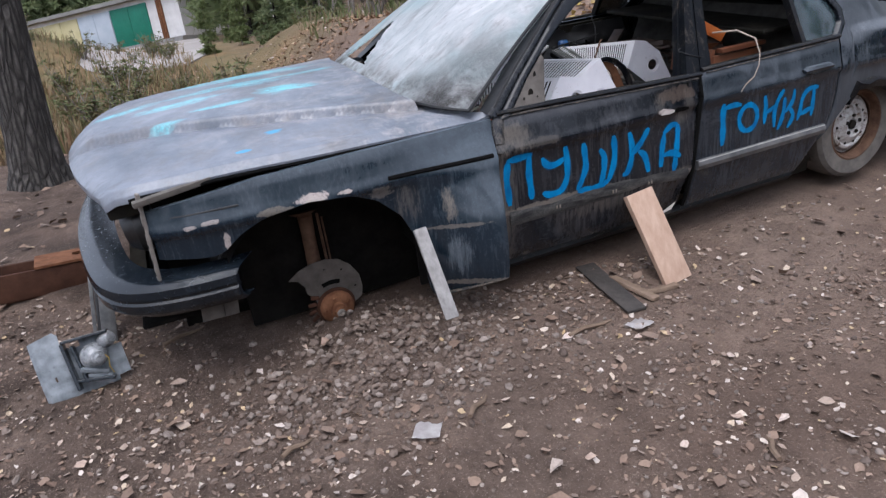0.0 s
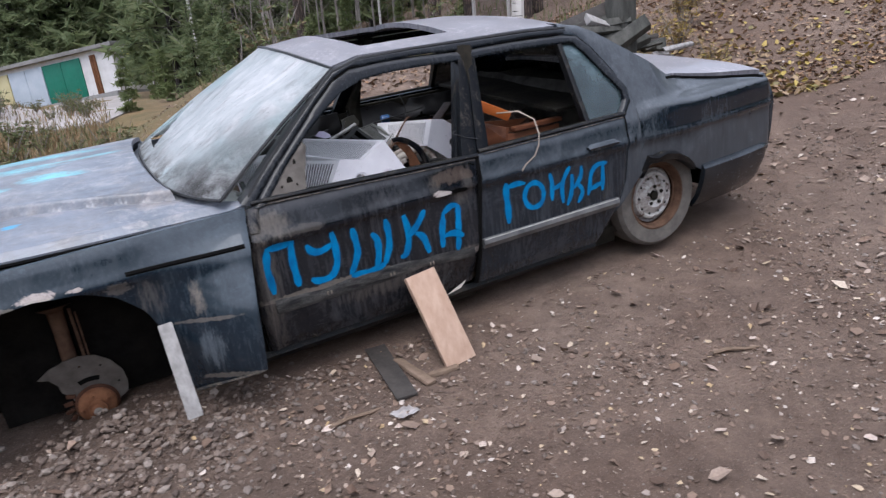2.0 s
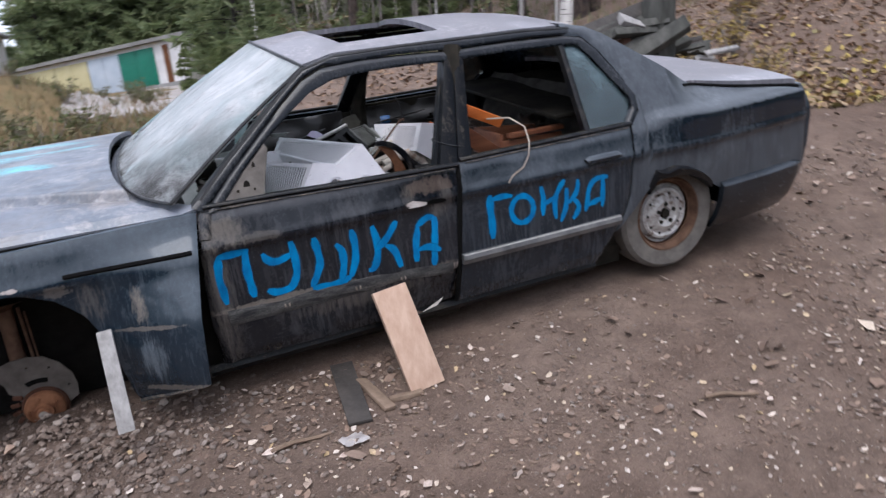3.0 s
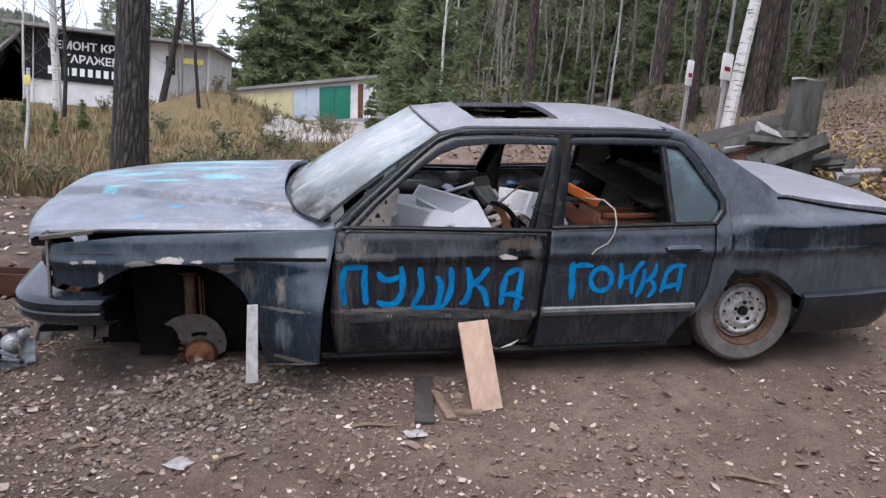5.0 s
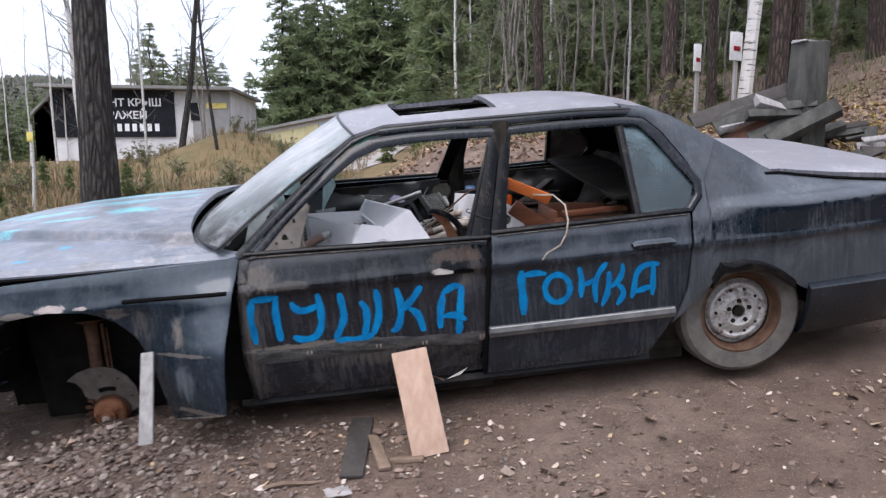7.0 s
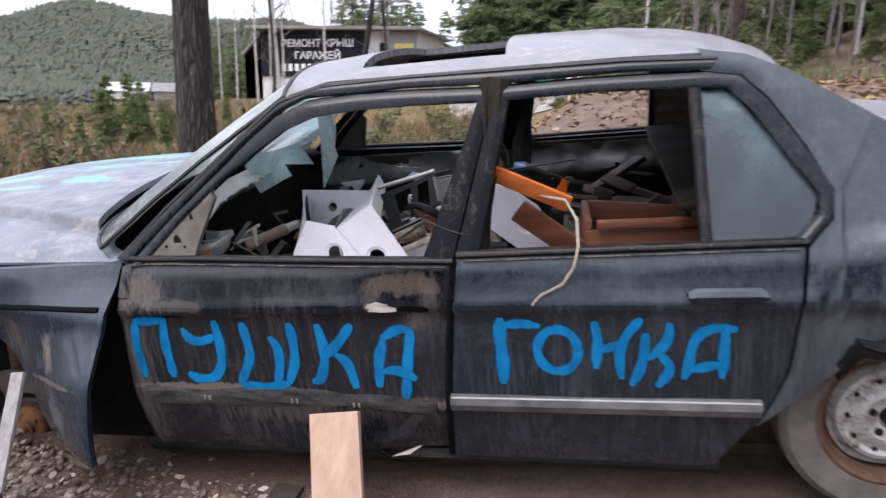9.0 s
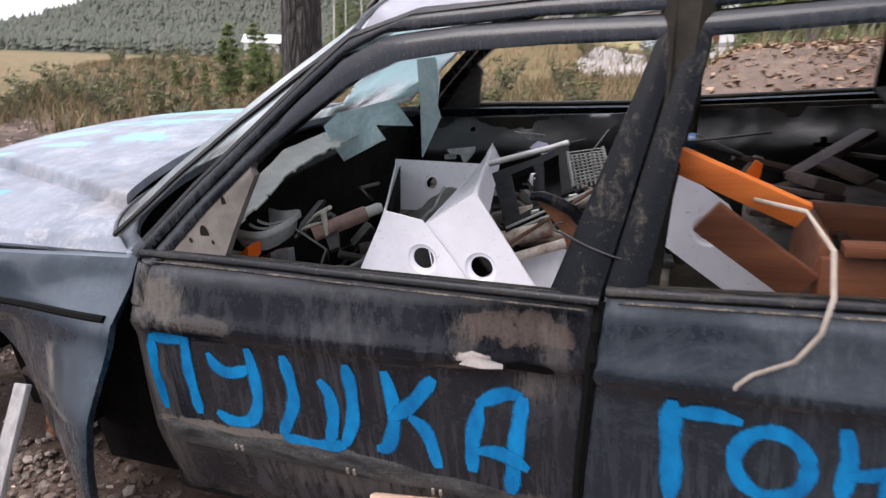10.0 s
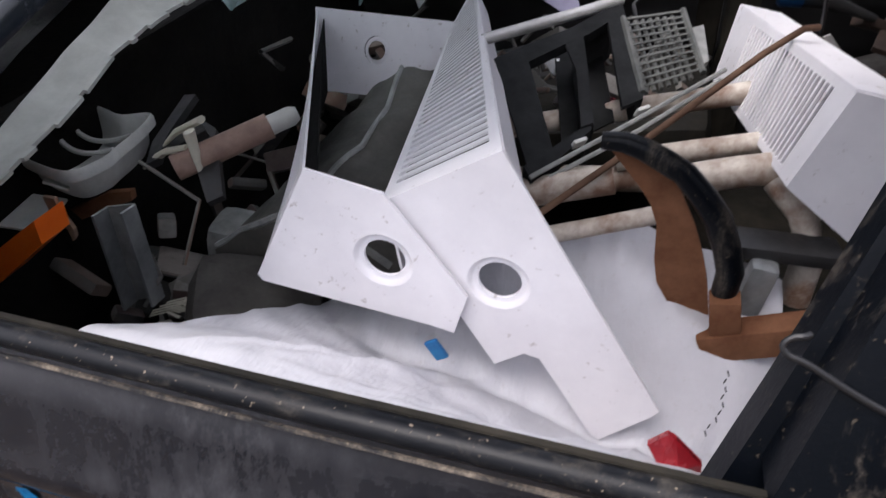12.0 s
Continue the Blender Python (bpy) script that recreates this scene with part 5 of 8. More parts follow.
HEAP = pose(0.0087, 0.7929, 0.0673, 6.544, -6.25, -0.601)


def junk(name, label, category, at, group=""):
    return thing(name, HEAP @ Matrix.Translation(at), label, category, group)


def polyplate(bm, pts, thickness, push, holes=()):
    """A flat plate through body points; thickness goes along push."""
    o = Vector(pts[0])
    x = (Vector(pts[1]) - o).normalized()
    n = Vector((0, 0, 0))
    for i in range(1, len(pts) - 1):
        n += (Vector(pts[i]) - o).cross(Vector(pts[i + 1]) - o)
    n.normalize()
    if n.dot(Vector(push)) < 0:
        n = -n
    y = n.cross(x)
    m = Matrix.Translation(o) @ Matrix((x, y, n)).transposed().to_4x4()
    flat = [((Vector(p) - o).dot(x), (Vector(p) - o).dot(y)) for p in pts]
    hs = [((Vector(h) - o).dot(x), (Vector(h) - o).dot(y), r) for h, r in holes]
    slab(bm, flat, thickness, m, hs)
    return m


def dish(bm, m, cx, cy, r, lip):
    """A shallow pressed recess round a hole."""
    lathe(bm, [(r * 1.46, 0.0), (r * 1.38, lip * 0.12), (r * 1.28, lip * 0.75), (r * 1.18, lip), (r * 1.0, lip), (r * 0.98, lip * 1.6)], m @ Matrix.Translation((cx, cy, 0)), 28)


def louvre(bm, a, b, c, d, count, margin=0.09, ends=(0.04, 0.05), fill=0.44, thick=0.003):
    """A slotted sheet on the quad a b (near end) c d (far end): bars run from the a-d edge to the b-c edge."""
    A, B, C, D = (Vector(v) for v in (a, b, c, d))
    n = (B - A).cross(D - A).normalized() * thick
    def at(s, t):
        p, q = A + (D - A) * t, B + (C - B) * t
        return p + (q - p) * s
    def cell(s0, s1, t0, t1):
        top = [bm.verts.new(at(s, t)) for s, t in ((s0, t0), (s1, t0), (s1, t1), (s0, t1))]
        low = [bm.verts.new(v.co - n) for v in top]
        bm.faces.new(top)
        bm.faces.new(low[::-1])
        for i in range(4):
            bm.faces.new((top[i], top[(i + 1) % 4], low[(i + 1) % 4], low[i])[::-1])
    cell(0, 1, 0, ends[0])
    cell(0, 1, 1 - ends[1], 1)
    cell(0, margin, ends[0], 1 - ends[1])
    cell(1 - margin, 1, ends[0], 1 - ends[1])
    step = (1 - ends[0] - ends[1]) / count
    for i in range(count):
        t = ends[0] + step * i
        cell(margin, 1 - margin, t + step * (1 - fill), t + step)


LOCAL = lambda p, o: tuple(p[i] - o[i] for i in range(3))


def heater_cover(o, plate, hole, quad, slots, label, far=None, far_hole=None, wall=None, ends=(0.04, 0.05), skirt=None):
    cov = junk("heater_cover", label, "heater cover", o, "white heater covers")
    bm = bmesh.new()
    m = polyplate(bm, [LOCAL(p, o) for p in plate], 0.004, (0, 1, 0), [(LOCAL(hole, o), 0.038)])
    part("end_plate", bm, WHITE, cov)
    bm = bmesh.new()
    c = m.inverted() @ Vector(LOCAL(hole, o))
    dish(bm, m, c.x, c.y, 0.026, 0.006)
    part("hole_rim", bm, WHITE, cov)
    bm = bmesh.new()
    louvre(bm, *[LOCAL(p, o) for p in quad], slots, ends=ends)
    tagged(part("louvred_panel", bm, WHITE, cov, "white slotted sheet", soft=False), kind="stuff")
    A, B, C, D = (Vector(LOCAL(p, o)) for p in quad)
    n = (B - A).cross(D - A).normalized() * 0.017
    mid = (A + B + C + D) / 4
    # added black sheet under the louvre, so that the slots read as shaded
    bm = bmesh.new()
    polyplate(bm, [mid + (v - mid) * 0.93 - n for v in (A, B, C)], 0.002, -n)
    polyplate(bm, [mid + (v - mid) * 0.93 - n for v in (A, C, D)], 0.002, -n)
    part("inner_sheet", bm, GAP_BLACK, cov, "added black sheet that puts shade behind the slots", soft=False)
    if far:
        bm = bmesh.new()
        m = polyplate(bm, [LOCAL(p, o) for p in far], 0.004, (0, -1, 0), [(LOCAL(far_hole, o), 0.0292)])
        part("end_plate", bm, WHITE, cov)
        bm = bmesh.new()
        c = m.inverted() @ Vector(LOCAL(far_hole, o))
        dish(bm, m, c.x, c.y, 0.02, 0.003)
        part("hole_rim", bm, WHITE, cov)
    if wall:
        bm = bmesh.new()
        polyplate(bm, [LOCAL(p, o) for p in wall], 0.004, (0, 0, -1))
        part("flange", bm, WHITE, cov)
    if skirt:
        bm = bmesh.new()
        polyplate(bm, [LOCAL(p, o) for p in skirt], 0.003, (1, 0, 0))
        part("skirt", bm, WHITE, cov, "folded lower side of the cover")
    return cov


Y2 = -0.55
heater_cover((1.45, -0.5, 0.3), [(1.288, Y2, 0.612), (1.428, Y2, 0.688), (1.52, Y2, 0.52), (1.614, Y2, 0.35), (1.606, Y2, 0.338), (1.546, Y2, 0.277), (1.536, Y2, 0.283), (1.468, Y2, 0.407), (1.449, Y2, 0.412), (1.411, Y2, 0.385)],
             (1.420, Y2, 0.517), ((1.288, Y2 + 0.002, 0.612), (1.428, Y2 + 0.002, 0.688), (1.186, 0.24, 0.634), (1.138, 0.24, 0.56)), 40, "white slotted heater cover with a round hole, on top",
             wall=((1.43, Y2 + 0.004, 0.686), (1.188, 0.24, 0.632), (1.215, 0.23, 0.58), (1.45, Y2 + 0.004, 0.64)),
             skirt=((1.290, Y2 + 0.006, 0.608), (1.140, 0.238, 0.556), (1.150, 0.238, 0.43), (1.300, Y2 + 0.006, 0.48)))
Y1 = -0.562
heater_cover((1.15, -0.4, 0.35), [(1.206, Y1, 0.653), (1.297, Y1, 0.631), (1.385, Y1, 0.50), (1.365, Y1, 0.44), (1.335, Y1, 0.447), (1.110, Y1, 0.480), (1.105, Y1, 0.490)],
             (1.285, Y1, 0.538), ((1.105, Y1 + 0.002, 0.487), (1.203, Y1 + 0.002, 0.649), (0.845, 0.188, 0.594), (0.868, 0.10, 0.455)), 40, "white heater cover with folded end plates",
             [(0.845, 0.188, 0.600), (1.17, 0.16, 0.583), (1.16, 0.12, 0.43), (1.073, 0.12, 0.43), (0.85, 0.10, 0.447)], (0.993, 0.165, 0.517))
Y3 = -0.352
heater_cover((1.85, -0.3, 0.35), [(1.728, Y3, 0.56), (1.772, Y3, 0.684), (1.842, Y3, 0.668), (1.922, Y3, 0.605), (2.03, Y3, 0.40), (1.96, Y3, 0.37), (1.83, Y3, 0.475)],
             (1.884, Y3, 0.546), ((1.728, Y3 + 0.002, 0.56), (1.772, Y3 + 0.002, 0.684), (1.69, 0.2, 0.612), (1.66, 0.12, 0.50)), 26, "white heater cover leaning against the seat",
             wall=((1.772, Y3 + 0.003, 0.686), (1.692, 0.2, 0.614), (1.76, 0.2, 0.60), (1.842, Y3 + 0.003, 0.67)), ends=(0.09, 0.2))

# sack cloth that falls from the door into the heap and rises again behind it
SACK_X, SACK_Y = (1.02, 1.2, 1.4, 1.55, 1.75), (-0.81, -0.75, -0.65, -0.55, -0.45, -0.36)
SACK_Z = ((0.575, 0.56, 0.49, 0.42, 0.36, 0.31), (0.57, 0.55, 0.475, 0.41, 0.36, 0.34), (0.56, 0.525, 0.42, 0.335, 0.40, 0.44), (0.55, 0.51, 0.375, 0.255, 0.42, 0.50), (0.545, 0.50, 0.36, 0.25, 0.37, 0.43))
def sack_at(u, v):
    y = -0.81 + 0.45 * v
    x = 1.02 + 0.13 * v + (0.73 - 0.13 * v) * u
    cols = [interp(y, SACK_Y, row) for row in SACK_Z]
    z = interp(x, SACK_X, cols)
    w = smooth(v, 0.04, 0.3)
    z += 0.012 * w * noise.noise((x * 9 + y * 14, y * 6, 1.0)) + 0.02 * w * noise.noise((x * 5 - y * 9, y * 3, 5.0)) + 0.006 * noise.noise((x * 26, y * 22, 2.0)) + 0.004 * w * abs(noise.noise((x * 34 + y * 20, y * 12 - x * 6, 9.0)))
    # sharp creases pulled across the cloth
    for cx, cy, ang, wide, high in ((1.22, -0.70, 0.5, 0.010, 0.012), (1.33, -0.62, 0.9, 0.012, 0.014), (1.42, -0.70, 0.25, 0.008, 0.009), (1.55, -0.66, 1.2, 0.012, 0.016), (1.62, -0.60, 1.0, 0.009, 0.012), (1.30, -0.74, 0.15, 0.007, 0.008)):
        across = (x - cx) * math.sin(ang) - (y - cy) * math.cos(ang) + 0.015 * noise.noise((x * 7, y * 7, cx * 9))
        along = (x - cx) * math.cos(ang) + (y - cy) * math.sin(ang)
        z += w * high * math.exp(-abs(across) / wide) * math.exp(-(along / 0.14) ** 2)
    x += 0.02 * (1 - u) * noise.noise((0.3, y * 20, 7.0)) * (u < 0.1)
    return (x - 1.4, y + 0.5, z - 0.4)
sack = junk("sack", "crumpled white woven sack spread in the cabin", "sack", (1.4, -0.5, 0.4))
vs, fs = shell(sack_at, lambda u, v: (lambda p: (p[0], p[1], p[2] - 0.005))(sack_at(u, v)), 110, 70)
make("fabric", vs, fs, CLOTH, sack, angle=80)
bm = bmesh.new()
for k in range(9):
    a = Vector((0.268 - 0.004 * (k > 5) * (k - 5), -0.10 - 0.003 * k, 0.085 - 0.0085 * k))
    tube(bm, [a, a + Vector((0.002 * (-1) ** k, -0.001, -0.006))], 0.0009, 4)
tagged(part("stitching", bm, TRIM, sack), kind="stuff")

# black plastic vent frame with a grey lattice
vent = junk("vent_frame", "black plastic vent frame with a grey lattice", "vent frame", (1.45, -0.15, 0.5))
V = lambda *p: LOCAL(p, (1.45, -0.15, 0.5))
BACK = (-0.45, 0.6, -0.66)
def vent_bar(name, pts, depth, material=None, label=""):
    bm = bmesh.new()
    polyplate(bm, [V(*p) for p in pts], depth, BACK)
    part(name, bm, material or MATT_BLACK, vent, label, soft=False)
vent_bar("top_band", [(1.324, -0.164, 0.634), (1.363, -0.126, 0.642), (1.425, -0.071, 0.652), (1.492, 0.007, 0.671), (1.5, -0.016, 0.66), (1.455, -0.075, 0.645), (1.427, -0.101, 0.64), (1.37, -0.161, 0.626), (1.358, -0.188, 0.617)], 0.02)
vent_bar("bottom_band", [(1.405, -0.335, 0.55), (1.432, -0.30, 0.558), (1.482, -0.235, 0.576), (1.485, -0.247, 0.570), (1.442, -0.322, 0.548), (1.419, -0.352, 0.54)], 0.03)
vent_bar("side_bar", [(1.324, -0.164, 0.634), (1.364, -0.132, 0.639), (1.375, -0.16, 0.628), (1.442, -0.317, 0.55), (1.419, -0.352, 0.54)], 0.006)
vent_bar("side_wall", [(1.358, -0.137, 0.639), (1.366, -0.131, 0.639), (1.446, -0.314, 0.55), (1.438, -0.32, 0.55)], 0.10)
vent_bar("middle_bar", [(1.416, -0.09, 0.645), (1.443, -0.064, 0.652), (1.46, -0.13, 0.62), (1.485, -0.24, 0.573), (1.47, -0.25, 0.57), (1.447, -0.15, 0.612)], 0.006)
vent_bar("middle_wall", [(1.436, -0.07, 0.65), (1.443, -0.064, 0.652), (1.487, -0.238, 0.573), (1.48, -0.243, 0.572)], 0.10)
vent_bar("side_plate", [(1.474, -0.02, 0.664), (1.495, 0.008, 0.671), (1.547, -0.175, 0.587), (1.522, -0.198, 0.584)], 0.008)
vent_bar("duct_wall", [(1.443, -0.064, 0.652), (1.450, -0.056, 0.654), (1.492, 0.004, 0.670), (1.488, -0.006, 0.667)], 0.11)
bm = bmesh.new()
polyplate(bm, [Vector(V(*p)) + Vector(BACK) * 0.10 for p in ((1.436, -0.064, 0.652), (1.499, 0.010, 0.671), (1.552, -0.175, 0.587), (1.48, -0.245, 0.573))], 0.004, BACK)
part("duct_back", bm, MATT_BLACK, vent, "black back of the air duct", soft=False)
vent_bar("side_wall", [(1.488, 0.0, 0.669), (1.496, 0.008, 0.671), (1.549, -0.173, 0.587), (1.54, -0.18, 0.586)], 0.05)
bm = bmesh.new()
tube(bm, [V(1.300, -0.134, 0.652), V(1.448, -0.025, 0.667), V(1.495, 0.01, 0.674)], 0.009, 10)
part("top_bar", bm, STEEL, vent, "dull grey top rail")
bm = bmesh.new()
tube(bm, [V(1.417, -0.352, 0.543), V(1.532, -0.229, 0.570), V(1.66, -0.09, 0.602)], 0.0035, 6)
tube(bm, [V(1.44, -0.335, 0.535), V(1.55, -0.222, 0.560), V(1.655, -0.105, 0.592)], 0.0035, 6)
part("bottom_bar", bm, MID_PLASTIC, vent)
for p in ((1.471, -0.276, 0.560), (1.549, -0.196, 0.577)):
    bm = bmesh.new()
    box(bm, (0.022, 0.006, 0.016), Matrix.Translation(V(*p)) @ pose(0, 0, 0, 30, 0, 45), 0.002)
    part("clip", bm, GREY_PLASTIC, vent, "pale moulded clip")
A, B, C, D = (Vector(V(*p)) for p in ((1.501, -0.025, 0.656), (1.59, 0.018, 0.657), (1.629, -0.102, 0.601), (1.546, -0.163, 0.592)))
deep = Vector(BACK) * 0.022
bm = bmesh.new()
for i in range(11):
    t = (i + 0.3) / 11
    tube(bm, [A + (D - A) * t, B + (C - B) * t], 0.0021, 4)
for i in range(8):
    t = (i + 0.5) / 8
    tube(bm, [A + (B - A) * t + deep, D + (C - D) * t + deep], 0.0036, 5)
tube(bm, [A, D], 0.005, 5)
tube(bm, [B, C], 0.005, 5)
tagged(part("lattice", bm, TRAY_DARK, vent, "grey moulded lattice", soft=False), kind="stuff")
vent_bar("tab", [(1.601, -0.02, 0.639), (1.624, -0.006, 0.641), (1.636, -0.077, 0.61), (1.623, -0.089, 0.608)], 0.01, MID_PLASTIC)

# rods, pipes and brackets
def bar(name, label, category, pts, radius, material, sides=12, group=""):
    c = Vector((0, 0, 0))
    for p in pts:
        c += Vector(p) / len(pts)
    o = (c.x, c.y, min(p[2] for p in pts))
    ob = junk(name, label, category, o, group)
    bm = bmesh.new()
    tube(bm, [LOCAL(p, o) for p in pts], radius, sides)
    part("rod" if radius < 0.01 else "tube", bm, material, ob)
    return ob

bar("steel_rod", "rusty bent steel rod across the heap", "rod", [(1.425, -0.42, 0.515), (1.55, -0.30, 0.575), (1.70, -0.15, 0.65), (1.75, -0.10, 0.668), (1.772, -0.08, 0.664)], 0.0048, RIM_RUST, 10)
for label, pts, r in (("cream pipe with rust stains", [(1.30, -0.36, 0.50), (1.40, -0.34, 0.508), (1.525, -0.32, 0.533)], 0.021),
                      ("cream pipe with rust stains", [(1.58, -0.28, 0.508), (1.68, -0.27, 0.53), (1.78, -0.26, 0.548)], 0.022),
                      ("thin cream pipe end", [(1.42, -0.40, 0.475), (1.50, -0.395, 0.50), (1.586, -0.385, 0.525)], 0.012),
                      ("cream pipe behind the vent frame", [(1.30, -0.12, 0.49), (1.50, -0.08, 0.52), (1.72, -0.05, 0.555)], 0.018),
                      ("cream pipe under the rod", [(1.52, -0.21, 0.50), (1.62, -0.2, 0.52), (1.73, -0.19, 0.54)], 0.016),
                      ("curved cream pipe by the door pillar", [(1.73, -0.28, 0.53), (1.765, -0.31, 0.50), (1.78, -0.33, 0.45), (1.775, -0.34, 0.38)], 0.02),
                      ("cream pipe low in the heap", [(1.25, -0.25, 0.46), (1.45, -0.22, 0.47), (1.6, -0.2, 0.47)], 0.02)):
    bar("pipe", label, "pipe", pts, r, PIPE_WHITE, 14, "pipes in the heap")
bracket = junk("bracket", "rusty steel bracket edged with black rubber", "bracket", (1.62, -0.42, 0.33))
K = lambda *p: LOCAL(p, (1.62, -0.42, 0.33))
bm = bmesh.new()
polyplate(bm, [K(x, -0.43, z) for x, z in ((1.525, 0.634), (1.556, 0.634), (1.584, 0.618), (1.603, 0.594), (1.628, 0.543), (1.643, 0.50), (1.653, 0.463), (1.664, 0.40), (1.671, 0.34), (1.646, 0.366), (1.615, 0.415), (1.594, 0.453), (1.587, 0.49), (1.585, 0.538), (1.575, 0.567), (1.56, 0.59))], 0.006, (0, 1, 0))
part("web", bm, RUST, bracket)
bm = bmesh.new()
tube(bm, [K(x, -0.44 + 0.003 * math.sin(x * 400), z) for x, z in ((1.515, 0.650), (1.54, 0.650), (1.561, 0.642), (1.585, 0.631), (1.607, 0.615), (1.631, 0.59), (1.65, 0.561), (1.664, 0.527), (1.674, 0.491), (1.672, 0.447))], [0.010, 0.012, 0.013, 0.014, 0.014, 0.015, 0.016, 0.016, 0.016, 0.015], 14)
part("rubber_edge", bm, PILLAR, bracket, "black rubber edging")
bm = bmesh.new()
box(bm, (0.036, 0.03, 0.052), Matrix.Translation(K(1.677, -0.45, 0.434)) @ pose(0, 0, 0, 0, -9, 0), 0.003)
part("block", bm, RUST, bracket)
bm = bmesh.new()
box(bm, (0.13, 0.035, 0.042), Matrix.Translation(K(1.716, -0.45, 0.402)) @ pose(0, 0, 0, 0, -20, 0), 0.004)
part("arm", bm, RUST, bracket)

# under the windscreen: column, tray, pedals, bag
column = junk("steering_column", "bare rusty steering column", "steering column", (0.80, -0.35, 0.45))
C0 = lambda *p: LOCAL(p, (0.80, -0.35, 0.45))
bm = bmesh.new()
tube(bm, [C0(0.87, -0.39, 0.527), C0(0.92, -0.345, 0.54), C0(0.985, -0.285, 0.557)], 0.021, 14)
part("tube", bm, simple("worn_brown_column", (0.17, 0.10, 0.075), (0.33, 0.22, 0.17), 16, 0.6, bump=0.3), column)
bm = bmesh.new()
tube(bm, [C0(0.985, -0.285, 0.557), C0(1.012, -0.26, 0.564), C0(1.02, -0.253, 0.566)], [0.016, 0.016, 0.011], 12)
part("spindle", bm, GREY_PLASTIC, column)
bm = bmesh.new()
for pts in (((0.817, -0.392, 0.53), (0.80, -0.345, 0.545), (0.805, -0.235, 0.56), (0.828, -0.235, 0.565), (0.822, -0.33, 0.55), (0.835, -0.38, 0.535)),
            ((0.848, -0.337, 0.55), (0.875, -0.30, 0.565), (0.90, -0.31, 0.56), (0.965, -0.415, 0.50), (0.945, -0.43, 0.495), (0.885, -0.36, 0.53)),
            ((0.80, -0.36, 0.535), (0.86, -0.36, 0.55), (0.90, -0.33, 0.56), (0.88, -0.31, 0.56), (0.82, -0.325, 0.55))):
    polyplate(bm, [C0(*p) for p in pts], 0.012, (0, 0, -1))
part("switch_bracket", bm, DARK_PLASTIC, column)
for pts, rs in ((((0.792, -0.37, 0.511), (0.82, -0.37, 0.53), (0.843, -0.37, 0.543), (0.887, -0.37, 0.554)), (0.006, 0.011, 0.009, 0.008)),
                (((0.807, -0.35, 0.521), (0.835, -0.35, 0.55), (0.859, -0.35, 0.569), (0.912, -0.35, 0.593)), (0.005, 0.006, 0.009, 0.010)),
                (((0.909, -0.38, 0.588), (0.908, -0.38, 0.549), (0.908, -0.38, 0.512), (0.919, -0.38, 0.497)), (0.012, 0.009, 0.006, 0.004))):
    bm = bmesh.new()
    tube(bm, [C0(*p) for p in pts], list(rs), 8, flat=0.6)
    part("bracket_arm", bm, IVORY, column, "chipped ivory switch arm")

# remains of the dashboard: grey instrument tray
dash = junk("dashboard_remains", "broken grey dashboard duct below the windscreen", "dashboard", (0.66, 0.0, 0.5))
def duct(u, v, drop):
    y = -0.60 + 0.72 * u
    hi = interp(y, (-0.6, -0.494, -0.347, -0.179, 0.12), (0.60, 0.622, 0.666, 0.72, 0.735))
    lo = interp(y, (-0.6, -0.471, -0.386, -0.293, -0.073, 0.12), (0.60, 0.615, 0.634, 0.664, 0.690, 0.70))
    z = hi + (lo - hi) * v + 0.004 * noise.noise((u * 9, v * 4, 3.0)) - 0.008 * math.sin(math.pi * v) - drop
    return (0.68 + 0.08 * v - 0.02 * math.sin(math.pi * u) - 0.66, y, z - 0.5)
vs, fs = shell(lambda u, v: duct(u, v, 0), lambda u, v: duct(u, v, 0.006), 56, 10, lambda u, v: v > 0.86 + 0.2 * noise.noise((u * 14, 0, 2)))
make("duct", vs, fs, GREY_PLASTIC, dash)
KNOTS = [(0.60, -0.262), (0.659, -0.279), (0.713, -0.299), (0.763, -0.285), (0.784, -0.348), (0.790, -0.403), (0.794, -0.444), (0.769, -0.488), (0.693, -0.475), (0.635, -0.447), (0.608, -0.372), (0.59, -0.30)]
RIM = []
for i in range(12):
    a, b, c, d = (Vector(KNOTS[(i + j) % 12]) for j in (-1, 0, 1, 2))
    for t in (0, 0.25, 0.5, 0.75):
        RIM.append(tuple(0.5 * (2 * b + (c - a) * t + (2 * a - 5 * b + 4 * c - d) * t * t + (3 * b - a - 3 * c + d) * t ** 3)))
tray_c = Vector((0.685, -0.38, 0.0))
rings = []
bm = bmesh.new()
for k, (shrink, z) in enumerate(((1.0, 0.548), (1.0, 0.560), (0.97, 0.566), (0.93, 0.563), (0.90, 0.55), (0.84, 0.52), (0.74, 0.502), (0.5, 0.495), (0.2, 0.494))):
    rings.append([bm.verts.new((tray_c.x + (x - tray_c.x) * shrink - 0.66, tray_c.y + (y - tray_c.y) * shrink, z - 0.5)) for x, y in RIM])
for r0, r1 in zip(rings, rings[1:]):
    for i in range(len(RIM)):
        bm.faces.new((r0[i], r0[(i + 1) % len(RIM)], r1[(i + 1) % len(RIM)], r1[i]))
bm.faces.new(rings[-1])
part("tray", bm, TRAY_GREY, dash, "moulded grey tray with a rolled rim")
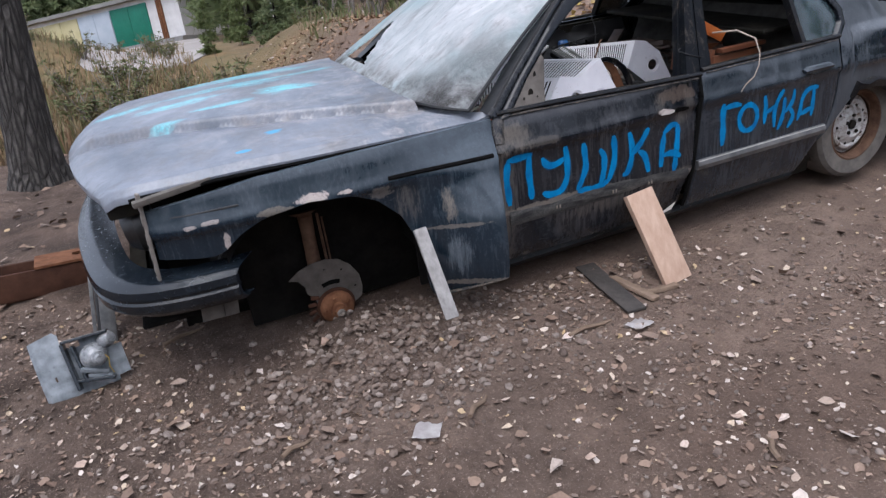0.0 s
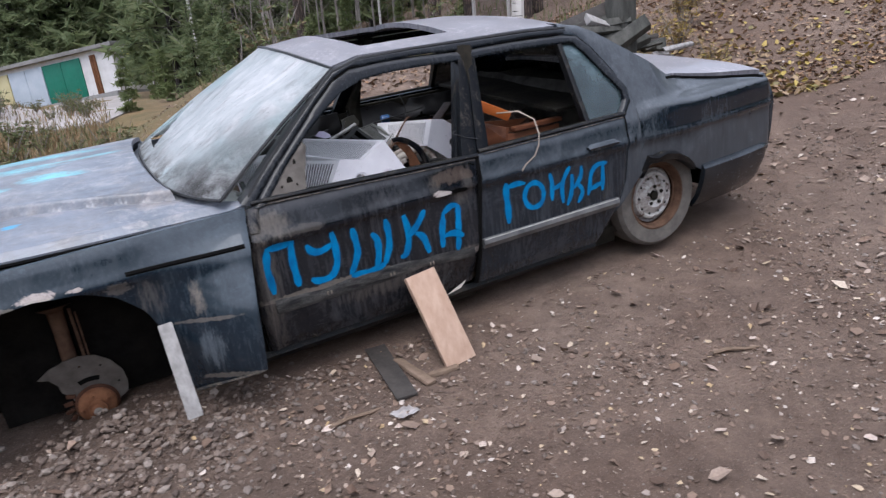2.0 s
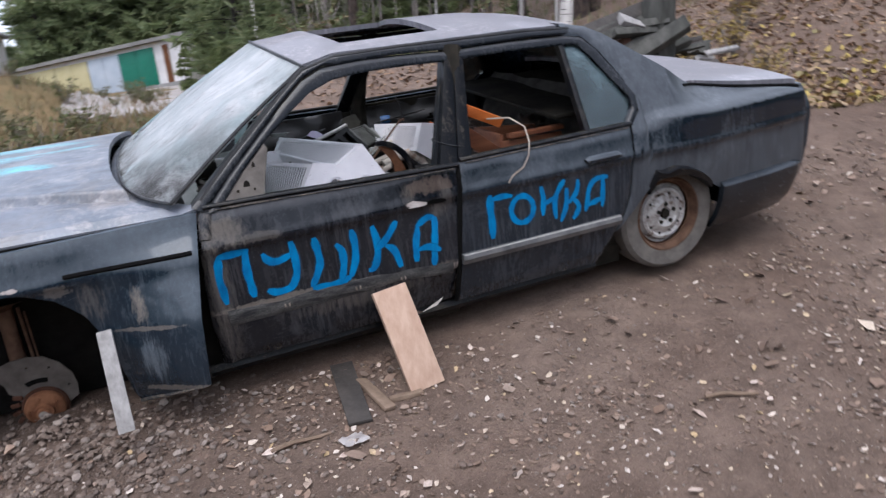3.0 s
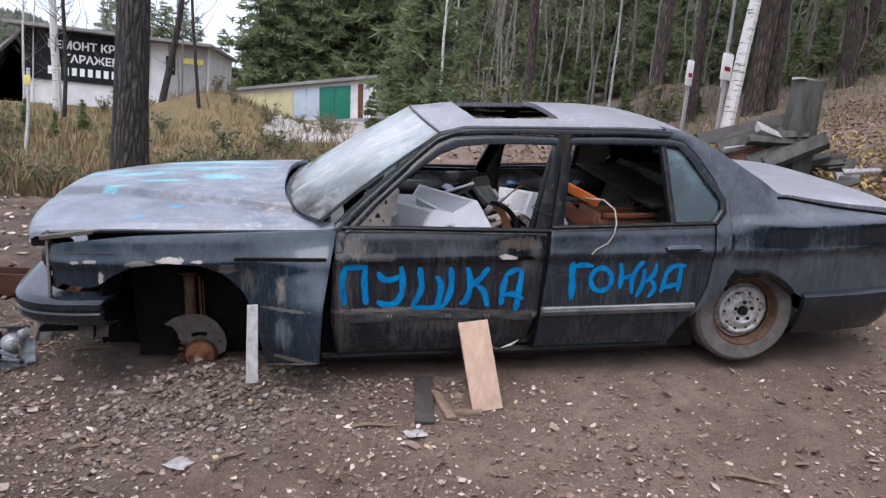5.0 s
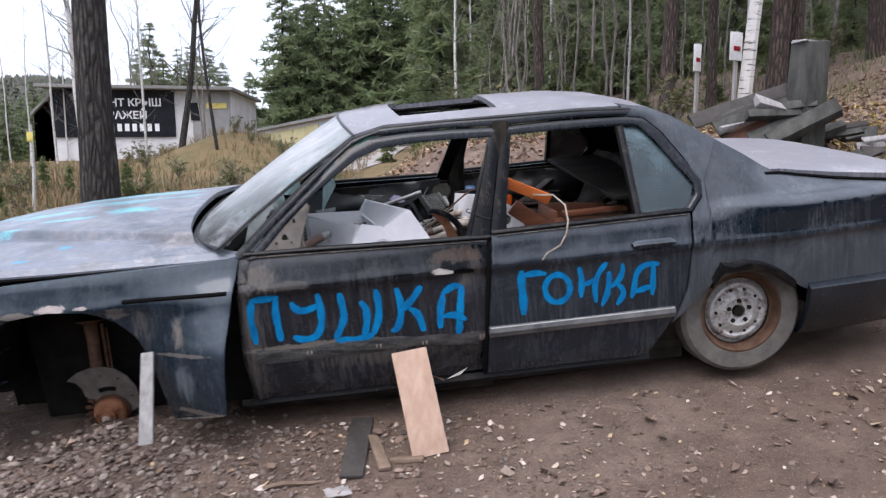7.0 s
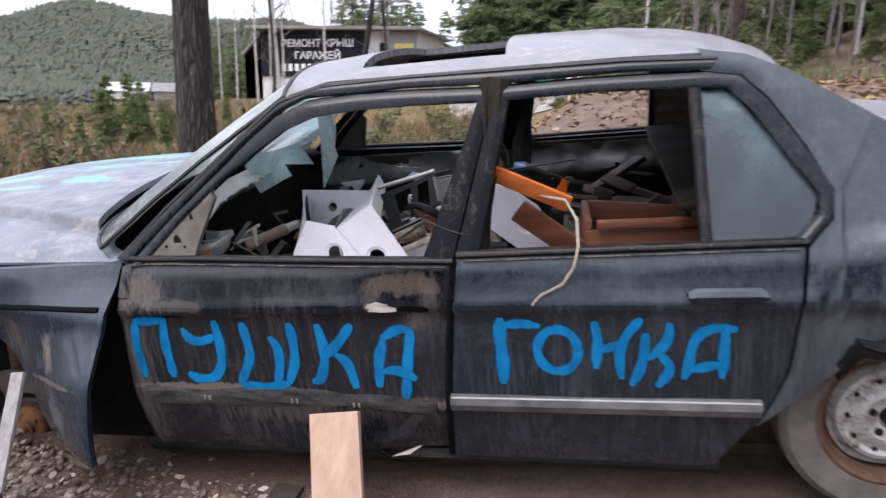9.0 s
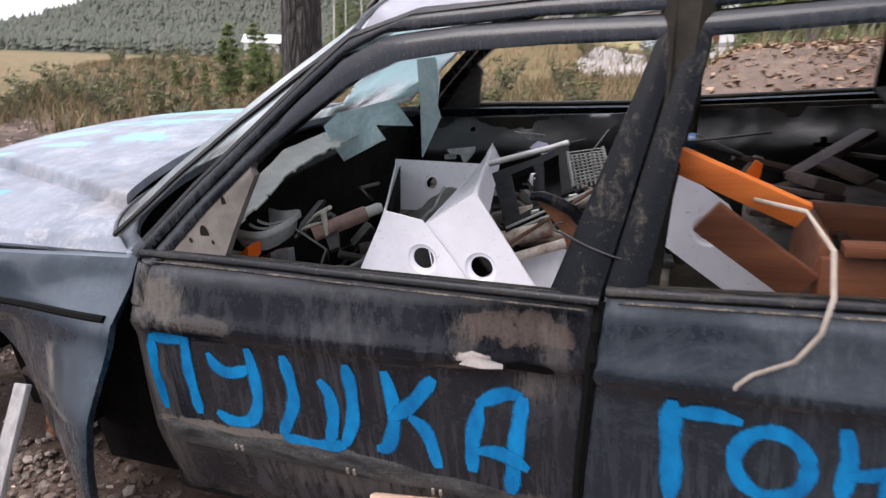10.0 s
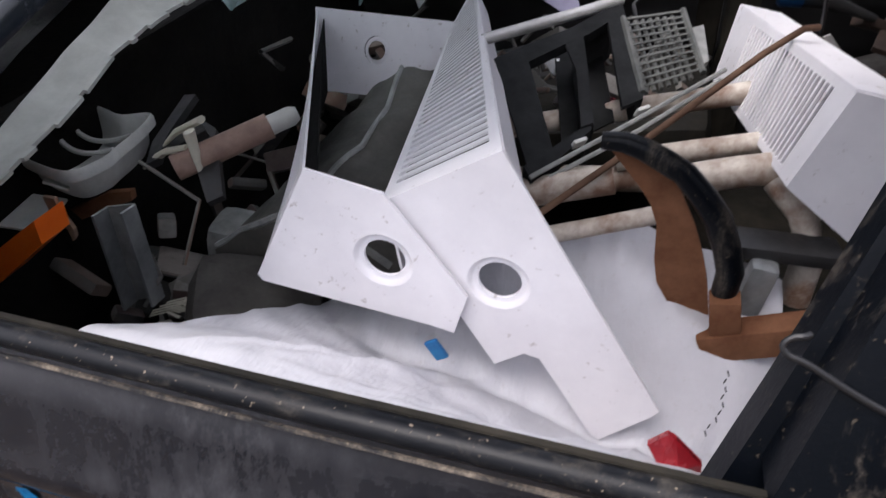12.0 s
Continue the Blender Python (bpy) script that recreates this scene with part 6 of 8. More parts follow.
for a, b, c in (((0.603, -0.31), (0.69, -0.378), (0.762, -0.342)), ((0.615, -0.355), (0.69, -0.412), (0.765, -0.392))):
    bm = bmesh.new()
    arc = []
    for t in np.linspace(0, 1, 12):
        x, y = ((1 - t) ** 2 * a[i] + 2 * t * (1 - t) * b[i] + t * t * c[i] for i in (0, 1))
        arc.append((x - 0.66, y, 0.052 - 0.010 * math.sin(math.pi * t)))
    tube(bm, arc, 0.0042, 8)
    part("rib", bm, TRAY_GREY, dash)
bm = bmesh.new()
slab(bm, [(-0.05, -0.03), (0.05, -0.045), (0.06, 0.03), (-0.03, 0.045)], 0.004, pose(0.63 - 0.66 + 0.02, -0.50, 0.49 - 0.5, 10, 8, 20))
part("tab", bm, GREY_PLASTIC, dash)
bm = bmesh.new()
polyplate(bm, [(x - 0.66, y, z - 0.5) for x, y, z in ((0.622, -0.462, 0.566), (0.596, -0.436, 0.566), (0.463, -0.116, 0.566), (0.573, -0.195, 0.566), (0.60, -0.262, 0.566), (0.59, -0.30, 0.566), (0.608, -0.372, 0.566), (0.635, -0.447, 0.566))], 0.005, (0, 0, -1))
part("skirt", bm, GREY_PLASTIC, dash)
bm = bmesh.new()
polyplate(bm, [(x - 0.66, -0.48 + 0.05 * (z < 0.53), z - 0.5) for x, z in ((0.676, 0.528), (0.7, 0.539), (0.748, 0.535), (0.71, 0.52))], 0.004, (0, 0, -1))
part("tab", bm, GREY_PLASTIC, dash)
low = junk("dark_wreckage", "tangle of dark dashboard wreckage and pedals", "wreckage", (0.85, -0.1, 0.1))
low["kind"] = "stuff"
bm = bmesh.new()
rnd = random.Random(7)
for i in range(95):
    p = Vector((rnd.uniform(-0.18, 0.14), rnd.uniform(-0.58, 0.6), rnd.uniform(0.02, 0.30)))
    box(bm, (rnd.uniform(0.02, 0.12), rnd.uniform(0.012, 0.08), rnd.uniform(0.008, 0.045)), Matrix.Translation(p) @ Euler([rnd.uniform(-0.8, 0.8) for _ in range(3)]).to_matrix().to_4x4(), 0.006)
for i in range(16):
    a = Vector((rnd.uniform(-0.2, 0.15), rnd.uniform(-0.6, 0.4), rnd.uniform(0.1, 0.34)))
    tube(bm, [a, a + Vector([rnd.uniform(-0.08, 0.08) for _ in range(3)]), a + Vector([rnd.uniform(-0.14, 0.14) for _ in range(3)])], rnd.uniform(0.003, 0.008), 5)
part("tangle", bm, MIXED, low)
side_heap = junk("side_wreckage", "broken trim and wires heaped along the far door", "wreckage", (1.1, 0.5, 0.3))
side_heap["kind"] = "stuff"
bm = bmesh.new()
for i in range(110):
    p = Vector((rnd.uniform(-0.35, 0.55), rnd.uniform(-0.22, 0.2), rnd.uniform(-0.1, 0.10)))
    box(bm, (rnd.uniform(0.03, 0.2), rnd.uniform(0.012, 0.06), rnd.uniform(0.006, 0.05)), Matrix.Translation(p) @ Euler([rnd.uniform(-0.9, 0.9) for _ in range(3)]).to_matrix().to_4x4(), 0.004)
for i in range(26):
    a = Vector((rnd.uniform(-0.35, 0.5), rnd.uniform(-0.2, 0.2), rnd.uniform(0.0, 0.14)))
    d = Vector((rnd.uniform(-0.2, 0.2), rnd.uniform(-0.1, 0.1), rnd.uniform(-0.08, 0.06)))
    tube(bm, [a, a + d * 0.5 + Vector((0, 0, 0.03)), a + d], rnd.uniform(0.003, 0.009), 6)
part("tangle", bm, MIXED, side_heap)
for i, (p, size, e, mt, nm, lb, ct) in enumerate((
        ((0.90, -0.34, 0.36), (0.08, 0.09, 0.09), (0, 12, 8), MID_PLASTIC, "plastic_tub", "small grey plastic tub in the footwell", "tub"),
        ((1.02, -0.50, 0.33), (0.20, 0.18, 0.16), (10, 20, 30), SEAT, "seat_cushion", "torn grey seat cushion", "cushion"),
        ((1.71, -0.40, 0.43), (0.035, 0.03, 0.10), (0, 10, 0), ZINC, "tube_foot", "pale plastic tube foot", "foot"),
        ((1.745, -0.36, 0.478), (0.13, 0.05, 0.02), (0, 8, 10), DARK_PLASTIC, "ribbed_strip", "black ribbed plastic strip", "strip"),
        ((1.345, -0.575, 0.42), (0.03, 0.006, 0.018), (0, 60, 0), BLUE, "blue_scrap", "scrap of blue plastic", "scrap"),
        ((1.42, 0.02, 0.56), (0.09, 0.05, 0.03), (10, 15, 30), WHITE, "white_scrap", "small white plastic offcut", "offcut"),
        ((1.48, -0.02, 0.50), (0.06, 0.05, 0.02), (0, 10, 30), RED, "red_scrap", "scrap of red plastic", "scrap"))):
    ob = junk(nm, lb, ct, p)
    bm = bmesh.new()
    box(bm, size, pose(0, 0, 0, *e), min(size) * 0.3)
    part("piece", bm, mt, ob)
def sheet(name, label, category, pts, thick, material, push, piece="sheet"):
    """A flat scrap through body points."""
    o = pts[0]
    ob = junk(name, label, category, o)
    bm = bmesh.new()
    polyplate(bm, [LOCAL(p, o) for p in pts], thick, push)
    part(piece, bm, material, ob, soft=False)
    return ob
sheet("plastic_offcut", "vivid orange plastic panel scrap by the door", "panel", [(0.689, -0.62, 0.482), (0.752, -0.62, 0.522), (0.84, -0.62, 0.576), (0.834, -0.62, 0.539), (0.711, -0.62, 0.454), (0.645, -0.62, 0.413)], 0.05, ORANGE, (-0.3, 1, 0.4))
sheet("rusty_strap", "flat rusty strap below the dashboard", "strap", [(0.652, -0.42, 0.445), (0.743, -0.42, 0.486), (0.795, -0.42, 0.495), (0.791, -0.42, 0.478), (0.667, -0.42, 0.426)], 0.012, RUST, (0, 1, 0))
sheet("rag", "torn tan rag hanging below the dashboard", "rag", [(0.739, -0.52, 0.54), (0.766, -0.525, 0.543), (0.763, -0.52, 0.512), (0.774, -0.515, 0.489), (0.766, -0.52, 0.472), (0.753, -0.52, 0.46), (0.756, -0.52, 0.484), (0.733, -0.515, 0.493)], 0.006, RAG, (0, 1, 0))
CH = [Vector(p) for p in ((0.825, -0.5, 0.52), (0.879, -0.5, 0.531), (0.863, -0.5, 0.358), (0.803, -0.5, 0.34))]
channel = junk("channel_iron", "dull folded sheet-metal channel", "channel", tuple(CH[3]))
for nm, quad, th, push in (("web", (CH[0], CH[1], CH[2], CH[3]), 0.003, (0, 1, 0)), ("flange", (CH[0], CH[0] + Vector((0.002, -0.03, 0.004)), CH[3] + Vector((0.002, -0.03, 0.004)), CH[3]), 0.004, (1, 0, 0)), ("flange", (CH[1], CH[1] + Vector((0.002, -0.03, 0.004)), CH[2] + Vector((0.002, -0.03, 0.004)), CH[2]), 0.004, (1, 0, 0))):
    bm = bmesh.new()
    polyplate(bm, [v - CH[3] for v in quad], th, push)
    part(nm, bm, MID_PLASTIC if nm == "web" else ZINC, channel, soft=False)
paper = junk("paper_strips", "crumpled pale paper strips in the footwell", "paper", (0.88, -0.50, 0.33))
paper["kind"] = "stuff"
bm = bmesh.new()
for k in range(9):
    a = Vector((-0.05 + 0.006 * k, -0.01 * (k % 3), -0.008 + 0.004 * k))
    tube(bm, [a, a + Vector((0.035, 0.004, 0.012)), a + Vector((0.06, 0.0, 0.009 + 0.004 * (k % 2)))], 0.0028, 4, flat=0.4)
part("strips", bm, IVORY, paper, soft=False)
LENS = [(1.598, 0.454), (1.615, 0.474), (1.623, 0.469), (1.65, 0.439), (1.651, 0.427), (1.609, 0.429)]
lens = junk("lamp_lens", "broken red tail lamp lens", "lens", (1.622, -0.69, 0.45))
bm = bmesh.new()
ridge = [bm.verts.new((1.612 - 1.622, -0.014, 0.446 - 0.45)), bm.verts.new((1.628 - 1.622, -0.012, 0.447 - 0.45))]
rim = [bm.verts.new((x - 1.622, 0.004, z - 0.45)) for x, z in LENS]
low_rim = [bm.verts.new((x - 1.622, 0.012, z - 0.452)) for x, z in LENS]
for f in ((rim[0], rim[1], ridge[0]), (rim[1], rim[2], ridge[1], ridge[0]), (rim[2], rim[3], ridge[1]), (rim[3], rim[4], ridge[1]), (rim[4], rim[5], ridge[0], ridge[1]), (rim[5], rim[0], ridge[0])):
    bm.faces.new(f)
for i in range(6):
    bm.faces.new((rim[i], low_rim[i], low_rim[(i + 1) % 6], rim[(i + 1) % 6]))
bm.faces.new(low_rim[::-1])
bmesh.ops.recalc_face_normals(bm, faces=bm.faces)
part("shell", bm, RED, lens, soft=False)
bag = junk("cloth_bag", "dark green-grey cloth bag in the footwell", "bag", (1.06, -0.2, 0.30))
def bag_at(u, v):
    return (-0.14 + 0.30 * u + 0.03 * v, -0.22 + 0.42 * v, 0.10 + 0.14 * v * u + 0.07 * math.sin(math.pi * u) + 0.02 * noise.noise((u * 5, v * 5, 8)))
vs, fs = shell(bag_at, lambda u, v: (lambda p: (p[0], p[1], p[2] - 0.10))(bag_at(u, v)), 20, 20)
make("fabric", vs, fs, simple("grey_green_canvas", (0.035, 0.034, 0.030), (0.115, 0.108, 0.092), 8, 0.7, grain=150), bag, angle=70)
bm = bmesh.new()
tube(bm, [Vector(bag_at(u, 0.02)) + Vector((0, 0, 0.004)) for u in np.linspace(0.0, 1.0, 12)], 0.006, 6)
tube(bm, [Vector(bag_at(0.5 + 0.1 * math.sin(3 * v), v)) + Vector((0, 0, 0.003)) for v in np.linspace(0.0, 1.0, 12)], 0.005, 6)
part("seam", bm, MID_PLASTIC, bag)

# rear bench and drawers
bench = junk("rear_seat", "stripped dark rear seat with torn cover", "seat", (2.45, 0.0, 0.05))
def bench_at(u, v):
    y = -0.66 + 1.32 * u
    prof = ((-0.50, 0.28), (-0.35, 0.33), (-0.05, 0.30), (0.06, 0.36), (0.15, 0.58), (0.20, 0.66))
    t = v * (len(prof) - 1)
    k = min(int(t), len(prof) - 2)
    x, z = (prof[k][i] + (prof[k + 1][i] - prof[k][i]) * (t - k) for i in (0, 1))
    return (x + 0.02 * noise.noise((u * 6, v * 5, 2)), y, z - 0.0 + 0.03 * noise.noise((u * 5, v * 4, 6)))
vs, fs = shell(bench_at, lambda u, v: (lambda p: (p[0] + 0.03, p[1], p[2] - 0.10))(bench_at(u, v)), 30, 24)
make("cushion", vs, fs, SEAT, bench, angle=70)
seat2 = junk("front_seat", "dark front passenger seat shell", "seat", (1.45, 0.42, 0.05))
bm = bmesh.new()
box(bm, (0.48, 0.46, 0.16), pose(0, 0, 0.22, 0, -6, 0), 0.04)
part("cushion", bm, INSIDE, seat2)
drawer = junk("drawer", "broken brown wooden drawer on the rear seat", "drawer", (2.12, -0.42, 0.42))
for nm, size, p, e in (("side", (0.33, 0.018, 0.085), (0.12, -0.12, 0.10), (0, 3, 4)), ("side", (0.33, 0.018, 0.07), (0.12, 0.14, 0.12), (0, 8, 4)), ("front", (0.02, 0.26, 0.12), (-0.05, 0.0, 0.12), (0, 8, 4)), ("bottom", (0.32, 0.24, 0.008), (0.12, 0.01, 0.06), (0, 4, 4)), ("top_rail", (0.30, 0.04, 0.02), (0.14, -0.13, 0.165), (0, 2, 4))):
    bm = bmesh.new()
    box(bm, size, Matrix.Translation(p) @ pose(0, 0, 0, *e), 0.003)
    part(nm, bm, BROWN_WOOD, drawer)
plank2 = junk("orange_board", "glossy orange wooden board", "board", (1.95, -0.655, 0.72))
bm = bmesh.new()
box(bm, (0.23, 0.018, 0.045), pose(-0.01, 0.0, 0.012, 12, 28, 6), 0.003)
part("plank", bm, simple("orange_varnish", (0.42, 0.10, 0.018), (0.60, 0.17, 0.035), 9, 0.45, stretch=(0.3, 4, 4)), plank2)
dark = junk("brown_board", "dark brown broken board end", "board", (1.97, -0.56, 0.58))
bm = bmesh.new()
box(bm, (0.22, 0.02, 0.07), pose(0, 0, 0, 8, 40, 4), 0.003)
part("plank", bm, BROWN_WOOD, dark)
clutter = junk("rear_clutter", "heap of dark broken boards and wires", "clutter", (2.25, -0.1, 0.42))
clutter["kind"] = "stuff"
bm = bmesh.new()
for i in range(26):
    p = Vector((rnd.uniform(-0.3, 0.25), rnd.uniform(-0.25, 0.55), rnd.uniform(0.0, 0.16)))
    box(bm, (rnd.uniform(0.1, 0.34), rnd.uniform(0.02, 0.07), rnd.uniform(0.01, 0.03)), Matrix.Translation(p) @ Euler((rnd.uniform(-0.4, 0.4), rnd.uniform(-0.4, 0.4), rnd.uniform(-1.5, 1.5))).to_matrix().to_4x4(), 0.003)
part("boards", bm, simple("dark_old_boards", (0.02, 0.012, 0.009), (0.075, 0.045, 0.032), 9, 0.7, per_object=False), clutter)

# scraps that lie against the far door and between the covers
LAVENDER = simple("faded_lavender_plastic", (0.30, 0.27, 0.40), (0.46, 0.43, 0.56), 18, 0.5)
OLIVE = simple("dusty_olive_panel", (0.016, 0.0155, 0.012), (0.055, 0.052, 0.04), 9, 0.6)
sheet("plastic_scrap", "faded lavender plastic scrap behind the vent frame", "scrap", [(1.324, 0.2, 0.623), (1.35, 0.21, 0.641), (1.38, 0.21, 0.632), (1.403, 0.2, 0.614), (1.409, 0.19, 0.599), (1.369, 0.19, 0.599)], 0.008, LAVENDER, (0, 1, 0))
sheet("trim_panel", "dusty olive trim panel against the far door", "panel", [(1.584, 0.5, 0.617), (1.63, 0.51, 0.628), (1.673, 0.5, 0.633), (1.694, 0.5, 0.584), (1.665, 0.49, 0.537), (1.581, 0.49, 0.545)], 0.02, OLIVE, (0, 1, 0))
sheet("orange_scrap", "splintered orange board end", "scrap", [(1.945, 0.1, 0.538), (1.961, 0.1, 0.563), (1.979, 0.1, 0.59), (1.996, 0.1, 0.576), (1.987, 0.1, 0.529)], 0.012, ORANGE, (0, 1, 0))
sheet("metal_strip", "thin bright metal strip beside a heater cover", "strip", [(1.807, 0.05, 0.607), (1.817, 0.05, 0.612), (1.872, 0.05, 0.544), (1.867, 0.05, 0.54)], 0.004, STEEL, (0, 1, 0))
sheet("trim_strip", "torn grey trim strip on the far door", "strip", [(1.139, 0.62, 0.598), (1.18, 0.60, 0.592), (1.229, 0.60, 0.596), (1.311, 0.62, 0.591), (1.26, 0.60, 0.570), (1.215, 0.60, 0.563)], 0.006, MID_PLASTIC, (0, 1, 0))
sheet("door_clip", "pale grey clip on the far door lining", "clip", [(0.845, 0.6, 0.516), (0.896, 0.6, 0.519), (0.891, 0.6, 0.499), (0.844, 0.6, 0.499)], 0.012, MID_PLASTIC, (0, 1, 0))
sheet("trim_strip", "scuffed grey arm-rest strip on the far door", "strip", [(0.847, 0.62, 0.536), (0.972, 0.62, 0.543), (0.971, 0.61, 0.525), (0.93, 0.60, 0.47), (0.91, 0.60, 0.52), (0.863, 0.61, 0.52)], 0.01, MID_PLASTIC, (0, 1, 0))
funnel = junk("funnel", "dark grey funnel with a blue rim", "funnel", (1.79, 0.33, 0.60))
bm = bmesh.new()
tube(bm, [(0.0, 0, -0.002), (0.02, 0, -0.003), (0.05, 0, -0.012), (0.155, 0, -0.05)], [0.026, 0.025, 0.018, 0.006], 16)
part("cone", bm, DARK_PLASTIC, funnel)
bm = bmesh.new()
tube(bm, [(-0.024, 0, 0.0), (-0.018, -0.001, 0.0), (0.022, -0.001, -0.003)], [0.022, 0.0275, 0.0265], 16)
part("rim", bm, simple("dark_blue_plastic", (0.006, 0.03, 0.11), (0.012, 0.075, 0.20), 20, 0.4), funnel, "blue plastic rim")
for pts, r in (([(1.767, 0.0, 0.773), (1.788, 0.0, 0.724), (1.789, 0.0, 0.681), (1.80, 0.03, 0.60)], 0.005), ([(1.70, 0.30, 0.60), (1.854, 0.3, 0.609), (2.02, 0.3, 0.624)], 0.006), ([(1.55, 0.35, 0.64), (1.50, 0.30, 0.58), (1.53, 0.2, 0.52)], 0.006), ([(1.20, 0.45, 0.55), (1.32, 0.42, 0.57), (1.46, 0.40, 0.60)], 0.007)):
    bar("cable", "loose grey cable among the wreckage", "cable", pts, r * 0.7, DARK_PLASTIC, 8, "loose cables")

# hanging pieces of windscreen
for nm, pts in (("glass_shard", [(0.7, 0.0, 0.757), (0.744, 0.03, 0.794), (0.79, 0.12, 0.795), (0.833, 0.25, 0.797), (0.82, 0.4, 0.676), (0.731, 0.28, 0.706), (0.723, 0.35, 0.638), (0.729, 0.1, 0.655), (0.691, 0.1, 0.617), (0.689, 0.07, 0.66)]),
                ("glass_shard", [(0.825, 0.25, 0.793), (0.872, 0.36, 0.832), (0.896, 0.42, 0.852), (0.886, 0.42, 0.822), (0.858, 0.36, 0.795), (0.835, 0.29, 0.787)]),
                ("glass_shard", [(1.00, 0.13, 0.93), (1.055, 0.15, 0.93), (1.06, 0.15, 0.86), (1.035, 0.165, 0.78), (1.04, 0.17, 0.74), (0.985, 0.18, 0.66), (0.946, 0.189, 0.605), (0.965, 0.17, 0.70), (0.985, 0.15, 0.80)])):
    o = pts[0]
    ob = junk(nm, "crazed pale green windscreen flap hanging inside", "glass", o, "hanging glass")
    bm = bmesh.new()
    # the flap is warped, so each triangle keeps its own tilt
    top = [bm.verts.new(LOCAL(p, o)) for p in pts]
    low = [bm.verts.new(v.co + Vector((0.002, 0.004, -0.002))) for v in top]
    bmesh.ops.triangulate(bm, faces=[bm.faces.new(top), bm.faces.new(low[::-1])])
    for k in range(len(top)):
        bm.faces.new((top[k], low[k], low[k - 1], top[k - 1]))
    part("sheet", bm, GLASS_SHARD, ob)


# ---- things on the ground round the car ----
PLANK = simple("pale_sawn_wood", (0.36, 0.235, 0.17), (0.50, 0.36, 0.275), 4, 0.8, grain=40, stretch=(6, 6, 0.5), bump=0.25)
GREY_WOOD = simple("weathered_grey_wood", (0.20, 0.19, 0.185), (0.36, 0.345, 0.335), 6, 0.9, grain=40, stretch=(6, 6, 0.4), bump=0.4)
DARK_BOARD = simple("wet_dark_board", (0.020, 0.017, 0.015), (0.055, 0.046, 0.04), 9, 0.7)
TWIG = simple("old_stick", (0.12, 0.085, 0.06), (0.24, 0.175, 0.13), 12, 0.9)
PAPER = simple("white_paper", (0.42, 0.375, 0.36), (0.70, 0.67, 0.66), 12, 0.8)
YELLOW_WIRE = simple("yellow_wire", (0.35, 0.24, 0.05), (0.5, 0.36, 0.1), 20, 0.6)
LAMP_GREY = simple("pale_lamp_shell", (0.09, 0.105, 0.12), (0.27, 0.295, 0.32), 14, 0.35)
REFLECTOR = simple("milky_reflector_plastic", (0.11, 0.118, 0.128), (0.36, 0.37, 0.385), 30, 0.3)


def lying(name, label, category, x, y, turn=0.0, lift=0.0, group=""):
    return thing(name, pose(x, y, land_fine(x, y) + lift, 0, 0, turn), label, category, group)


# the plank that leans against the sill
a, b = Vector((1.418, -0.312, -0.104)), Vector((1.338, -0.135, 0.276))
prop = thing("plank", Matrix.Translation(a), "pale sawn plank leaning against the front door", "plank")
bm = bmesh.new()
d = b - a
m = basis((a + b) / 2 - a, d, Vector((-0.139, -0.016, -0.029)))
box(bm, (d.length, 0.146, 0.026), m, 0.003, 0.002)
part("board", bm, PLANK, prop)

# grey strip torn loose, hanging off the wing's rear edge
foot, top = CAR.inverted() @ Vector((0.337, -0.35, -0.005)), Vector((0.327, -0.935, 0.302))
bm = bmesh.new()
box(bm, ((top - foot).length, 0.050, 0.016), basis((top + foot) / 2, top - foot, (1, 0, 0)), 0.004, 0.003)
part("hanging_strip", bm, GREY_WOOD, near_wing, "weathered grey strip hanging loose")

for label, (x0, y0), (x1, y1), w, mt in (("dark wet board scrap lying on leaves", (1.135, -0.02), (1.11, -0.43), 0.092, DARK_BOARD), ("thin brown board scrap lying on leaves", (1.18, -0.16), (1.236, -0.39), 0.045, TWIG), ("thin brown board scrap lying on leaves", (1.255, -0.32), (1.388, -0.336), 0.03, TWIG)):
    L = math.hypot(x1 - x0, y1 - y0)
    ob = lying("board_scrap", label, "board", (x0 + x1) / 2, (y0 + y1) / 2, math.degrees(math.atan2(y1 - y0, x1 - x0)), 0.012)
    bm = bmesh.new()
    box(bm, (L, w, 0.016), pose(0, 0, 0, 5 * math.sin(x0 * 30), math.degrees(math.atan2(land_fine(x0, y0) - land_fine(x1, y1), L)), 0), 0.004, 0.003)
    part("board", bm, mt, ob)
for x, y, s, turn in ((1.065, -0.50, 0.075, 20), (0.11, -0.62, 0.09, 60)):
    ob = lying("paper_scrap", "crumpled white paper scrap on the dirt", "paper", x, y, turn, 0.012, "paper scraps")
    bm = bmesh.new()
    n = 5
    g = [[bm.verts.new(((i / n - 0.5) * s * 1.2, (j / n - 0.5) * s, 0.012 * noise.noise((i * 0.9 + x * 7, j * 0.9, y)) + (0.02 * noise.noise((i * 1.7, j * 1.5, x)) if s > 0.09 else 0))) for i in range(n + 1)] for j in range(n + 1)]
    for j in range(n):
        for i in range(n):
            bm.faces.new((g[j][i], g[j][i + 1], g[j + 1][i + 1], g[j + 1][i]))
    r = bmesh.ops.solidify(bm, geom=bm.faces[:], thickness=0.0015)
    part("sheet", bm, PAPER, ob)

# torn-off head lamp unit, tilted on the ground
lamp_m = basis((-1.085, 0.165, -0.235), (0.29, 0.01, 0.045), (0.055, 0.085, 0.25))
lamp = thing("headlamp_unit", lamp_m, "torn-off grey headlamp panel lying on the ground", "headlamp")
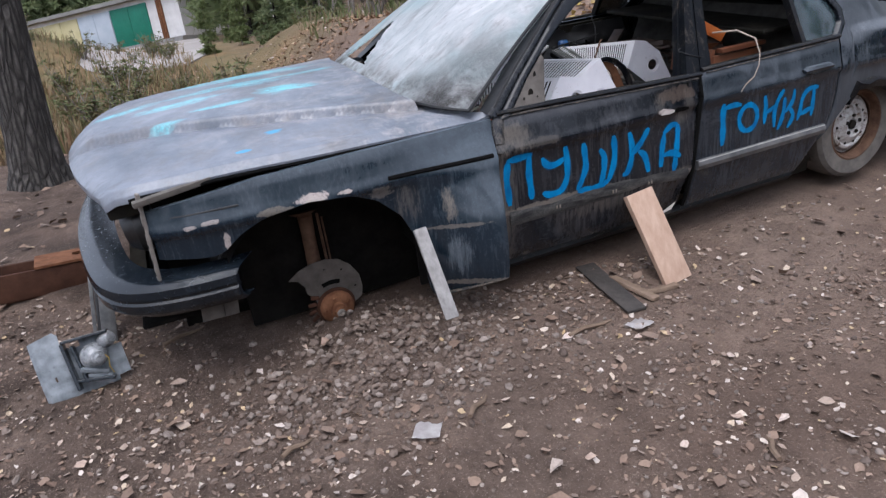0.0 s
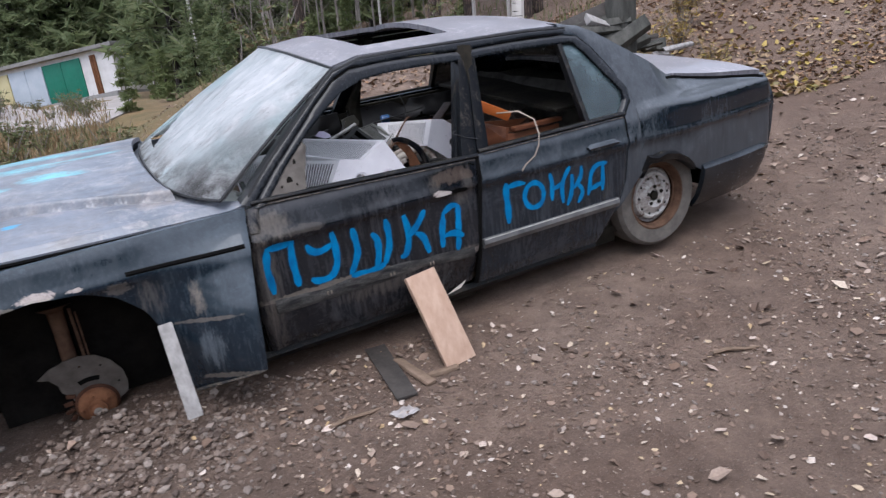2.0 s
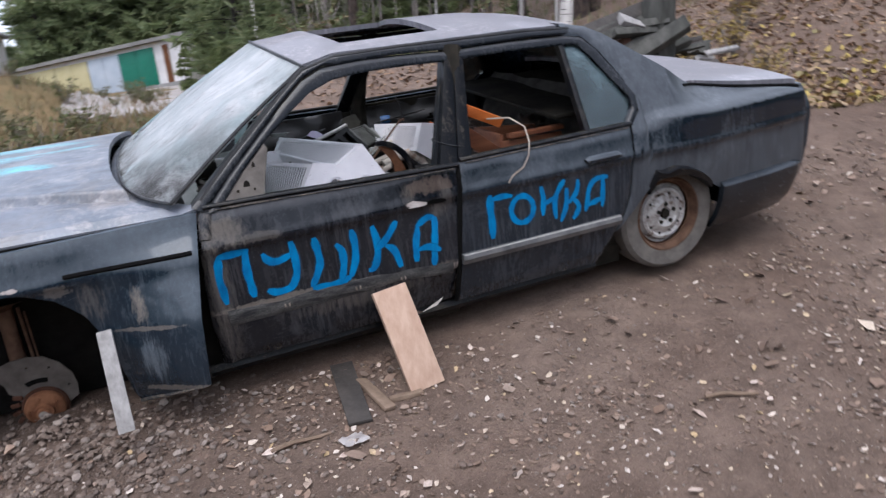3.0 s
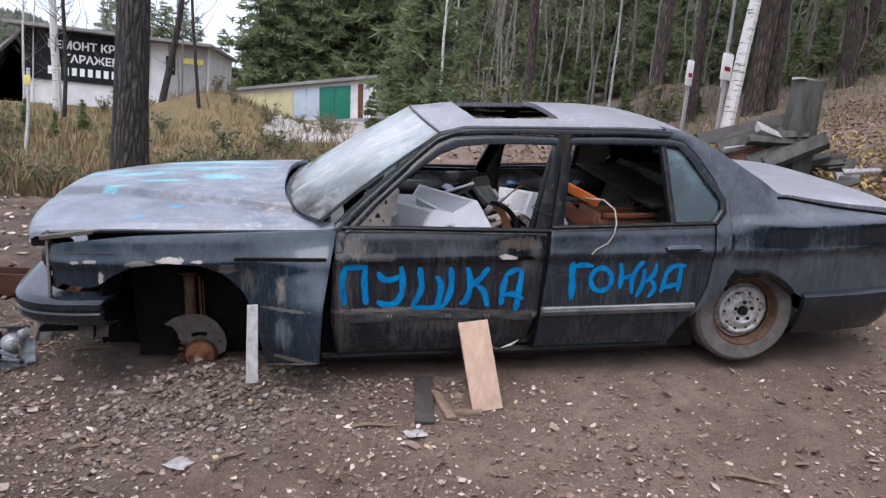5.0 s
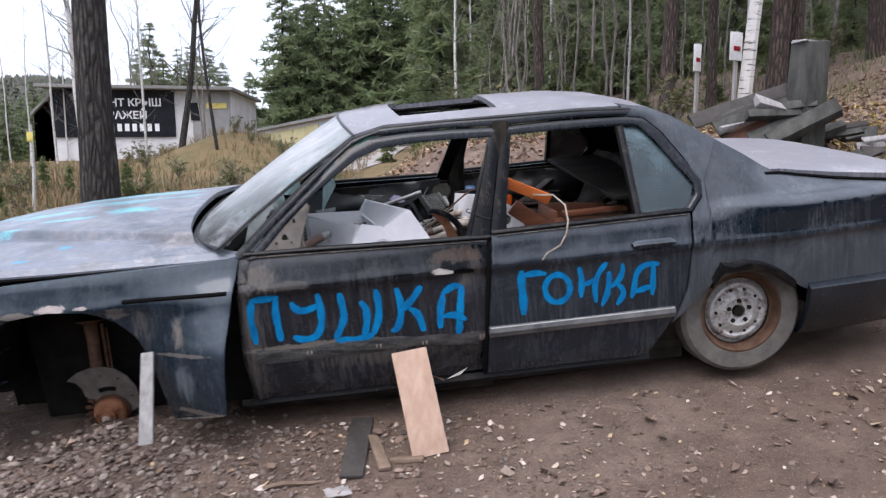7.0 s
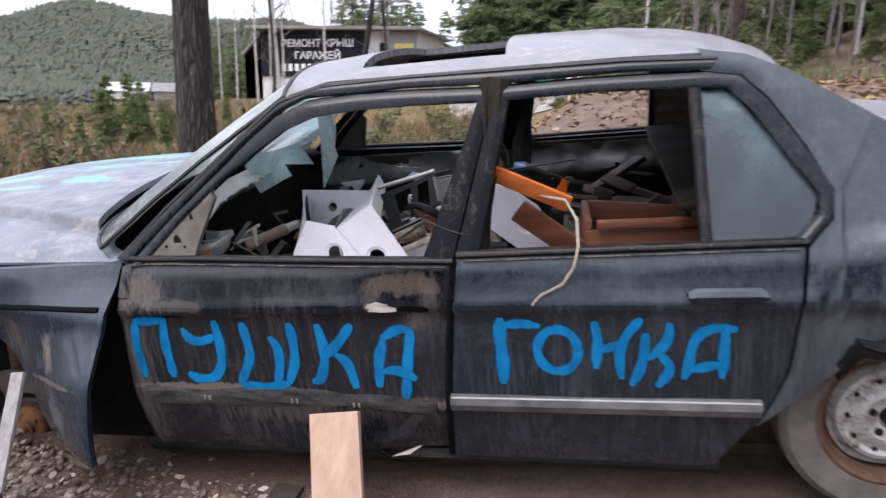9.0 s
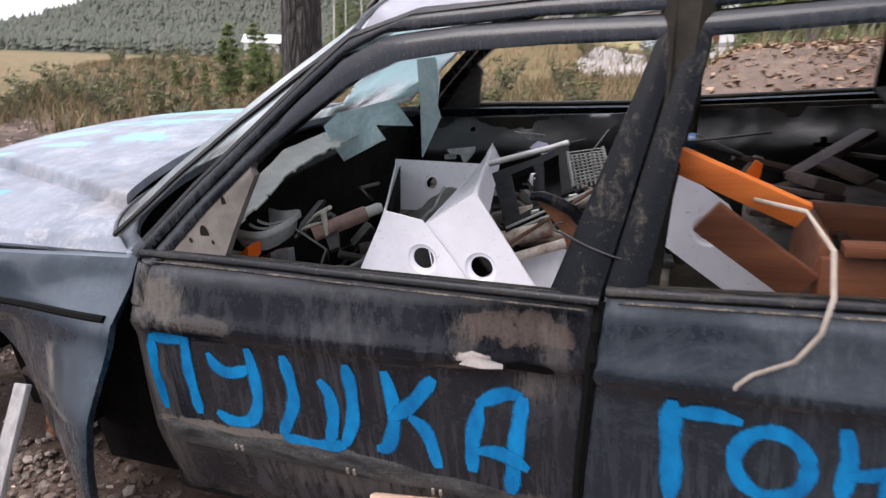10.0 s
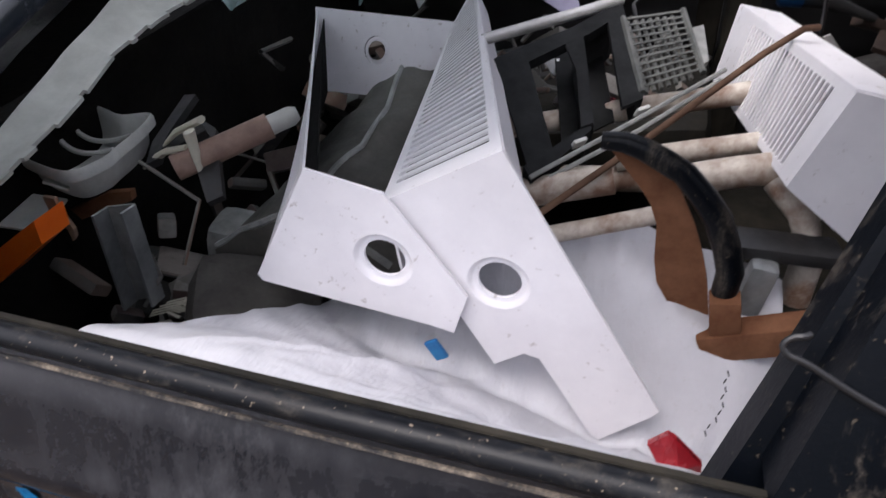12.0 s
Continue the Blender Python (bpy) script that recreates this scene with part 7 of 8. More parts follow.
def lamp_panel(u, v, drop):
    top = interp(u, (0, 0.3, 0.36, 0.42, 1), (0.265, 0.28, 0.262, 0.235, 0.215))
    low = interp(u, (0, 0.06, 0.4, 1), (0.012, 0.0, -0.004, 0.012))
    y = low + (top - low) * v
    lip = 0.03 * smooth(0.10 - v, 0, 0.10) + 0.012 * smooth(0.05 - u, 0, 0.05)
    return (0.30 * u, y, 0.012 + 0.010 * math.sin(math.pi * v) - 0.014 * smooth(u, 0.34, 0.42) - lip + 0.003 * noise.noise((u * 8, v * 8, 1.0)) - drop)
vs, fs = shell(lambda u, v: lamp_panel(u, v, 0), lambda u, v: lamp_panel(u, v, 0.006), 40, 30, lambda u, v: 0.36 < u < 0.55 and v > 0.86 or u > 0.86 and (v > 0.72 or v < 0.16) or 0.17 < u < 0.21 and 0.38 < v < 0.45)
make("panel", vs, fs, LAMP_GREY, lamp)
for size, p, e in (((0.012, 0.185, 0.055), (0.118, 0.135, 0.03), (0, 0, 2)), ((0.010, 0.15, 0.045), (0.150, 0.135, 0.035), (0, 0, 4)), ((0.16, 0.012, 0.06), (0.195, 0.226, 0.03), (0, 0, -4)), ((0.13, 0.012, 0.05), (0.185, 0.062, 0.03), (0, 0, -14))):
    bm = bmesh.new()
    box(bm, size, Matrix.Translation(p) @ pose(0, 0, 0, *e), 0.003)
    part("housing", bm, BUMPER, lamp, "dark lamp housing wall", soft=False)
bm = bmesh.new()
lathe(bm, [(0.044, 0.0), (0.05, 0.008), (0.05, 0.016), (0.044, 0.018), (0.041, 0.032), (0.034, 0.044), (0.026, 0.05), (0.024, 0.062), (0.014, 0.064), (0.012, 0.076), (0.0, 0.078)], pose(0.198, 0.15, 0.02, 14, 22, 0), 22)
part("reflector", bm, REFLECTOR, lamp, "pale shiny back of the reflector bowl")
bm = bmesh.new()
lathe(bm, [(0.026, 0.0), (0.028, 0.03), (0.02, 0.05), (0.0, 0.052)], pose(0.245, 0.185, 0.02, -10, 50, 0), 16)
box(bm, (0.05, 0.022, 0.018), pose(0.262, 0.20, 0.045, 0, 20, 30), 0.005)
part("bulb_holder", bm, REFLECTOR, lamp, "pale plastic bulb holder")
for k in range(3):
    bm = bmesh.new()
    box(bm, (0.095 - 0.015 * k, 0.016, 0.02), pose(0.19 + 0.010 * k, 0.095 - 0.024 * k, 0.048 - 0.010 * k, 20, 10, -24), 0.004)
    part("rib", bm, LAMP_GREY, lamp)
bm = bmesh.new()
tube(bm, [(0.235, 0.15, 0.05), (0.25, 0.12, 0.055), (0.24, 0.09, 0.035), (0.245, 0.06, 0.02)], 0.0022, 5)
part("wire", bm, YELLOW_WIRE, lamp)
bm = bmesh.new()
slab(bm, [(0.10, -0.01), (0.26, 0.0), (0.34, -0.05), (0.26, -0.10), (0.14, -0.05)], 0.006, pose(0.02, 0.0, -0.015, 35, 4, 0))
part("broken_lip", bm, TRIM, lamp, "black broken plastic lip")
for nm, lb, x0, w, mt in (("trim_plate", "grey bumper trim plate leaning on the lamp", 0.0, 0.058, MOULD), ("trim_strip", "narrow pale trim strip under the bumper", -0.052, 0.016, MOULD), ("rubber_strip", "black rubber strip under the bumper", -0.034, 0.016, TRIM)):
    a, b = Vector((-0.895 + x0, 0.48, -0.14)), Vector((-0.845 + x0, 0.60, 0.17))
    ob = thing(nm, Matrix.Translation(a), lb, "trim strip", "trim strips")
    bm = bmesh.new()
    box(bm, (w, (b - a).length, 0.010), basis((b - a) / 2, (1, 0.05, -0.1), b - a), 0.003)
    part("strip", bm, mt, ob)

# rusty channel beam in front of the nose
beam = lying("steel_beam", "rusty steel channel beam on the ground", "beam", -1.50, 1.16, 7, 0.0)
for nm, size, p, mt in (("web", (1.35, 0.02, 0.13), (0.0, -0.10, 0.08), RUST_DARK), ("web", (1.35, 0.02, 0.13), (0.0, 0.10, 0.08), RUST_DARK), ("bottom_flange", (1.35, 0.20, 0.014), (0.0, 0.0, 0.012), RUST_DARK)):
    bm = bmesh.new()
    box(bm, size, Matrix.Translation(p), 0.003)
    part(nm, bm, mt, beam)
bm = bmesh.new()
slab(bm, [(-0.17, -0.115), (0.19, -0.115), (0.19, 0.115), (-0.17, 0.115)], 0.012, pose(0.46, 0.0, 0.148), [(0.03, 0.02, 0.036)])
part("plate", bm, RUST, beam, "rusty plate with a round hole")
bm = bmesh.new()
box(bm, (0.055, 0.010, 0.14), pose(0.55, -0.118, 0.075, 0, -16, 0), 0.003)
part("rib", bm, RUST, beam)

# ---- fallen leaves, stones and clods ----
def leaf_material(name, colours, through=0.0):
    m = Mat(name)
    r = m.t.nodes.new("ShaderNodeValToRGB")
    r.color_ramp.interpolation = "LINEAR"
    els = r.color_ramp.elements
    while len(els) < len(colours):
        els.new(0.5)
    for i, c in enumerate(colours):
        els[i].position = i / (len(colours) - 1)
        els[i].color = rgba(c)
    m.t.links.new(m.island(), r.inputs[0])
    v = m.noise(90, 3, 0.6)
    m.put("Base Color", m.mix(m.ramp(v, 0.4, 0.8, 0, 0.4), r.outputs[0], (0.05, 0.03, 0.02))).put("Roughness", 0.75)
    return thin(m.m, through) if through else m.m


LEAF = leaf_material("fallen_leaf", ((0.17, 0.108, 0.075), (0.28, 0.195, 0.145), (0.08, 0.048, 0.033), (0.24, 0.165, 0.12), (0.15, 0.095, 0.068), (0.42, 0.33, 0.265), (0.13, 0.085, 0.062), (0.58, 0.50, 0.44), (0.42, 0.30, 0.16)))
STONE = leaf_material("pebble", ((0.11, 0.076, 0.058), (0.19, 0.145, 0.118), (0.07, 0.048, 0.037), (0.30, 0.25, 0.215)))


def leaf(size, rnd):
    """A curled birch or aspen leaf: six points and a folded midrib."""
    w, c = size * rnd.uniform(0.6, 0.95), rnd.choice((0.06, 0.1, 0.14, 0.3)) * rnd.uniform(-0.8, 1.2) * size
    t = rnd.uniform(-0.14, 0.14) * size
    pts = [(-size * 0.55, 0, 0), (-size * 0.15, -w * 0.5, c), (size * 0.25, -w * 0.38, c * 0.8), (size * 0.6, t, c * 0.4), (size * 0.25, w * 0.38, c * 0.7 + t), (-size * 0.15, w * 0.5, c), (0.05 * size, 0, 0)]
    pts = [(x * rnd.uniform(0.7, 1.25), y * rnd.uniform(0.6, 1.3), z * rnd.uniform(0.5, 1.5)) for x, y, z in pts]
    return pts, [(0, 1, 6), (1, 2, 6), (2, 3, 6), (3, 4, 6), (4, 5, 6), (5, 0, 6)]


def scatter(count, place, build, rnd, lift, tilt=0.5):
    V, F = [], []
    for _ in range(count):
        x, y, s = place(rnd)
        pts, fs = build(s, rnd)
        e = Euler((rnd.uniform(-tilt, tilt), rnd.uniform(-tilt, tilt), rnd.uniform(0, 6.3))).to_matrix()
        o = Vector((x, y, land_fine(x, y) + lift * s))
        n = len(V)
        V += [tuple(o + e @ Vector(p)) for p in pts]
        F += [tuple(i + n for i in f) for f in fs]
    return V, F


def near_spot(rnd):
    while True:
        x, y = rnd.uniform(-4.6, 7.5), rnd.uniform(-4.4, 1.0)
        d = 0.46 - 0.03 * x + 0.5 * noise.noise((x * 1.3, y * 1.3, 4.0)) + 0.3 * noise.noise((x * 5, y * 5, 9.0))
        d = max(d, 0.10) * smooth(x, -4.6, -1.6) * smooth(-x, -7.5, -4.5) * smooth(y, -4.4, -1.7)
        if rnd.random() < d and not (y > -0.02 and -0.5 < x < 3.7):
            return x, y, rnd.choice((0.006, 0.008, 0.010, 0.012, 0.015, 0.019, 0.026)) * rnd.uniform(0.7, 1.3)


def wide_spot(rnd):
    while True:
        x, y = rnd.uniform(-9, 13), rnd.uniform(-7, 13)
        if not (-1.2 < x < 4.1 and -0.1 < y < 1.9) and rnd.random() < (0.45 + 0.55 * noise.noise((x * 0.7, y * 0.7, 2.0))) * smooth(y, -7, -3):
            return x, y, rnd.uniform(0.03, 0.07)


ICO = bmesh.new()
bmesh.ops.create_icosphere(ICO, subdivisions=1, radius=1.0)
ICO_V, ICO_F = [tuple(v.co) for v in ICO.verts], [tuple(v.index for v in f.verts) for f in ICO.faces]
ICO.free()


def pebble(size, rnd):
    """A rough clod or stone."""
    k = (rnd.uniform(0.45, 0.75), rnd.uniform(0.35, 0.6), rnd.uniform(0.25, 0.45))
    return [tuple(v[i] * size * k[i] * rnd.uniform(0.8, 1.2) for i in range(3)) for v in ICO_V], ICO_F


rnd = random.Random(3)
vs, fs = scatter(42000, near_spot, leaf, rnd, 0.2, 0.5)
tagged(make("leaf_litter", vs, fs, LEAF, soft=False), "small brown fallen leaves on dirt", "leaves", kind="stuff")
vs, fs = scatter(10500, wide_spot, leaf, rnd, 0.25)
tagged(make("leaf_carpet", vs, fs, LEAF, soft=False), "brown fallen leaves on the far slope", "leaves", kind="stuff")
def clod_spot(rnd):
    if rnd.random() < 0.16:
        return rnd.gauss(0.12, 0.36), rnd.gauss(-0.24, 0.17), 0.006 + 0.028 * rnd.random() ** 2.0
    x, y, s = near_spot(rnd)
    return x, y, rnd.choice((0.005, 0.006, 0.008, 0.010, 0.014, 0.022)) * rnd.uniform(0.7, 1.3)
vs, fs = scatter(15000, clod_spot, pebble, rnd, 0.15)
tagged(make("gravel", vs, fs, STONE, soft=False), "grey-brown stones and clods of soil", "gravel", kind="stuff")
RUSSET = leaf_material("russet_fallen_leaf", ((0.20, 0.105, 0.055), (0.30, 0.175, 0.10), (0.14, 0.075, 0.04), (0.36, 0.24, 0.15), (0.24, 0.13, 0.07), (0.42, 0.32, 0.20)))
def slope_spot(rnd):
    while True:
        x, y = rnd.uniform(0.6, 9.5), 1.75 + 6.5 * rnd.random() ** 1.3
        if rnd.random() < 0.75 + 0.5 * noise.noise((x * 0.9, y * 0.9, 5.0)):
            return x, y, rnd.uniform(0.03, 0.065)
vs, fs = scatter(12000, slope_spot, leaf, rnd, 0.22, 0.6)
tagged(make("russet_leaf_carpet", vs, fs, RUSSET, soft=False), "russet fallen leaves covering the slope", "leaves", kind="stuff")
protos = []
for k in range(12):
    pts, f = leaf(rnd.uniform(0.035, 0.055), rnd)
    me = bpy.data.meshes.new("leaf")
    me.from_pydata(pts, [], f)
    protos.append(me)
LEAF_BIG = Mat("large_fallen_leaf")
lr = LEAF_BIG.t.nodes.new("ShaderNodeValToRGB")
for i, c in enumerate(((0.34, 0.24, 0.18), (0.58, 0.48, 0.42))):
    lr.color_ramp.elements[i].color = rgba(c)
LEAF_BIG.t.links.new(LEAF_BIG.random(), lr.inputs[0])
LEAF_BIG.put("Base Color", LEAF_BIG.mix(LEAF_BIG.ramp(LEAF_BIG.noise(70, 4, 0.6), 0.45, 0.75, 0, 0.5), lr.outputs[0], (0.12, 0.075, 0.05))).put("Roughness", 0.7)
for me in protos:
    me.materials.append(LEAF_BIG.m)
for k in range(300):
    x, y, _ = near_spot(rnd)
    ob = new("leaf", protos[k % 12])
    ob.parent = ground
    ob.matrix_local = Matrix.Translation((x, y, land_fine(x, y) + 0.014)) @ Euler((rnd.uniform(-0.4, 0.4), rnd.uniform(-0.4, 0.4), rnd.uniform(0, 6.3))).to_matrix().to_4x4() @ Matrix.Scale(rnd.uniform(0.6, 1.1), 4)
for x, y, L, turn in ((-0.58, 0.36, 0.22, 30), (0.9, -0.42, 0.24, 8), (0.3, -0.62, 0.14, 40), (-0.3, -0.5, 0.12, 25), (2.4, -0.9, 0.2, -20), (1.0, -1.2, 0.12, 60)):
    ob = lying("twig", "broken grey-brown stick on the ground", "stick", x, y, turn, 0.012, "sticks")
    bm = bmesh.new()
    tube(bm, [(-L / 2, 0, 0), (-L / 6, 0.008, 0.006), (L / 5, -0.006, 0.004), (L / 2, 0.004, 0.0)], [0.008, 0.009, 0.007, 0.004], 6)
    part("stem", bm, TWIG, ob)


# ---- trees ----
def plated_bark(name, crack, plate, pale):
    """Thick bark broken into upright plates."""
    m = Mat(name)
    edge = m.cells(24, (1.0, 1.0, 0.16), "Distance", "DISTANCE_TO_EDGE")
    wide = m.ramp(edge, 0.0, 0.3)
    flake = m.noise(30, 6, 0.75, (1, 1, 0.5))
    col = m.mix(wide, crack, m.mix(m.ramp(flake, 0.4, 0.65), plate, pale))
    m.put("Base Color", col).put("Roughness", 0.95)
    m.bump(m.math("ADD", m.math("MULTIPLY", wide, 0.7), m.math("MULTIPLY", flake, 0.3)), 1.0, 0.03)
    return m.m


BARK_PINE = plated_bark("grey_brown_bark", (0.018, 0.015, 0.013), (0.042, 0.036, 0.032), (0.115, 0.103, 0.094))
BARK_RED = plated_bark("reddish_pine_bark", (0.022, 0.016, 0.014), (0.065, 0.045, 0.036), (0.15, 0.105, 0.082))
BARK_BARE = simple("grey_alder_bark", (0.085, 0.075, 0.066), (0.30, 0.272, 0.245), 6, 0.9, stretch=(2, 2, 0.6), bump=0.5)


def birch_bark():
    m = Mat("birch_bark")
    dark = m.ramp(m.noise(9, 4, 0.6, (0.5, 0.5, 4.0)), 0.58, 0.66)
    col = m.mix(dark, m.mix(m.noise(3, 3), (0.42, 0.40, 0.38), (0.62, 0.60, 0.58)), (0.05, 0.045, 0.04))
    m.put("Base Color", col).put("Roughness", 0.8)
    m.bump(m.noise(60), 0.3, 0.004)
    return m.m


BARK_BIRCH = birch_bark()
NEEDLE = leaf_material("pine_needles", ((0.12, 0.165, 0.08), (0.24, 0.29, 0.14), (0.165, 0.21, 0.10), (0.28, 0.305, 0.165)), 0.5)
NEEDLE_YOUNG = leaf_material("young_pine_needles", ((0.12, 0.16, 0.06), (0.20, 0.25, 0.10), (0.15, 0.19, 0.075), (0.24, 0.27, 0.12)), 0.45)


def sprig(V, F, c, r, n, rnd, droop=0.0):
    """A tuft of n slim blades round c."""
    for _ in range(n):
        d = Vector((rnd.gauss(0, 1), rnd.gauss(0, 1), rnd.gauss(0.1, 0.55) - droop)).normalized()
        s = d.cross(Vector((rnd.gauss(0, 1), rnd.gauss(0, 1), rnd.gauss(0, 1)))).normalized() * r * rnd.uniform(0.13, 0.24)
        k = len(V)
        a = c + d * r * 0.1
        V += [tuple(a - s * 0.5), tuple(c + d * r * rnd.uniform(0.7, 1.2)), tuple(a + s)]
        F.append((k, k + 1, k + 2))


def conifer(kind, h, r, seed, bark, label, needles):
    """kind 'pine': bare trunk and a ragged top; 'spruce': drooping whorls almost to the ground."""
    rnd = random.Random(seed)
    ob = thing(kind + "_tree", Matrix(), label, "tree", kind + " trees")
    bm = bmesh.new()
    bend = [(rnd.uniform(-0.02, 0.02) * h * t, rnd.uniform(-0.02, 0.02) * h * t, h * t) for t in (0, 0.04, 0.2, 0.4, 0.6, 0.8, 1.0)]
    bend[0], bend[1] = (0, 0, -0.4), (0, 0, 0.04 * h)
    tube(bm, bend, [r * 1.35, r, r * 0.9, r * 0.78, r * 0.6, r * 0.36, r * 0.06], 10)
    low = 0.45 if kind == "pine" else 0.08
    V, F = [], []
    whorls = max(int(h * (1.5 if kind == "pine" else 2.6)), 11)
    for w in range(whorls):
        t = low + (1 - low) * (w + rnd.random() * 0.7) / whorls
        k = min(int(t * 6), 5)
        reach = h * (0.17 * (1 - ((t - low) / (1 - low)) ** 1.6) + 0.035 if kind == "pine" else 0.19 * (1 - t) ** 0.8 + 0.02)
        for _ in range(rnd.randint(2, 4) if kind == "pine" else 5):
            a = rnd.uniform(0, 6.3)
            L = reach * rnd.uniform(0.55, 1.15)
            z0 = h * t
            rise = rnd.uniform(-0.1, 0.35) if kind == "pine" else rnd.uniform(-0.35, 0.0)
            tip = Vector((L * math.cos(a), L * math.sin(a), z0 + L * rise))
            base = Vector((0, 0, z0))
            tube(bm, [base, base.lerp(tip, 0.5) + Vector((0, 0, 0.04 * L)), tip], [r * 0.18, r * 0.10, r * 0.03], 4, False)
            for q in range(3 if kind == "pine" else 4):
                c = base.lerp(tip, 0.4 + 0.22 * q) + Vector((rnd.gauss(0, 0.12), rnd.gauss(0, 0.12), rnd.gauss(0.05, 0.08))) * L * 0.7
                sprig(V, F, c, L * rnd.uniform(0.22, 0.36) + 0.08, 11, rnd, 0.1 if kind == "spruce" else -0.1)
    part("trunk", bm, bark, ob)
    make("crown", V, F, needles, ob, soft=False)
    return ob


def bare_tree(h, r, seed, bark, label, lean=0.03, name="bare_tree", bend=0.014, low=0.10):
    """A leafless tree: leaning stem, limbs and thin twigs."""
    rnd = random.Random(seed)
    ob = thing(name, Matrix(), label, "tree", label)
    bm = bmesh.new()
    lx, ly = rnd.uniform(-lean, lean) * h, rnd.uniform(-lean, lean) * h
    path = [Vector((lx * t * t + rnd.uniform(-1, 1) * bend * h * (0.3 + t), ly * t * t + rnd.uniform(-1, 1) * bend * h * (0.3 + t), h * t)) for t in (0, 0.15, 0.3, 0.45, 0.6, 0.75, 0.9, 1.0)]
    path[0].z = -0.3
    tube(bm, path, [r * 1.2, r, r * 0.9, r * 0.8, r * 0.65, r * 0.5, r * 0.28, r * 0.06], 8)
    part("trunk", bm, bark, ob)
    bm = bmesh.new()
    for _ in range(int(14 + h * 1.6)):
        t = rnd.uniform(low, 0.97)
        k = min(int(t * 7), 6)
        o = path[k].lerp(path[k + 1], t * 7 - k)
        a, L = rnd.uniform(0, 6.3), h * rnd.uniform(0.06, 0.2) * (1.25 - t * 0.6)
        d = Vector((math.cos(a), math.sin(a), rnd.uniform(0.4, 1.3))).normalized()
        mid, tip = o + d * L * 0.5, o + d * L + Vector((0, 0, rnd.uniform(-0.1, 0.25) * L))
        tube(bm, [o, mid, tip], [r * 0.22, r * 0.13, r * 0.03], 4, False)
        for _ in range(4):
            q = mid.lerp(tip, rnd.uniform(0, 0.9))
            e = (d + Vector((rnd.gauss(0, 0.6), rnd.gauss(0, 0.6), rnd.gauss(0.1, 0.4)))).normalized()
            tube(bm, [q, q + e * L * rnd.uniform(0.25, 0.5)], [r * 0.07, r * 0.02], 3, False)
    part("crown", bm, bark if bark is not BARK_BIRCH else BARK_BARE, ob)
    return ob


def set_down(ob, x, y, turn, size):
    return copy_thing(ob, pose(x, y, land(x, y) - (0.5 if y > 55 else 0.02), 0, 0, turn) @ Matrix.Scale(size, 4))


rnd = random.Random(21)
pines = [conifer("pine", 15, 0.13, s, BARK_RED, "tall pine with a bare reddish trunk", NEEDLE) for s in (1, 2, 3)]
spruces = [conifer("spruce", 13, 0.15, s, BARK_PINE, "dark green conifer at the wood's edge", NEEDLE) for s in (4, 5, 6)]
bares = [bare_tree(11, 0.05, s, BARK_BARE, "leafless grey forest tree", 0.11, "bare_tree", 0.022) for s in (7, 8, 9, 10, 31, 32)]
birches = [bare_tree(12, 0.06, s, BARK_BIRCH, "slender leafless white birch", 0.07, "birch", 0.008) for s in (11, 12, 13)]
young = [conifer("spruce", 1.5, 0.02, s, BARK_BARE, "young green pine in the meadow", NEEDLE_YOUNG) for s in (14, 15)]
for o in young:
    o.name = "young_pine"
    o["group"] = "young pines"
taken = []


def free(x, y, gap):
    if any((x - a) ** 2 + (y - b) ** 2 < gap * gap for a, b in taken):
        return False
    taken.append((x, y))
    return True


def sprinkle(protos, count, region, gap, size):
    k = tries = 0
    while k < count and tries < count * 60:
        tries += 1
        x, y = region(rnd)
        if x is not None and free(x, y, gap):
            set_down(protos[k % len(protos)], x, y, rnd.uniform(0, 360), rnd.uniform(*size))
            k += 1


def sector(lo, hi, near, far):
    """Between two slopes x = k * (y + 3) seen from the clearing."""
    def pick(rnd):
        y = near + (far - near) * rnd.random() ** 0.8
        x = 0.75 + (y + 3.3) * rnd.uniform(lo, hi)
        if -12 < x - 0.6 * (41 - y) * 0 < 6 and 20 < y < 62 and x < 4.5 + 0.2 * (y - 40):
            return None, None
        return x, y
    return pick


sprinkle(spruces, 46, sector(-0.15, 0.12, 52, 74), 1.5, (1.0, 1.7))
sprinkle(pines, 16, sector(-0.12, 0.12, 50, 60), 1.5, (0.9, 1.3))
sprinkle(spruces, 60, sector(0.10, 1.0, 44, 62), 1.7, (1.1, 1.6))
sprinkle(bares, 30, sector(-0.20, 0.08, 46, 60), 1.0, (0.8, 1.3))
sprinkle(birches, 16, sector(-0.10, 0.14, 46, 60), 1.2, (0.8, 1.2))
sprinkle(spruces, 16, sector(-0.36, -0.13, 52, 66), 1.8, (0.5, 0.85))
sprinkle(spruces, 70, sector(0.06, 1.05, 24, 46), 1.5, (0.4, 1.15))
sprinkle(pines, 14, sector(0.0, 0.95, 24, 50), 1.8, (0.7, 1.0))
sprinkle(bares, 96, sector(0.04, 1.0, 14, 45), 0.7, (0.5, 1.0))
sprinkle(spruces, 18, sector(0.1, 0.9, 16, 26), 1.4, (0.2, 0.5))
sprinkle(birches, 18, sector(0.05, 0.95, 14, 42), 0.8, (0.5, 1.0))
sprinkle(bares, 50, sector(0.12, 1.0, 11, 22), 0.5, (0.25, 0.55))
sprinkle(spruces, 26, sector(-0.62, -0.22, 58, 80), 2.4, (0.45, 0.75))
sprinkle(bares, 16, sector(-0.42, -0.14, 36, 60), 1.5, (0.7, 1.1))
sprinkle(birches, 6, sector(-0.55, -0.3, 14, 34), 2.0, (0.55, 0.8))
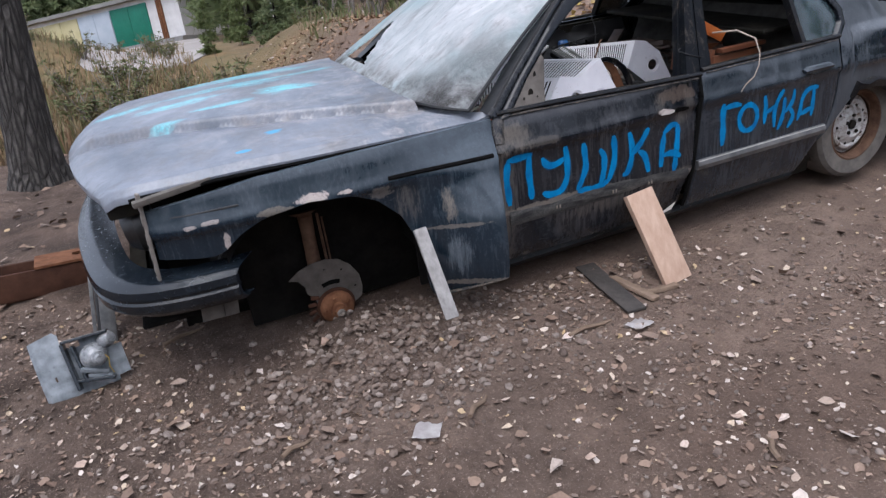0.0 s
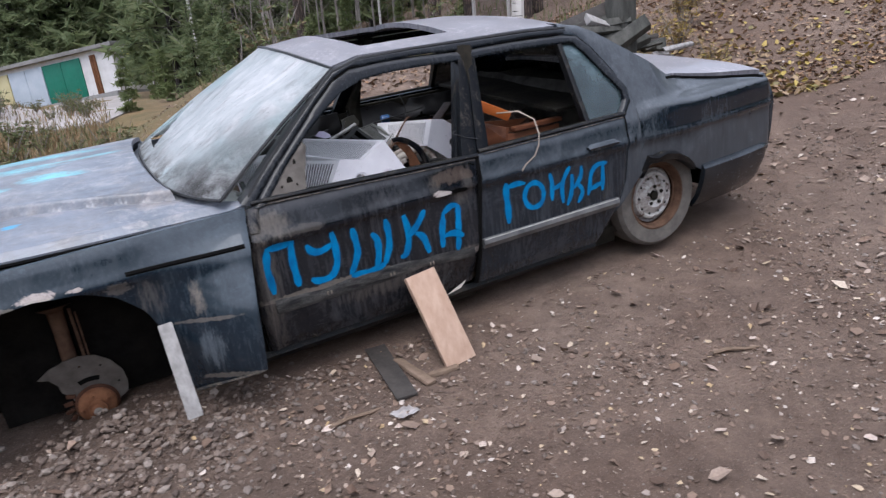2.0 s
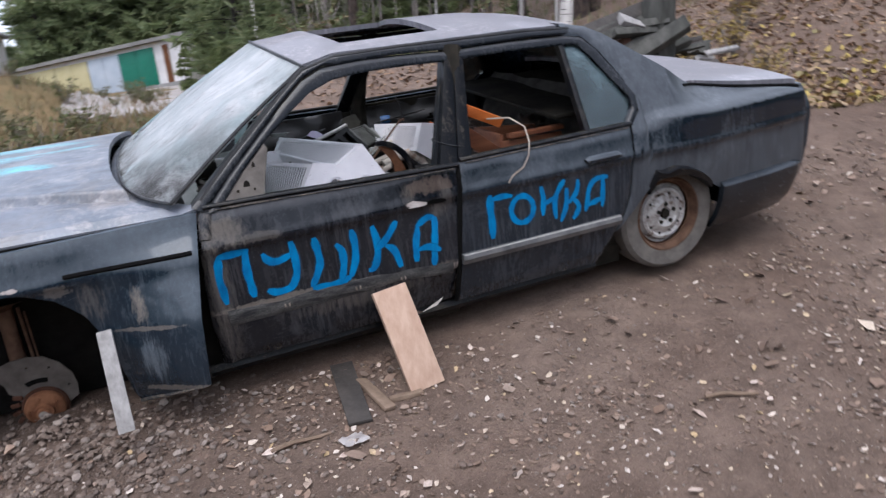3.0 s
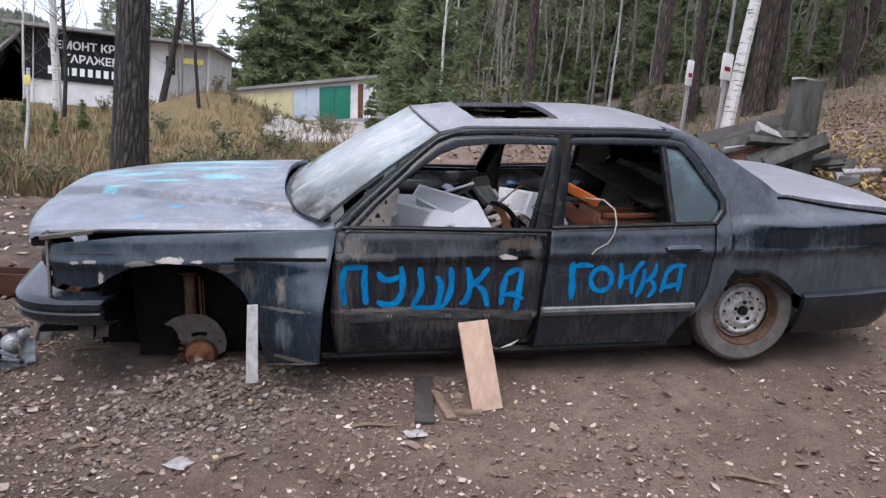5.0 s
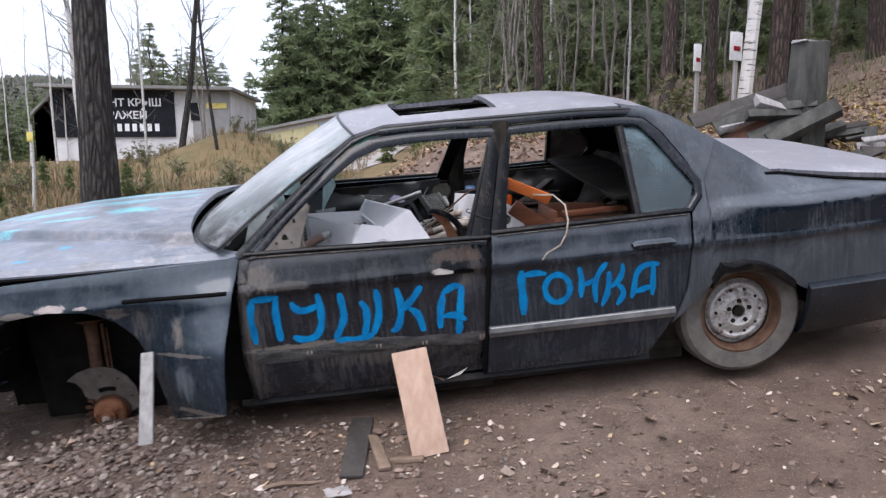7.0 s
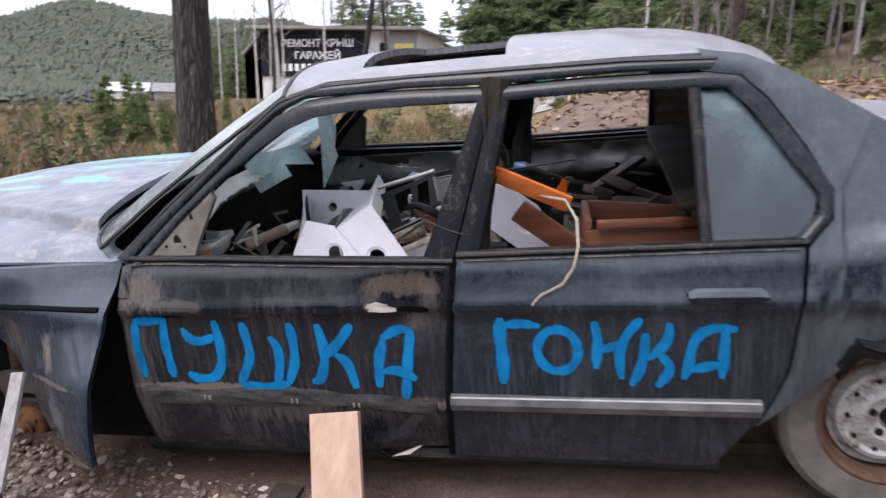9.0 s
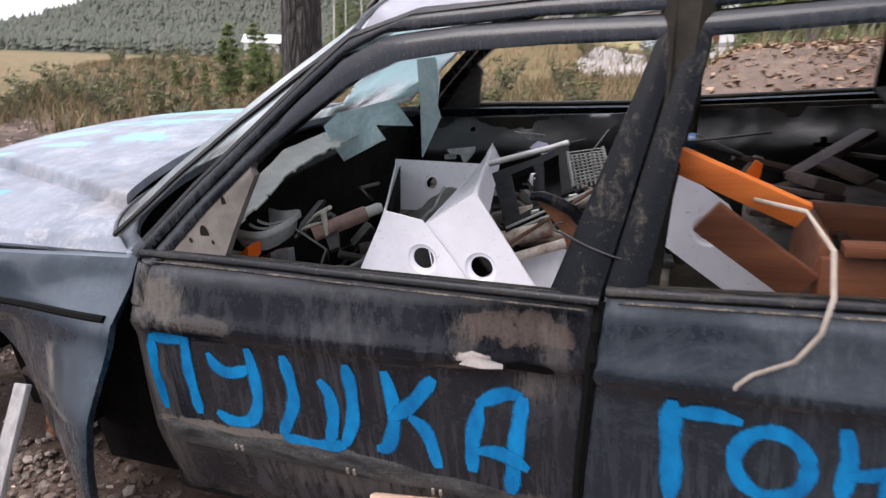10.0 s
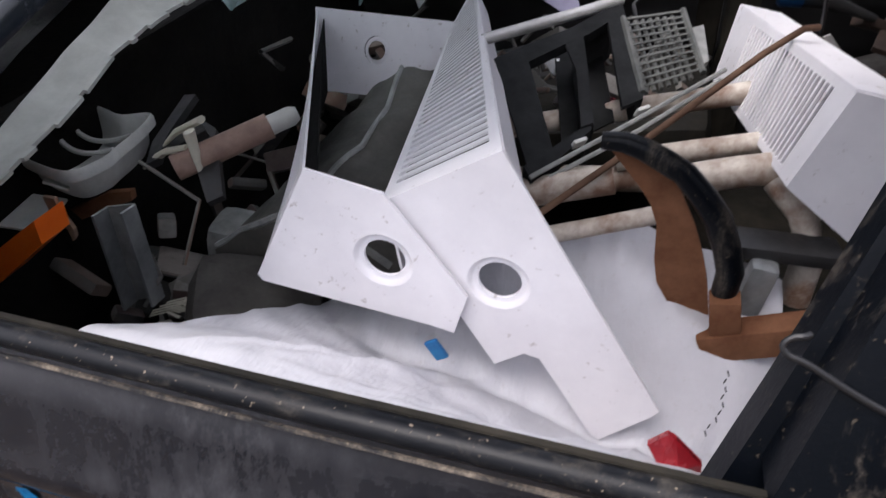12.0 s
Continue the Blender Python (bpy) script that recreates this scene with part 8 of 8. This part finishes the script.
# unseen trees added behind and beside the viewpoint to darken reflections and low sky
sprinkle(spruces + pines, 110, lambda r: (r.uniform(-34, 34), r.uniform(-38, -16)), 1.7, (0.4, 0.75))
sprinkle(spruces + pines, 36, lambda r: (r.uniform(15, 34), r.uniform(-13, 6)), 2.0, (0.45, 0.8))
sprinkle(young, 12, sector(-0.75, -0.3, 8, 16), 0.9, (0.3, 0.6))
sprinkle(young, 4, sector(-0.62, -0.5, 8, 13), 0.6, (0.6, 1.0))
sprinkle(young, 4, sector(-0.02, 0.2, 14, 24), 1.0, (0.6, 1.2))
sprinkle(young, 22, sector(0.12, 0.95, 11, 24), 0.9, (0.5, 1.4))

for x, y, sz in ((-13.2, 27, 0.8), (-7.6, 29, 0.9), (-7.0, 27, 0.75)):
    set_down(bares[int(y) % 6] if x > -8 else birches[int(-x) % 3], x, y, x * 50, sz)
for at, r, seed, bark, label, lean in (((-10.29, 23.16), 0.15, 41, BARK_BIRCH, "pale forked birch before the lettered hall", -3), ((-8.22, 18.67), 0.06, 43, BARK_PINE, "thin dark leafless tree before the hall", 0), ((-5.76, 19.98), 0.10, 42, BARK_PINE, "dark bent leafless tree on the rise", 9), ((-4.4, 19.0), 0.05, 44, BARK_PINE, "thin dark leafless tree on the rise", -4)):
    ob = bare_tree(9, r, seed, bark, label, 0.02, "bare_tree", 0.012, 0.2)
    ob.matrix_world = pose(*at, land(*at), 0, lean, 0)
# the far wooded hill: thousands of small crowns
def far_wood(count, rnd):
    V, F = [], []
    while count:
        y = 92 + 150 * rnd.random()
        x = rnd.uniform(-185, 60)
        if x > 8 - 0.12 * (y - 90) and y < 160:
            continue
        count -= 1
        z, h, r = land(x, y), rnd.uniform(1.8, 3.8), rnd.uniform(0.65, 1.25)
        for k, (z0, z1, q) in enumerate(((0.05, 0.62, 1.0), (0.35, 0.85, 0.9), (0.62, 1.0, 0.6))):
            n = len(V)
            V.append((x, y, z + h * z1))
            V += [(x + r * q * rnd.uniform(0.6, 1.3) * math.cos(a), y + r * q * rnd.uniform(0.6, 1.3) * math.sin(a), z + h * (z0 + rnd.uniform(-0.06, 0.06))) for a in (1.0472 * i for i in range(6))]
            F += [(n, n + 1 + i, n + 1 + (i + 1) % 6) for i in range(6)]
    return V, F


# greens kept greyish and close together: distance haze put into the colour
FAR_GREEN = leaf_material("hazed_far_wood_green", ((0.052, 0.064, 0.045), (0.062, 0.073, 0.050), (0.056, 0.068, 0.046), (0.074, 0.077, 0.054), (0.064, 0.066, 0.05)))
vs, fs = far_wood(19000, rnd)
tagged(make("far_woods", vs, fs, FAR_GREEN, angle=180), "distant mixed green woods covering the hill", "woods", kind="stuff")

# the trees that stand out singly
one = bare_tree(13, 0.155, 30, BARK_PINE, "thick grey pine trunk behind the bonnet", 0.008, "pine_tree", 0.001, 0.45)
bm = bmesh.new()
lathe(bm, [(0.34, -0.25), (0.26, -0.02), (0.205, 0.15), (0.18, 0.4), (0.168, 0.8), (0.153, 1.2)], Matrix(), 18)
for v in bm.verts:
    a = math.atan2(v.co.y, v.co.x)
    v.co.xy *= 1 + 0.22 * max(0, 0.5 - v.co.z) * noise.noise((math.cos(a) * 2.5, math.sin(a) * 2.5, 3.0)) * 2 + 0.03 * noise.noise((v.co.x * 9, v.co.y * 9, v.co.z * 3))
part("root_flare", bm, BARK_PINE, one)
one.matrix_world = pose(-1.495, 3.67, land(-1.495, 3.67), 0, 0.6, 0)
for x, y, s, p, turn, lean in ((6.1, 9.0, 1.0, pines[0], 10, 1.5), (7.4, 10.0, 0.75, pines[1], 80, 0), (8.35, 9.4, 1.35, pines[2], 40, 2), (8.8, 9.6, 1.1, pines[0], 200, 1), (10.7, 10.0, 1.2, pines[1], 130, 2), (4.6, 12.5, 0.9, pines[2], 300, -2), (12.2, 11.5, 1.0, pines[0], 20, 0)):
    copy_thing(p, pose(x, y, land(x, y), 0, lean, turn) @ Matrix.Scale(s, 4))
bl = bare_tree(9, 0.085, 33, BARK_BIRCH, "white birch stem with a red-marked board", 0.01, "birch", 0.002, 0.4)
bl.matrix_world = pose(5.9, 5.95, land(5.9, 5.95), 0, 4.5, 0)
BOARD_WHITE = simple("painted_white_board", (0.55, 0.54, 0.53), (0.70, 0.69, 0.68), 20, 0.6)
for x, y, z, mt, w, h2 in ((5.76, 5.9, 2.54, BOARD_WHITE, 0.23, 0.36), (5.47, 6.4, 2.47, BOARD_WHITE, 0.14, 0.36)):
    sg = thing("notice_board", pose(x, y, z, 0, 0, 25), "small white notice board with a red band", "sign", "notice boards")
    bm = bmesh.new()
    box(bm, (w, 0.015, h2), pose(0, 0, 0), 0.003)
    part("board", bm, mt, sg)
    bm = bmesh.new()
    box(bm, (w * 0.55, 0.006, h2 * 0.16), pose(0.01, -0.0115, -h2 * 0.08), 0.001)
    part("red_band", bm, RED, sg)
    bm = bmesh.new()
    box(bm, (0.06, 0.03, 1.9), pose(0.04, 0.03, -0.75), 0.004)
    part("stake", bm, GREY_WOOD, sg)
YELLOW = simple("yellow_sign_paint", (0.62, 0.50, 0.10), (0.75, 0.63, 0.2), 20, 0.5)
GREY_POLE = simple("concrete_pole", (0.20, 0.195, 0.19), (0.32, 0.31, 0.30), 8, 0.9)
pole = thing("utility_pole", pose(9.0, 34.0, land(9.0, 34.0)), "grey utility pole with a yellow plate", "pole")
bm = bmesh.new()
tube(bm, [(0.25, 0, -0.3), (0.1, 0, 3.8), (-0.1, 0, 8.5)], [0.16, 0.14, 0.11], 10)
part("shaft", bm, GREY_POLE, pole)
bm = bmesh.new()
box(bm, (0.6, 0.03, 0.55), pose(0.08, -0.18, 6.72 - land(9.0, 34.0)), 0.004)
part("plate", bm, YELLOW, pole)
stake = thing("marker_stake", pose(-4.9, 9.0, land(-4.9, 9.0), 0, 3, 0), "thin pale stake with a yellow tag", "stake")
bm = bmesh.new()
tube(bm, [(0, 0, -0.2), (0.02, 0, 0.7), (-0.02, 0, 1.45)], 0.028, 7)
part("pole", bm, BARK_BIRCH, stake)
bm = bmesh.new()
box(bm, (0.10, 0.01, 0.16), pose(-0.01, -0.034, 1.25), 0.002)
part("tag", bm, YELLOW, stake)

# ---- log and planks heaped behind the tail ----
LOG = simple("old_grey_log", (0.03, 0.031, 0.028), (0.095, 0.093, 0.084), 6, 0.95, grain=30, stretch=(2, 2, 0.5), bump=0.8)
gz = land(4.05, 1.45)
log = thing("log_post", pose(4.17, 1.76, gz + 0.04, 0, 0, 0), "weathered grey block standing on the heap", "post")
bm = bmesh.new()
box(bm, (0.20, 0.16, 1.35), pose(0.0, 0, 0.55, 0, 1.5, 12), 0.02, 0.015)
for v in bm.verts:
    k = 1.35 - 0.42 * min(max(v.co.z / 1.2, 0), 1)
    v.co.xy *= k
    v.co.z += 0.02 * noise.noise((v.co.x * 20, v.co.y * 20, 1.0))
part("trunk", bm, LOG, log)
bm = bmesh.new()
box(bm, (0.16, 0.13, 0.02), pose(-0.01, 0, 1.222, 4, 6, 12), 0.006, 0.008)
part("top", bm, GREY_WOOD, log, "bleached top end")
heap = [("leaf-strewn plank edging the heap", (3.40, 1.87, 1.33), (4.25, 1.85, 1.60), 0.10, 0.03, DARK_BOARD),
        ("wide grey slab leaning in the heap", (3.54, 1.82, 1.29), (4.2, 1.80, 1.47), 0.20, 0.04, LOG),
        ("bent grey beam in the heap", (3.77, 1.70, 1.46), (3.96, 1.70, 1.41), 0.06, 0.05, GREY_WOOD),
        ("bent grey beam in the heap", (3.94, 1.70, 1.41), (4.2, 1.68, 1.43), 0.07, 0.05, LOG),
        ("grey beam in the heap", (3.70, 1.67, 1.36), (4.1, 1.68, 1.38), 0.06, 0.05, LOG),
        ("bleached board end in the heap", (3.54, 1.72, 1.265), (3.80, 1.72, 1.33), 0.04, 0.03, GREY_WOOD),
        ("split grey log piece in the heap", (3.72, 1.68, 1.18), (4.17, 1.66, 1.36), 0.10, 0.07, LOG),
        ("split grey log piece in the heap", (3.83, 1.63, 1.17), (4.30, 1.60, 1.40), 0.09, 0.08, LOG),
        ("brown board in the heap", (3.60, 1.72, 1.18), (3.88, 1.70, 1.30), 0.12, 0.03, RUST_DARK),
        ("bleached board end in the heap", (4.50, 1.62, 1.17), (4.80, 1.60, 1.22), 0.05, 0.02, GREY_WOOD)]
hr = random.Random(12)
for k in range(44):
    x, y = hr.uniform(3.3, 4.8), hr.uniform(1.56, 2.1)
    z, a, L = land(x, y) + hr.uniform(0.0, 0.09), hr.uniform(-0.9, 0.9), hr.uniform(0.12, 0.4)
    d = Vector((math.cos(a), math.sin(a) * 0.6, hr.uniform(-0.15, 0.35))) * L
    kind = hr.choice((LOG, LOG, DARK_BOARD, GREY_WOOD))
    heap.append(({LOG: "mossy grey board piece in the heap", DARK_BOARD: "dark wet board in the heap", GREY_WOOD: "bleached board end in the heap"}[kind], (x, y, z), (x + d.x, y + d.y, z + d.z), hr.uniform(0.04, 0.12), hr.uniform(0.02, 0.06), kind))
for label, p0, p1, w, t, mt in heap:
    a, b = Vector(p0), Vector(p1)
    ob = thing("heap_board", Matrix.Translation(a), label, "board", "boards behind the car")
    bm = bmesh.new()
    box(bm, ((b - a).length, w, t), basis((b - a) / 2, b - a, (0.3, 0.5, 0.8)), 0.006, 0.018)
    part("board", bm, mt, ob)

# ---- brushwood, dry grass and yellow leaves ----
GRASS = leaf_material("dry_grass", ((0.22, 0.135, 0.07), (0.34, 0.24, 0.135), (0.13, 0.085, 0.05), (0.11, 0.125, 0.045), (0.27, 0.17, 0.09), (0.14, 0.15, 0.055), (0.18, 0.10, 0.055), (0.09, 0.11, 0.04)))
BUSH = leaf_material("autumn_shrub", ((0.12, 0.15, 0.045), (0.20, 0.145, 0.075), (0.10, 0.135, 0.045), (0.09, 0.12, 0.04), (0.17, 0.12, 0.07), (0.15, 0.19, 0.06)))
GOLD = leaf_material("yellow_leaves", ((0.30, 0.22, 0.05), (0.46, 0.35, 0.09), (0.20, 0.125, 0.06), (0.36, 0.27, 0.16), (0.26, 0.17, 0.10), (0.17, 0.16, 0.05)))


def blades(count, spot, lo, hi, rnd):
    V, F = [], []
    for _ in range(count):
        x, y = spot(rnd)
        z, h = land(x, y) - 0.02, rnd.uniform(lo, hi)
        a, w = rnd.uniform(0, 6.3), h * 0.035 + 0.004
        bx, by = rnd.gauss(0, 0.28) * h, rnd.gauss(0, 0.28) * h
        c, s = math.cos(a) * w, math.sin(a) * w
        n = len(V)
        V += [(x - c, y - s, z), (x + c, y + s, z), (x + bx * 0.4 + c * 0.6, y + by * 0.4 + s * 0.6, z + h * 0.6), (x + bx * 0.4 - c * 0.6, y + by * 0.4 - s * 0.6, z + h * 0.6), (x + bx, y + by, z + h)]
        F += [(n, n + 1, n + 2, n + 3), (n + 3, n + 2, n + 4)]
    return V, F


def meadow(rnd):
    while True:
        y = 4.2 + 24 * rnd.random() ** 1.7
        x = 0.75 + (y + 3.3) * rnd.uniform(-1.05, 0.06)
        if x < 0.5 and y > 4.6 + 0.45 * max(0, x + 2.5) and rnd.random() < 0.55 + 0.9 * noise.noise((x * 0.5, y * 0.5, 6.0)):
            return x, y


vs, fs = blades(34000, meadow, 0.06, 0.32, rnd)
tagged(make("dry_grass", vs, fs, GRASS, soft=False), "straw-coloured dry grass in the meadow", "grass", kind="stuff")


def woodland(rnd):
    y = 6 + 34 * rnd.random()
    return 0.75 + (y + 3.3) * rnd.uniform(0.08, 1.0), y


vs, fs = blades(16000, woodland, 0.06, 0.26, rnd)
tagged(make("forest_undergrowth", vs, fs, BUSH, soft=False), "brown and green undergrowth among the trunks", "undergrowth", kind="stuff")


def shrub(seed, material, label):
    r = random.Random(seed)
    ob = thing("shrub", Matrix(), label, "shrub", "shrubs")
    bm = bmesh.new()
    V, F = [], []
    for _ in range(16):
        a, L = r.uniform(0, 6.3), r.uniform(0.45, 1.0)
        tip = Vector((math.cos(a) * L * 0.45, math.sin(a) * L * 0.45, L))
        tube(bm, [(0, 0, -0.05), tip * 0.5 + Vector((0, 0, 0.05)), tip], [0.012, 0.008, 0.003], 4, False)
        for q in range(5):
            sprig(V, F, tip * r.uniform(0.35, 1.0) + Vector((r.gauss(0, 0.06), r.gauss(0, 0.06), 0)), 0.11, 7, r)
    part("stem", bm, BARK_BARE, ob)
    make("foliage", V, F, material, ob, soft=False)
    return ob


shrubs = [shrub(41, BUSH, "brown-green autumn shrub in dry grass"), shrub(42, BUSH, "brown-green autumn shrub in dry grass"), shrub(43, GOLD, "yellow-leaved autumn shrub on the bank")]
for k in range(150):
    x, y = meadow(rnd) if k % 3 else woodland(rnd)
    set_down(shrubs[k % 2], x, y, rnd.uniform(0, 360), rnd.uniform(0.3, 0.9) if k % 3 else rnd.uniform(0.5, 1.2))
for x, y, s in ((5.2, 2.6, 0.5), (5.8, 3.2, 0.7), (6.5, 3.4, 0.6), (6.1, 2.5, 0.5), (7.2, 4.0, 0.8), (7.9, 4.6, 0.7), (5.4, 3.8, 0.6), (8.6, 5.2, 0.9)):
    set_down(shrubs[2], x, y, x * 90, s)
park = iter([(24 + 2.3 * i, 40 + 1.7 * (i % 5)) for i in range(40)])
for o in pines + spruces + bares + birches + young + shrubs:
    x, y = next(park)
    o.matrix_world = pose(x, y, land(x, y))
def bank(rnd):
    return 3.9 + abs(rnd.gauss(0, 1.9)), 1.7 + abs(rnd.gauss(0, 1.5)), rnd.uniform(0.035, 0.09)
vs, fs = scatter(2600, bank, leaf, rnd, 0.4, 0.9)
tagged(make("yellow_leaf_drift", vs, fs, GOLD, soft=False), "yellow fallen leaves on the bank", "leaves", kind="stuff")

# ---- garages, painted hall, concrete apron ----
WALL_WHITE = simple("whitewashed_wall", (0.52, 0.51, 0.52), (0.70, 0.69, 0.70), 1.2, 0.9, grain=12, bump=0.3)
WALL_GREY = simple("grey_render", (0.22, 0.22, 0.225), (0.34, 0.335, 0.33), 0.8, 0.9, grain=10, bump=0.3)
DOOR_GREEN = simple("green_garage_door", (0.0, 0.115, 0.075), (0.005, 0.16, 0.105), 1.0, 0.55, grain=8)
DOOR_BLUE = simple("pale_blue_garage_door", (0.36, 0.42, 0.50), (0.46, 0.51, 0.58), 1.0, 0.6, grain=8)
DOOR_YELLOW = simple("faded_yellow_garage_door", (0.42, 0.37, 0.19), (0.52, 0.47, 0.28), 1.0, 0.6, grain=8)
ROOF_GREY = simple("grey_roof_slab", (0.16, 0.155, 0.15), (0.27, 0.265, 0.26), 0.8, 0.9, grain=6)
BLACK_PANEL = simple("black_painted_panel", (0.010, 0.011, 0.014), (0.022, 0.024, 0.03), 1.0, 0.85, grain=8)
CONCRETE = simple("pale_concrete", (0.27, 0.245, 0.23), (0.38, 0.35, 0.335), 0.6, 0.9, grain=9)

gdir = math.degrees(math.atan2(-0.69, 0.72))
gm = pose(1.62, 41, 2.35, 0, 0, gdir + 180) @ pose(0, 0, 0, 0, 4.6, 0)
garage = thing("garage_row", gm, "row of low garages with coloured doors", "garage")
bm = bmesh.new()
box(bm, (34, 6.0, 2.55), pose(17, -3.0, 1.28))
part("wall", bm, WALL_WHITE, garage, soft=False)
bm = bmesh.new()
box(bm, (34.8, 6.8, 0.22), pose(17, -3.0, 2.68, -2, 0, 0), 0.02)
part("roof", bm, ROOF_GREY, garage, "grey slab roof", soft=False)
bm = bmesh.new()
box(bm, (34, 6.6, 2.4), pose(17, -3.0, -1.2))
part("plinth", bm, WALL_GREY, garage, soft=False)
for a, b, mt, lb in ((2.35, 5.22, DOOR_GREEN, "green double door"), (5.28, 7.95, DOOR_BLUE, "pale blue double door"), (8.03, 11.0, DOOR_YELLOW, "faded yellow double door"), (11.08, 14.05, DOOR_YELLOW, "faded yellow double door"), (14.13, 17.3, DOOR_YELLOW, "faded yellow double door"), (17.4, 20.4, DOOR_BLUE, "pale blue double door"), (20.5, 23.5, DOOR_YELLOW, "faded yellow double door"), (1.2, 1.6, RUST, "rusty narrow door")):
    bm = bmesh.new()
    w = (b - a - 0.03) / 2
    for x in (a + w / 2, b - w / 2):
        box(bm, (w, 0.08, 2.2), pose(x, 0.04, 1.12), 0.015)
    part("door", bm, mt, garage, lb)
bm = bmesh.new()
box(bm, (0.03, 1.5, 0.45), pose(-0.03, -1.6, 2.2))
part("sign_plate", bm, YELLOW, garage)

hall = thing("painted_hall", pose(-13.0, 33.0, 1.0), "low hall with a black lettered wall panel", "building")
bm = bmesh.new()
box(bm, (8.9, 6.0, 5.6), pose(1.35, 3.1, 1.0))
part("wall", bm, WALL_WHITE, hall, soft=False)
bm = bmesh.new()
box(bm, (9.7, 7.2, 0.16), pose(1.2, 2.9, 3.93, 0, 0.9, 0), 0.02)
part("roof", bm, ROOF_GREY, hall, soft=False)
bm = bmesh.new()
v = [bm.verts.new(p) for p in ((-3.1, 0.05, 3.85), (-4.3, 0.05, 2.7), (-4.3, 5.0, 2.7), (-3.1, 5.0, 3.85), (-3.1, 0.05, 3.70), (-4.3, 0.05, 2.55), (-4.3, 5.0, 2.55), (-3.1, 5.0, 3.70))]
for f in ((0, 1, 2, 3), (7, 6, 5, 4), (0, 4, 5, 1), (1, 5, 6, 2), (2, 6, 7, 3), (3, 7, 4, 0)):
    bm.faces.new([v[k] for k in f])
part("lean_to_roof", bm, ROOF_GREY, hall, "dark sloping roof of a lean-to", soft=False)
bm = bmesh.new()
v = [bm.verts.new(p) for p in ((-3.1, 0.2, 3.69), (-4.2, 0.2, 2.6), (-4.2, 0.2, -1.0), (-3.1, 0.2, -1.0))]
bm.faces.new(v)
bmesh.ops.solidify(bm, geom=bm.faces[:], thickness=0.15)
part("lean_to_wall", bm, WALL_WHITE, hall, soft=False)
bm = bmesh.new()
box(bm, (6.0, 0.10, 2.38), pose(-0.1, 0.045, 2.66), 0.01)
panel = part("sign_panel", bm, BLACK_PANEL, hall, "black panel with white lettering", soft=False)
bm = bmesh.new()
box(bm, (1.9, 0.10, 3.9), pose(4.75, 0.045, 1.8), 0.01)
part("grey_bay", bm, WALL_GREY, hall, soft=False)
bm = bmesh.new()
box(bm, (1.0, 0.05, 0.26), pose(5.05, -0.035, 3.04))
part("yellow_plate", bm, YELLOW, hall)
bm = bmesh.new()
box(bm, (0.45, 0.06, 0.9), pose(3.95, -0.035, 2.75), 0.01)
part("window", bm, BLACK_PANEL, hall, "small dark window")
LETTER = simple("white_sign_paint", (0.74, 0.74, 0.76), (0.84, 0.84, 0.85), 6, 0.7)
for text, x, z, size in (("РЕМОНТ КРЫШ", -1.88, 3.03, 0.52), ("ГАРАЖЕЙ", -1.12, 2.40, 0.52)):
    cu = bpy.data.curves.new("lettering", "FONT")
    cu.body, cu.size, cu.extrude, cu.offset, cu.space_character = text, size, 0.008, 0.012, 1.0
    cu.materials.append(LETTER)
    ob = new("lettering", cu)
    ob.parent = hall
    bpy.context.view_layer.update()
    wide = {"РЕМОНТ КРЫШ": 4.1, "ГАРАЖЕЙ": 2.6}[text]
    ob.matrix_local = pose(x, -0.03, z, 90, 0, 0) @ Matrix.Diagonal((wide / max(ob.dimensions.x, 0.1), 1.0, 1.0, 1.0))
for i in range(11):
    bm = bmesh.new()
    box(bm, (0.22, 0.02, 0.38), pose(-1.75 + 0.375 * i, -0.025, 1.95))
    part("number_bar", bm, LETTER, hall, soft=False)

def apron(u, v):
    y = 15.2 + 23.8 * v
    left, right = interp(y, (15.2, 16.5, 18, 22, 39), (-0.9, -1.9, -2.3, -2.1, -1.0)), interp(y, (15.2, 18, 39), (0.3, 1.0, 2.2))
    x = left + (right - left) * u
    return (x, y, land(x, y) + 0.05)
vs, fs = shell(apron, lambda u, v: (lambda p: (p[0], p[1], p[2] - 0.4))(apron(u, v)), 10, 24)
tagged(make("concrete_road", vs, fs, CONCRETE), "pale concrete drive up to the garages", "road", kind="structure")

# far village roofs
for i, (x, y, w, mt) in enumerate(((-58, 77, 4.5, WALL_WHITE), (-53.5, 79, 3.4, WALL_GREY), (-44, 78, 5, WALL_WHITE), (-38, 76, 5, WALL_GREY))):
    hs = thing("village_house", pose(x, y, land(x, y), 0, 0, 30), "small distant house with a pale wall", "house", "distant houses")
    bm = bmesh.new()
    box(bm, (w, 5, 4.0), pose(0, 0, 0.4))
    part("wall", bm, mt, hs, soft=False)
    bm = bmesh.new()
    v = [bm.verts.new(p) for p in ((-w / 2 - 0.3, -2.8, 2.35), (w / 2 + 0.3, -2.8, 2.35), (w / 2 + 0.3, 2.8, 2.35), (-w / 2 - 0.3, 2.8, 2.35), (-w / 2 - 0.3, 0, 3.5), (w / 2 + 0.3, 0, 3.5))]
    for f in ((0, 1, 5, 4), (2, 3, 4, 5), (0, 4, 3), (1, 2, 5), (3, 2, 1, 0)):
        bm.faces.new([v[k] for k in f])
    part("roof", bm, ROOF_GREY if i % 2 else simple("pale_tin_roof", (0.42, 0.43, 0.44), (0.56, 0.57, 0.58), 2, 0.5), hs, soft=False)
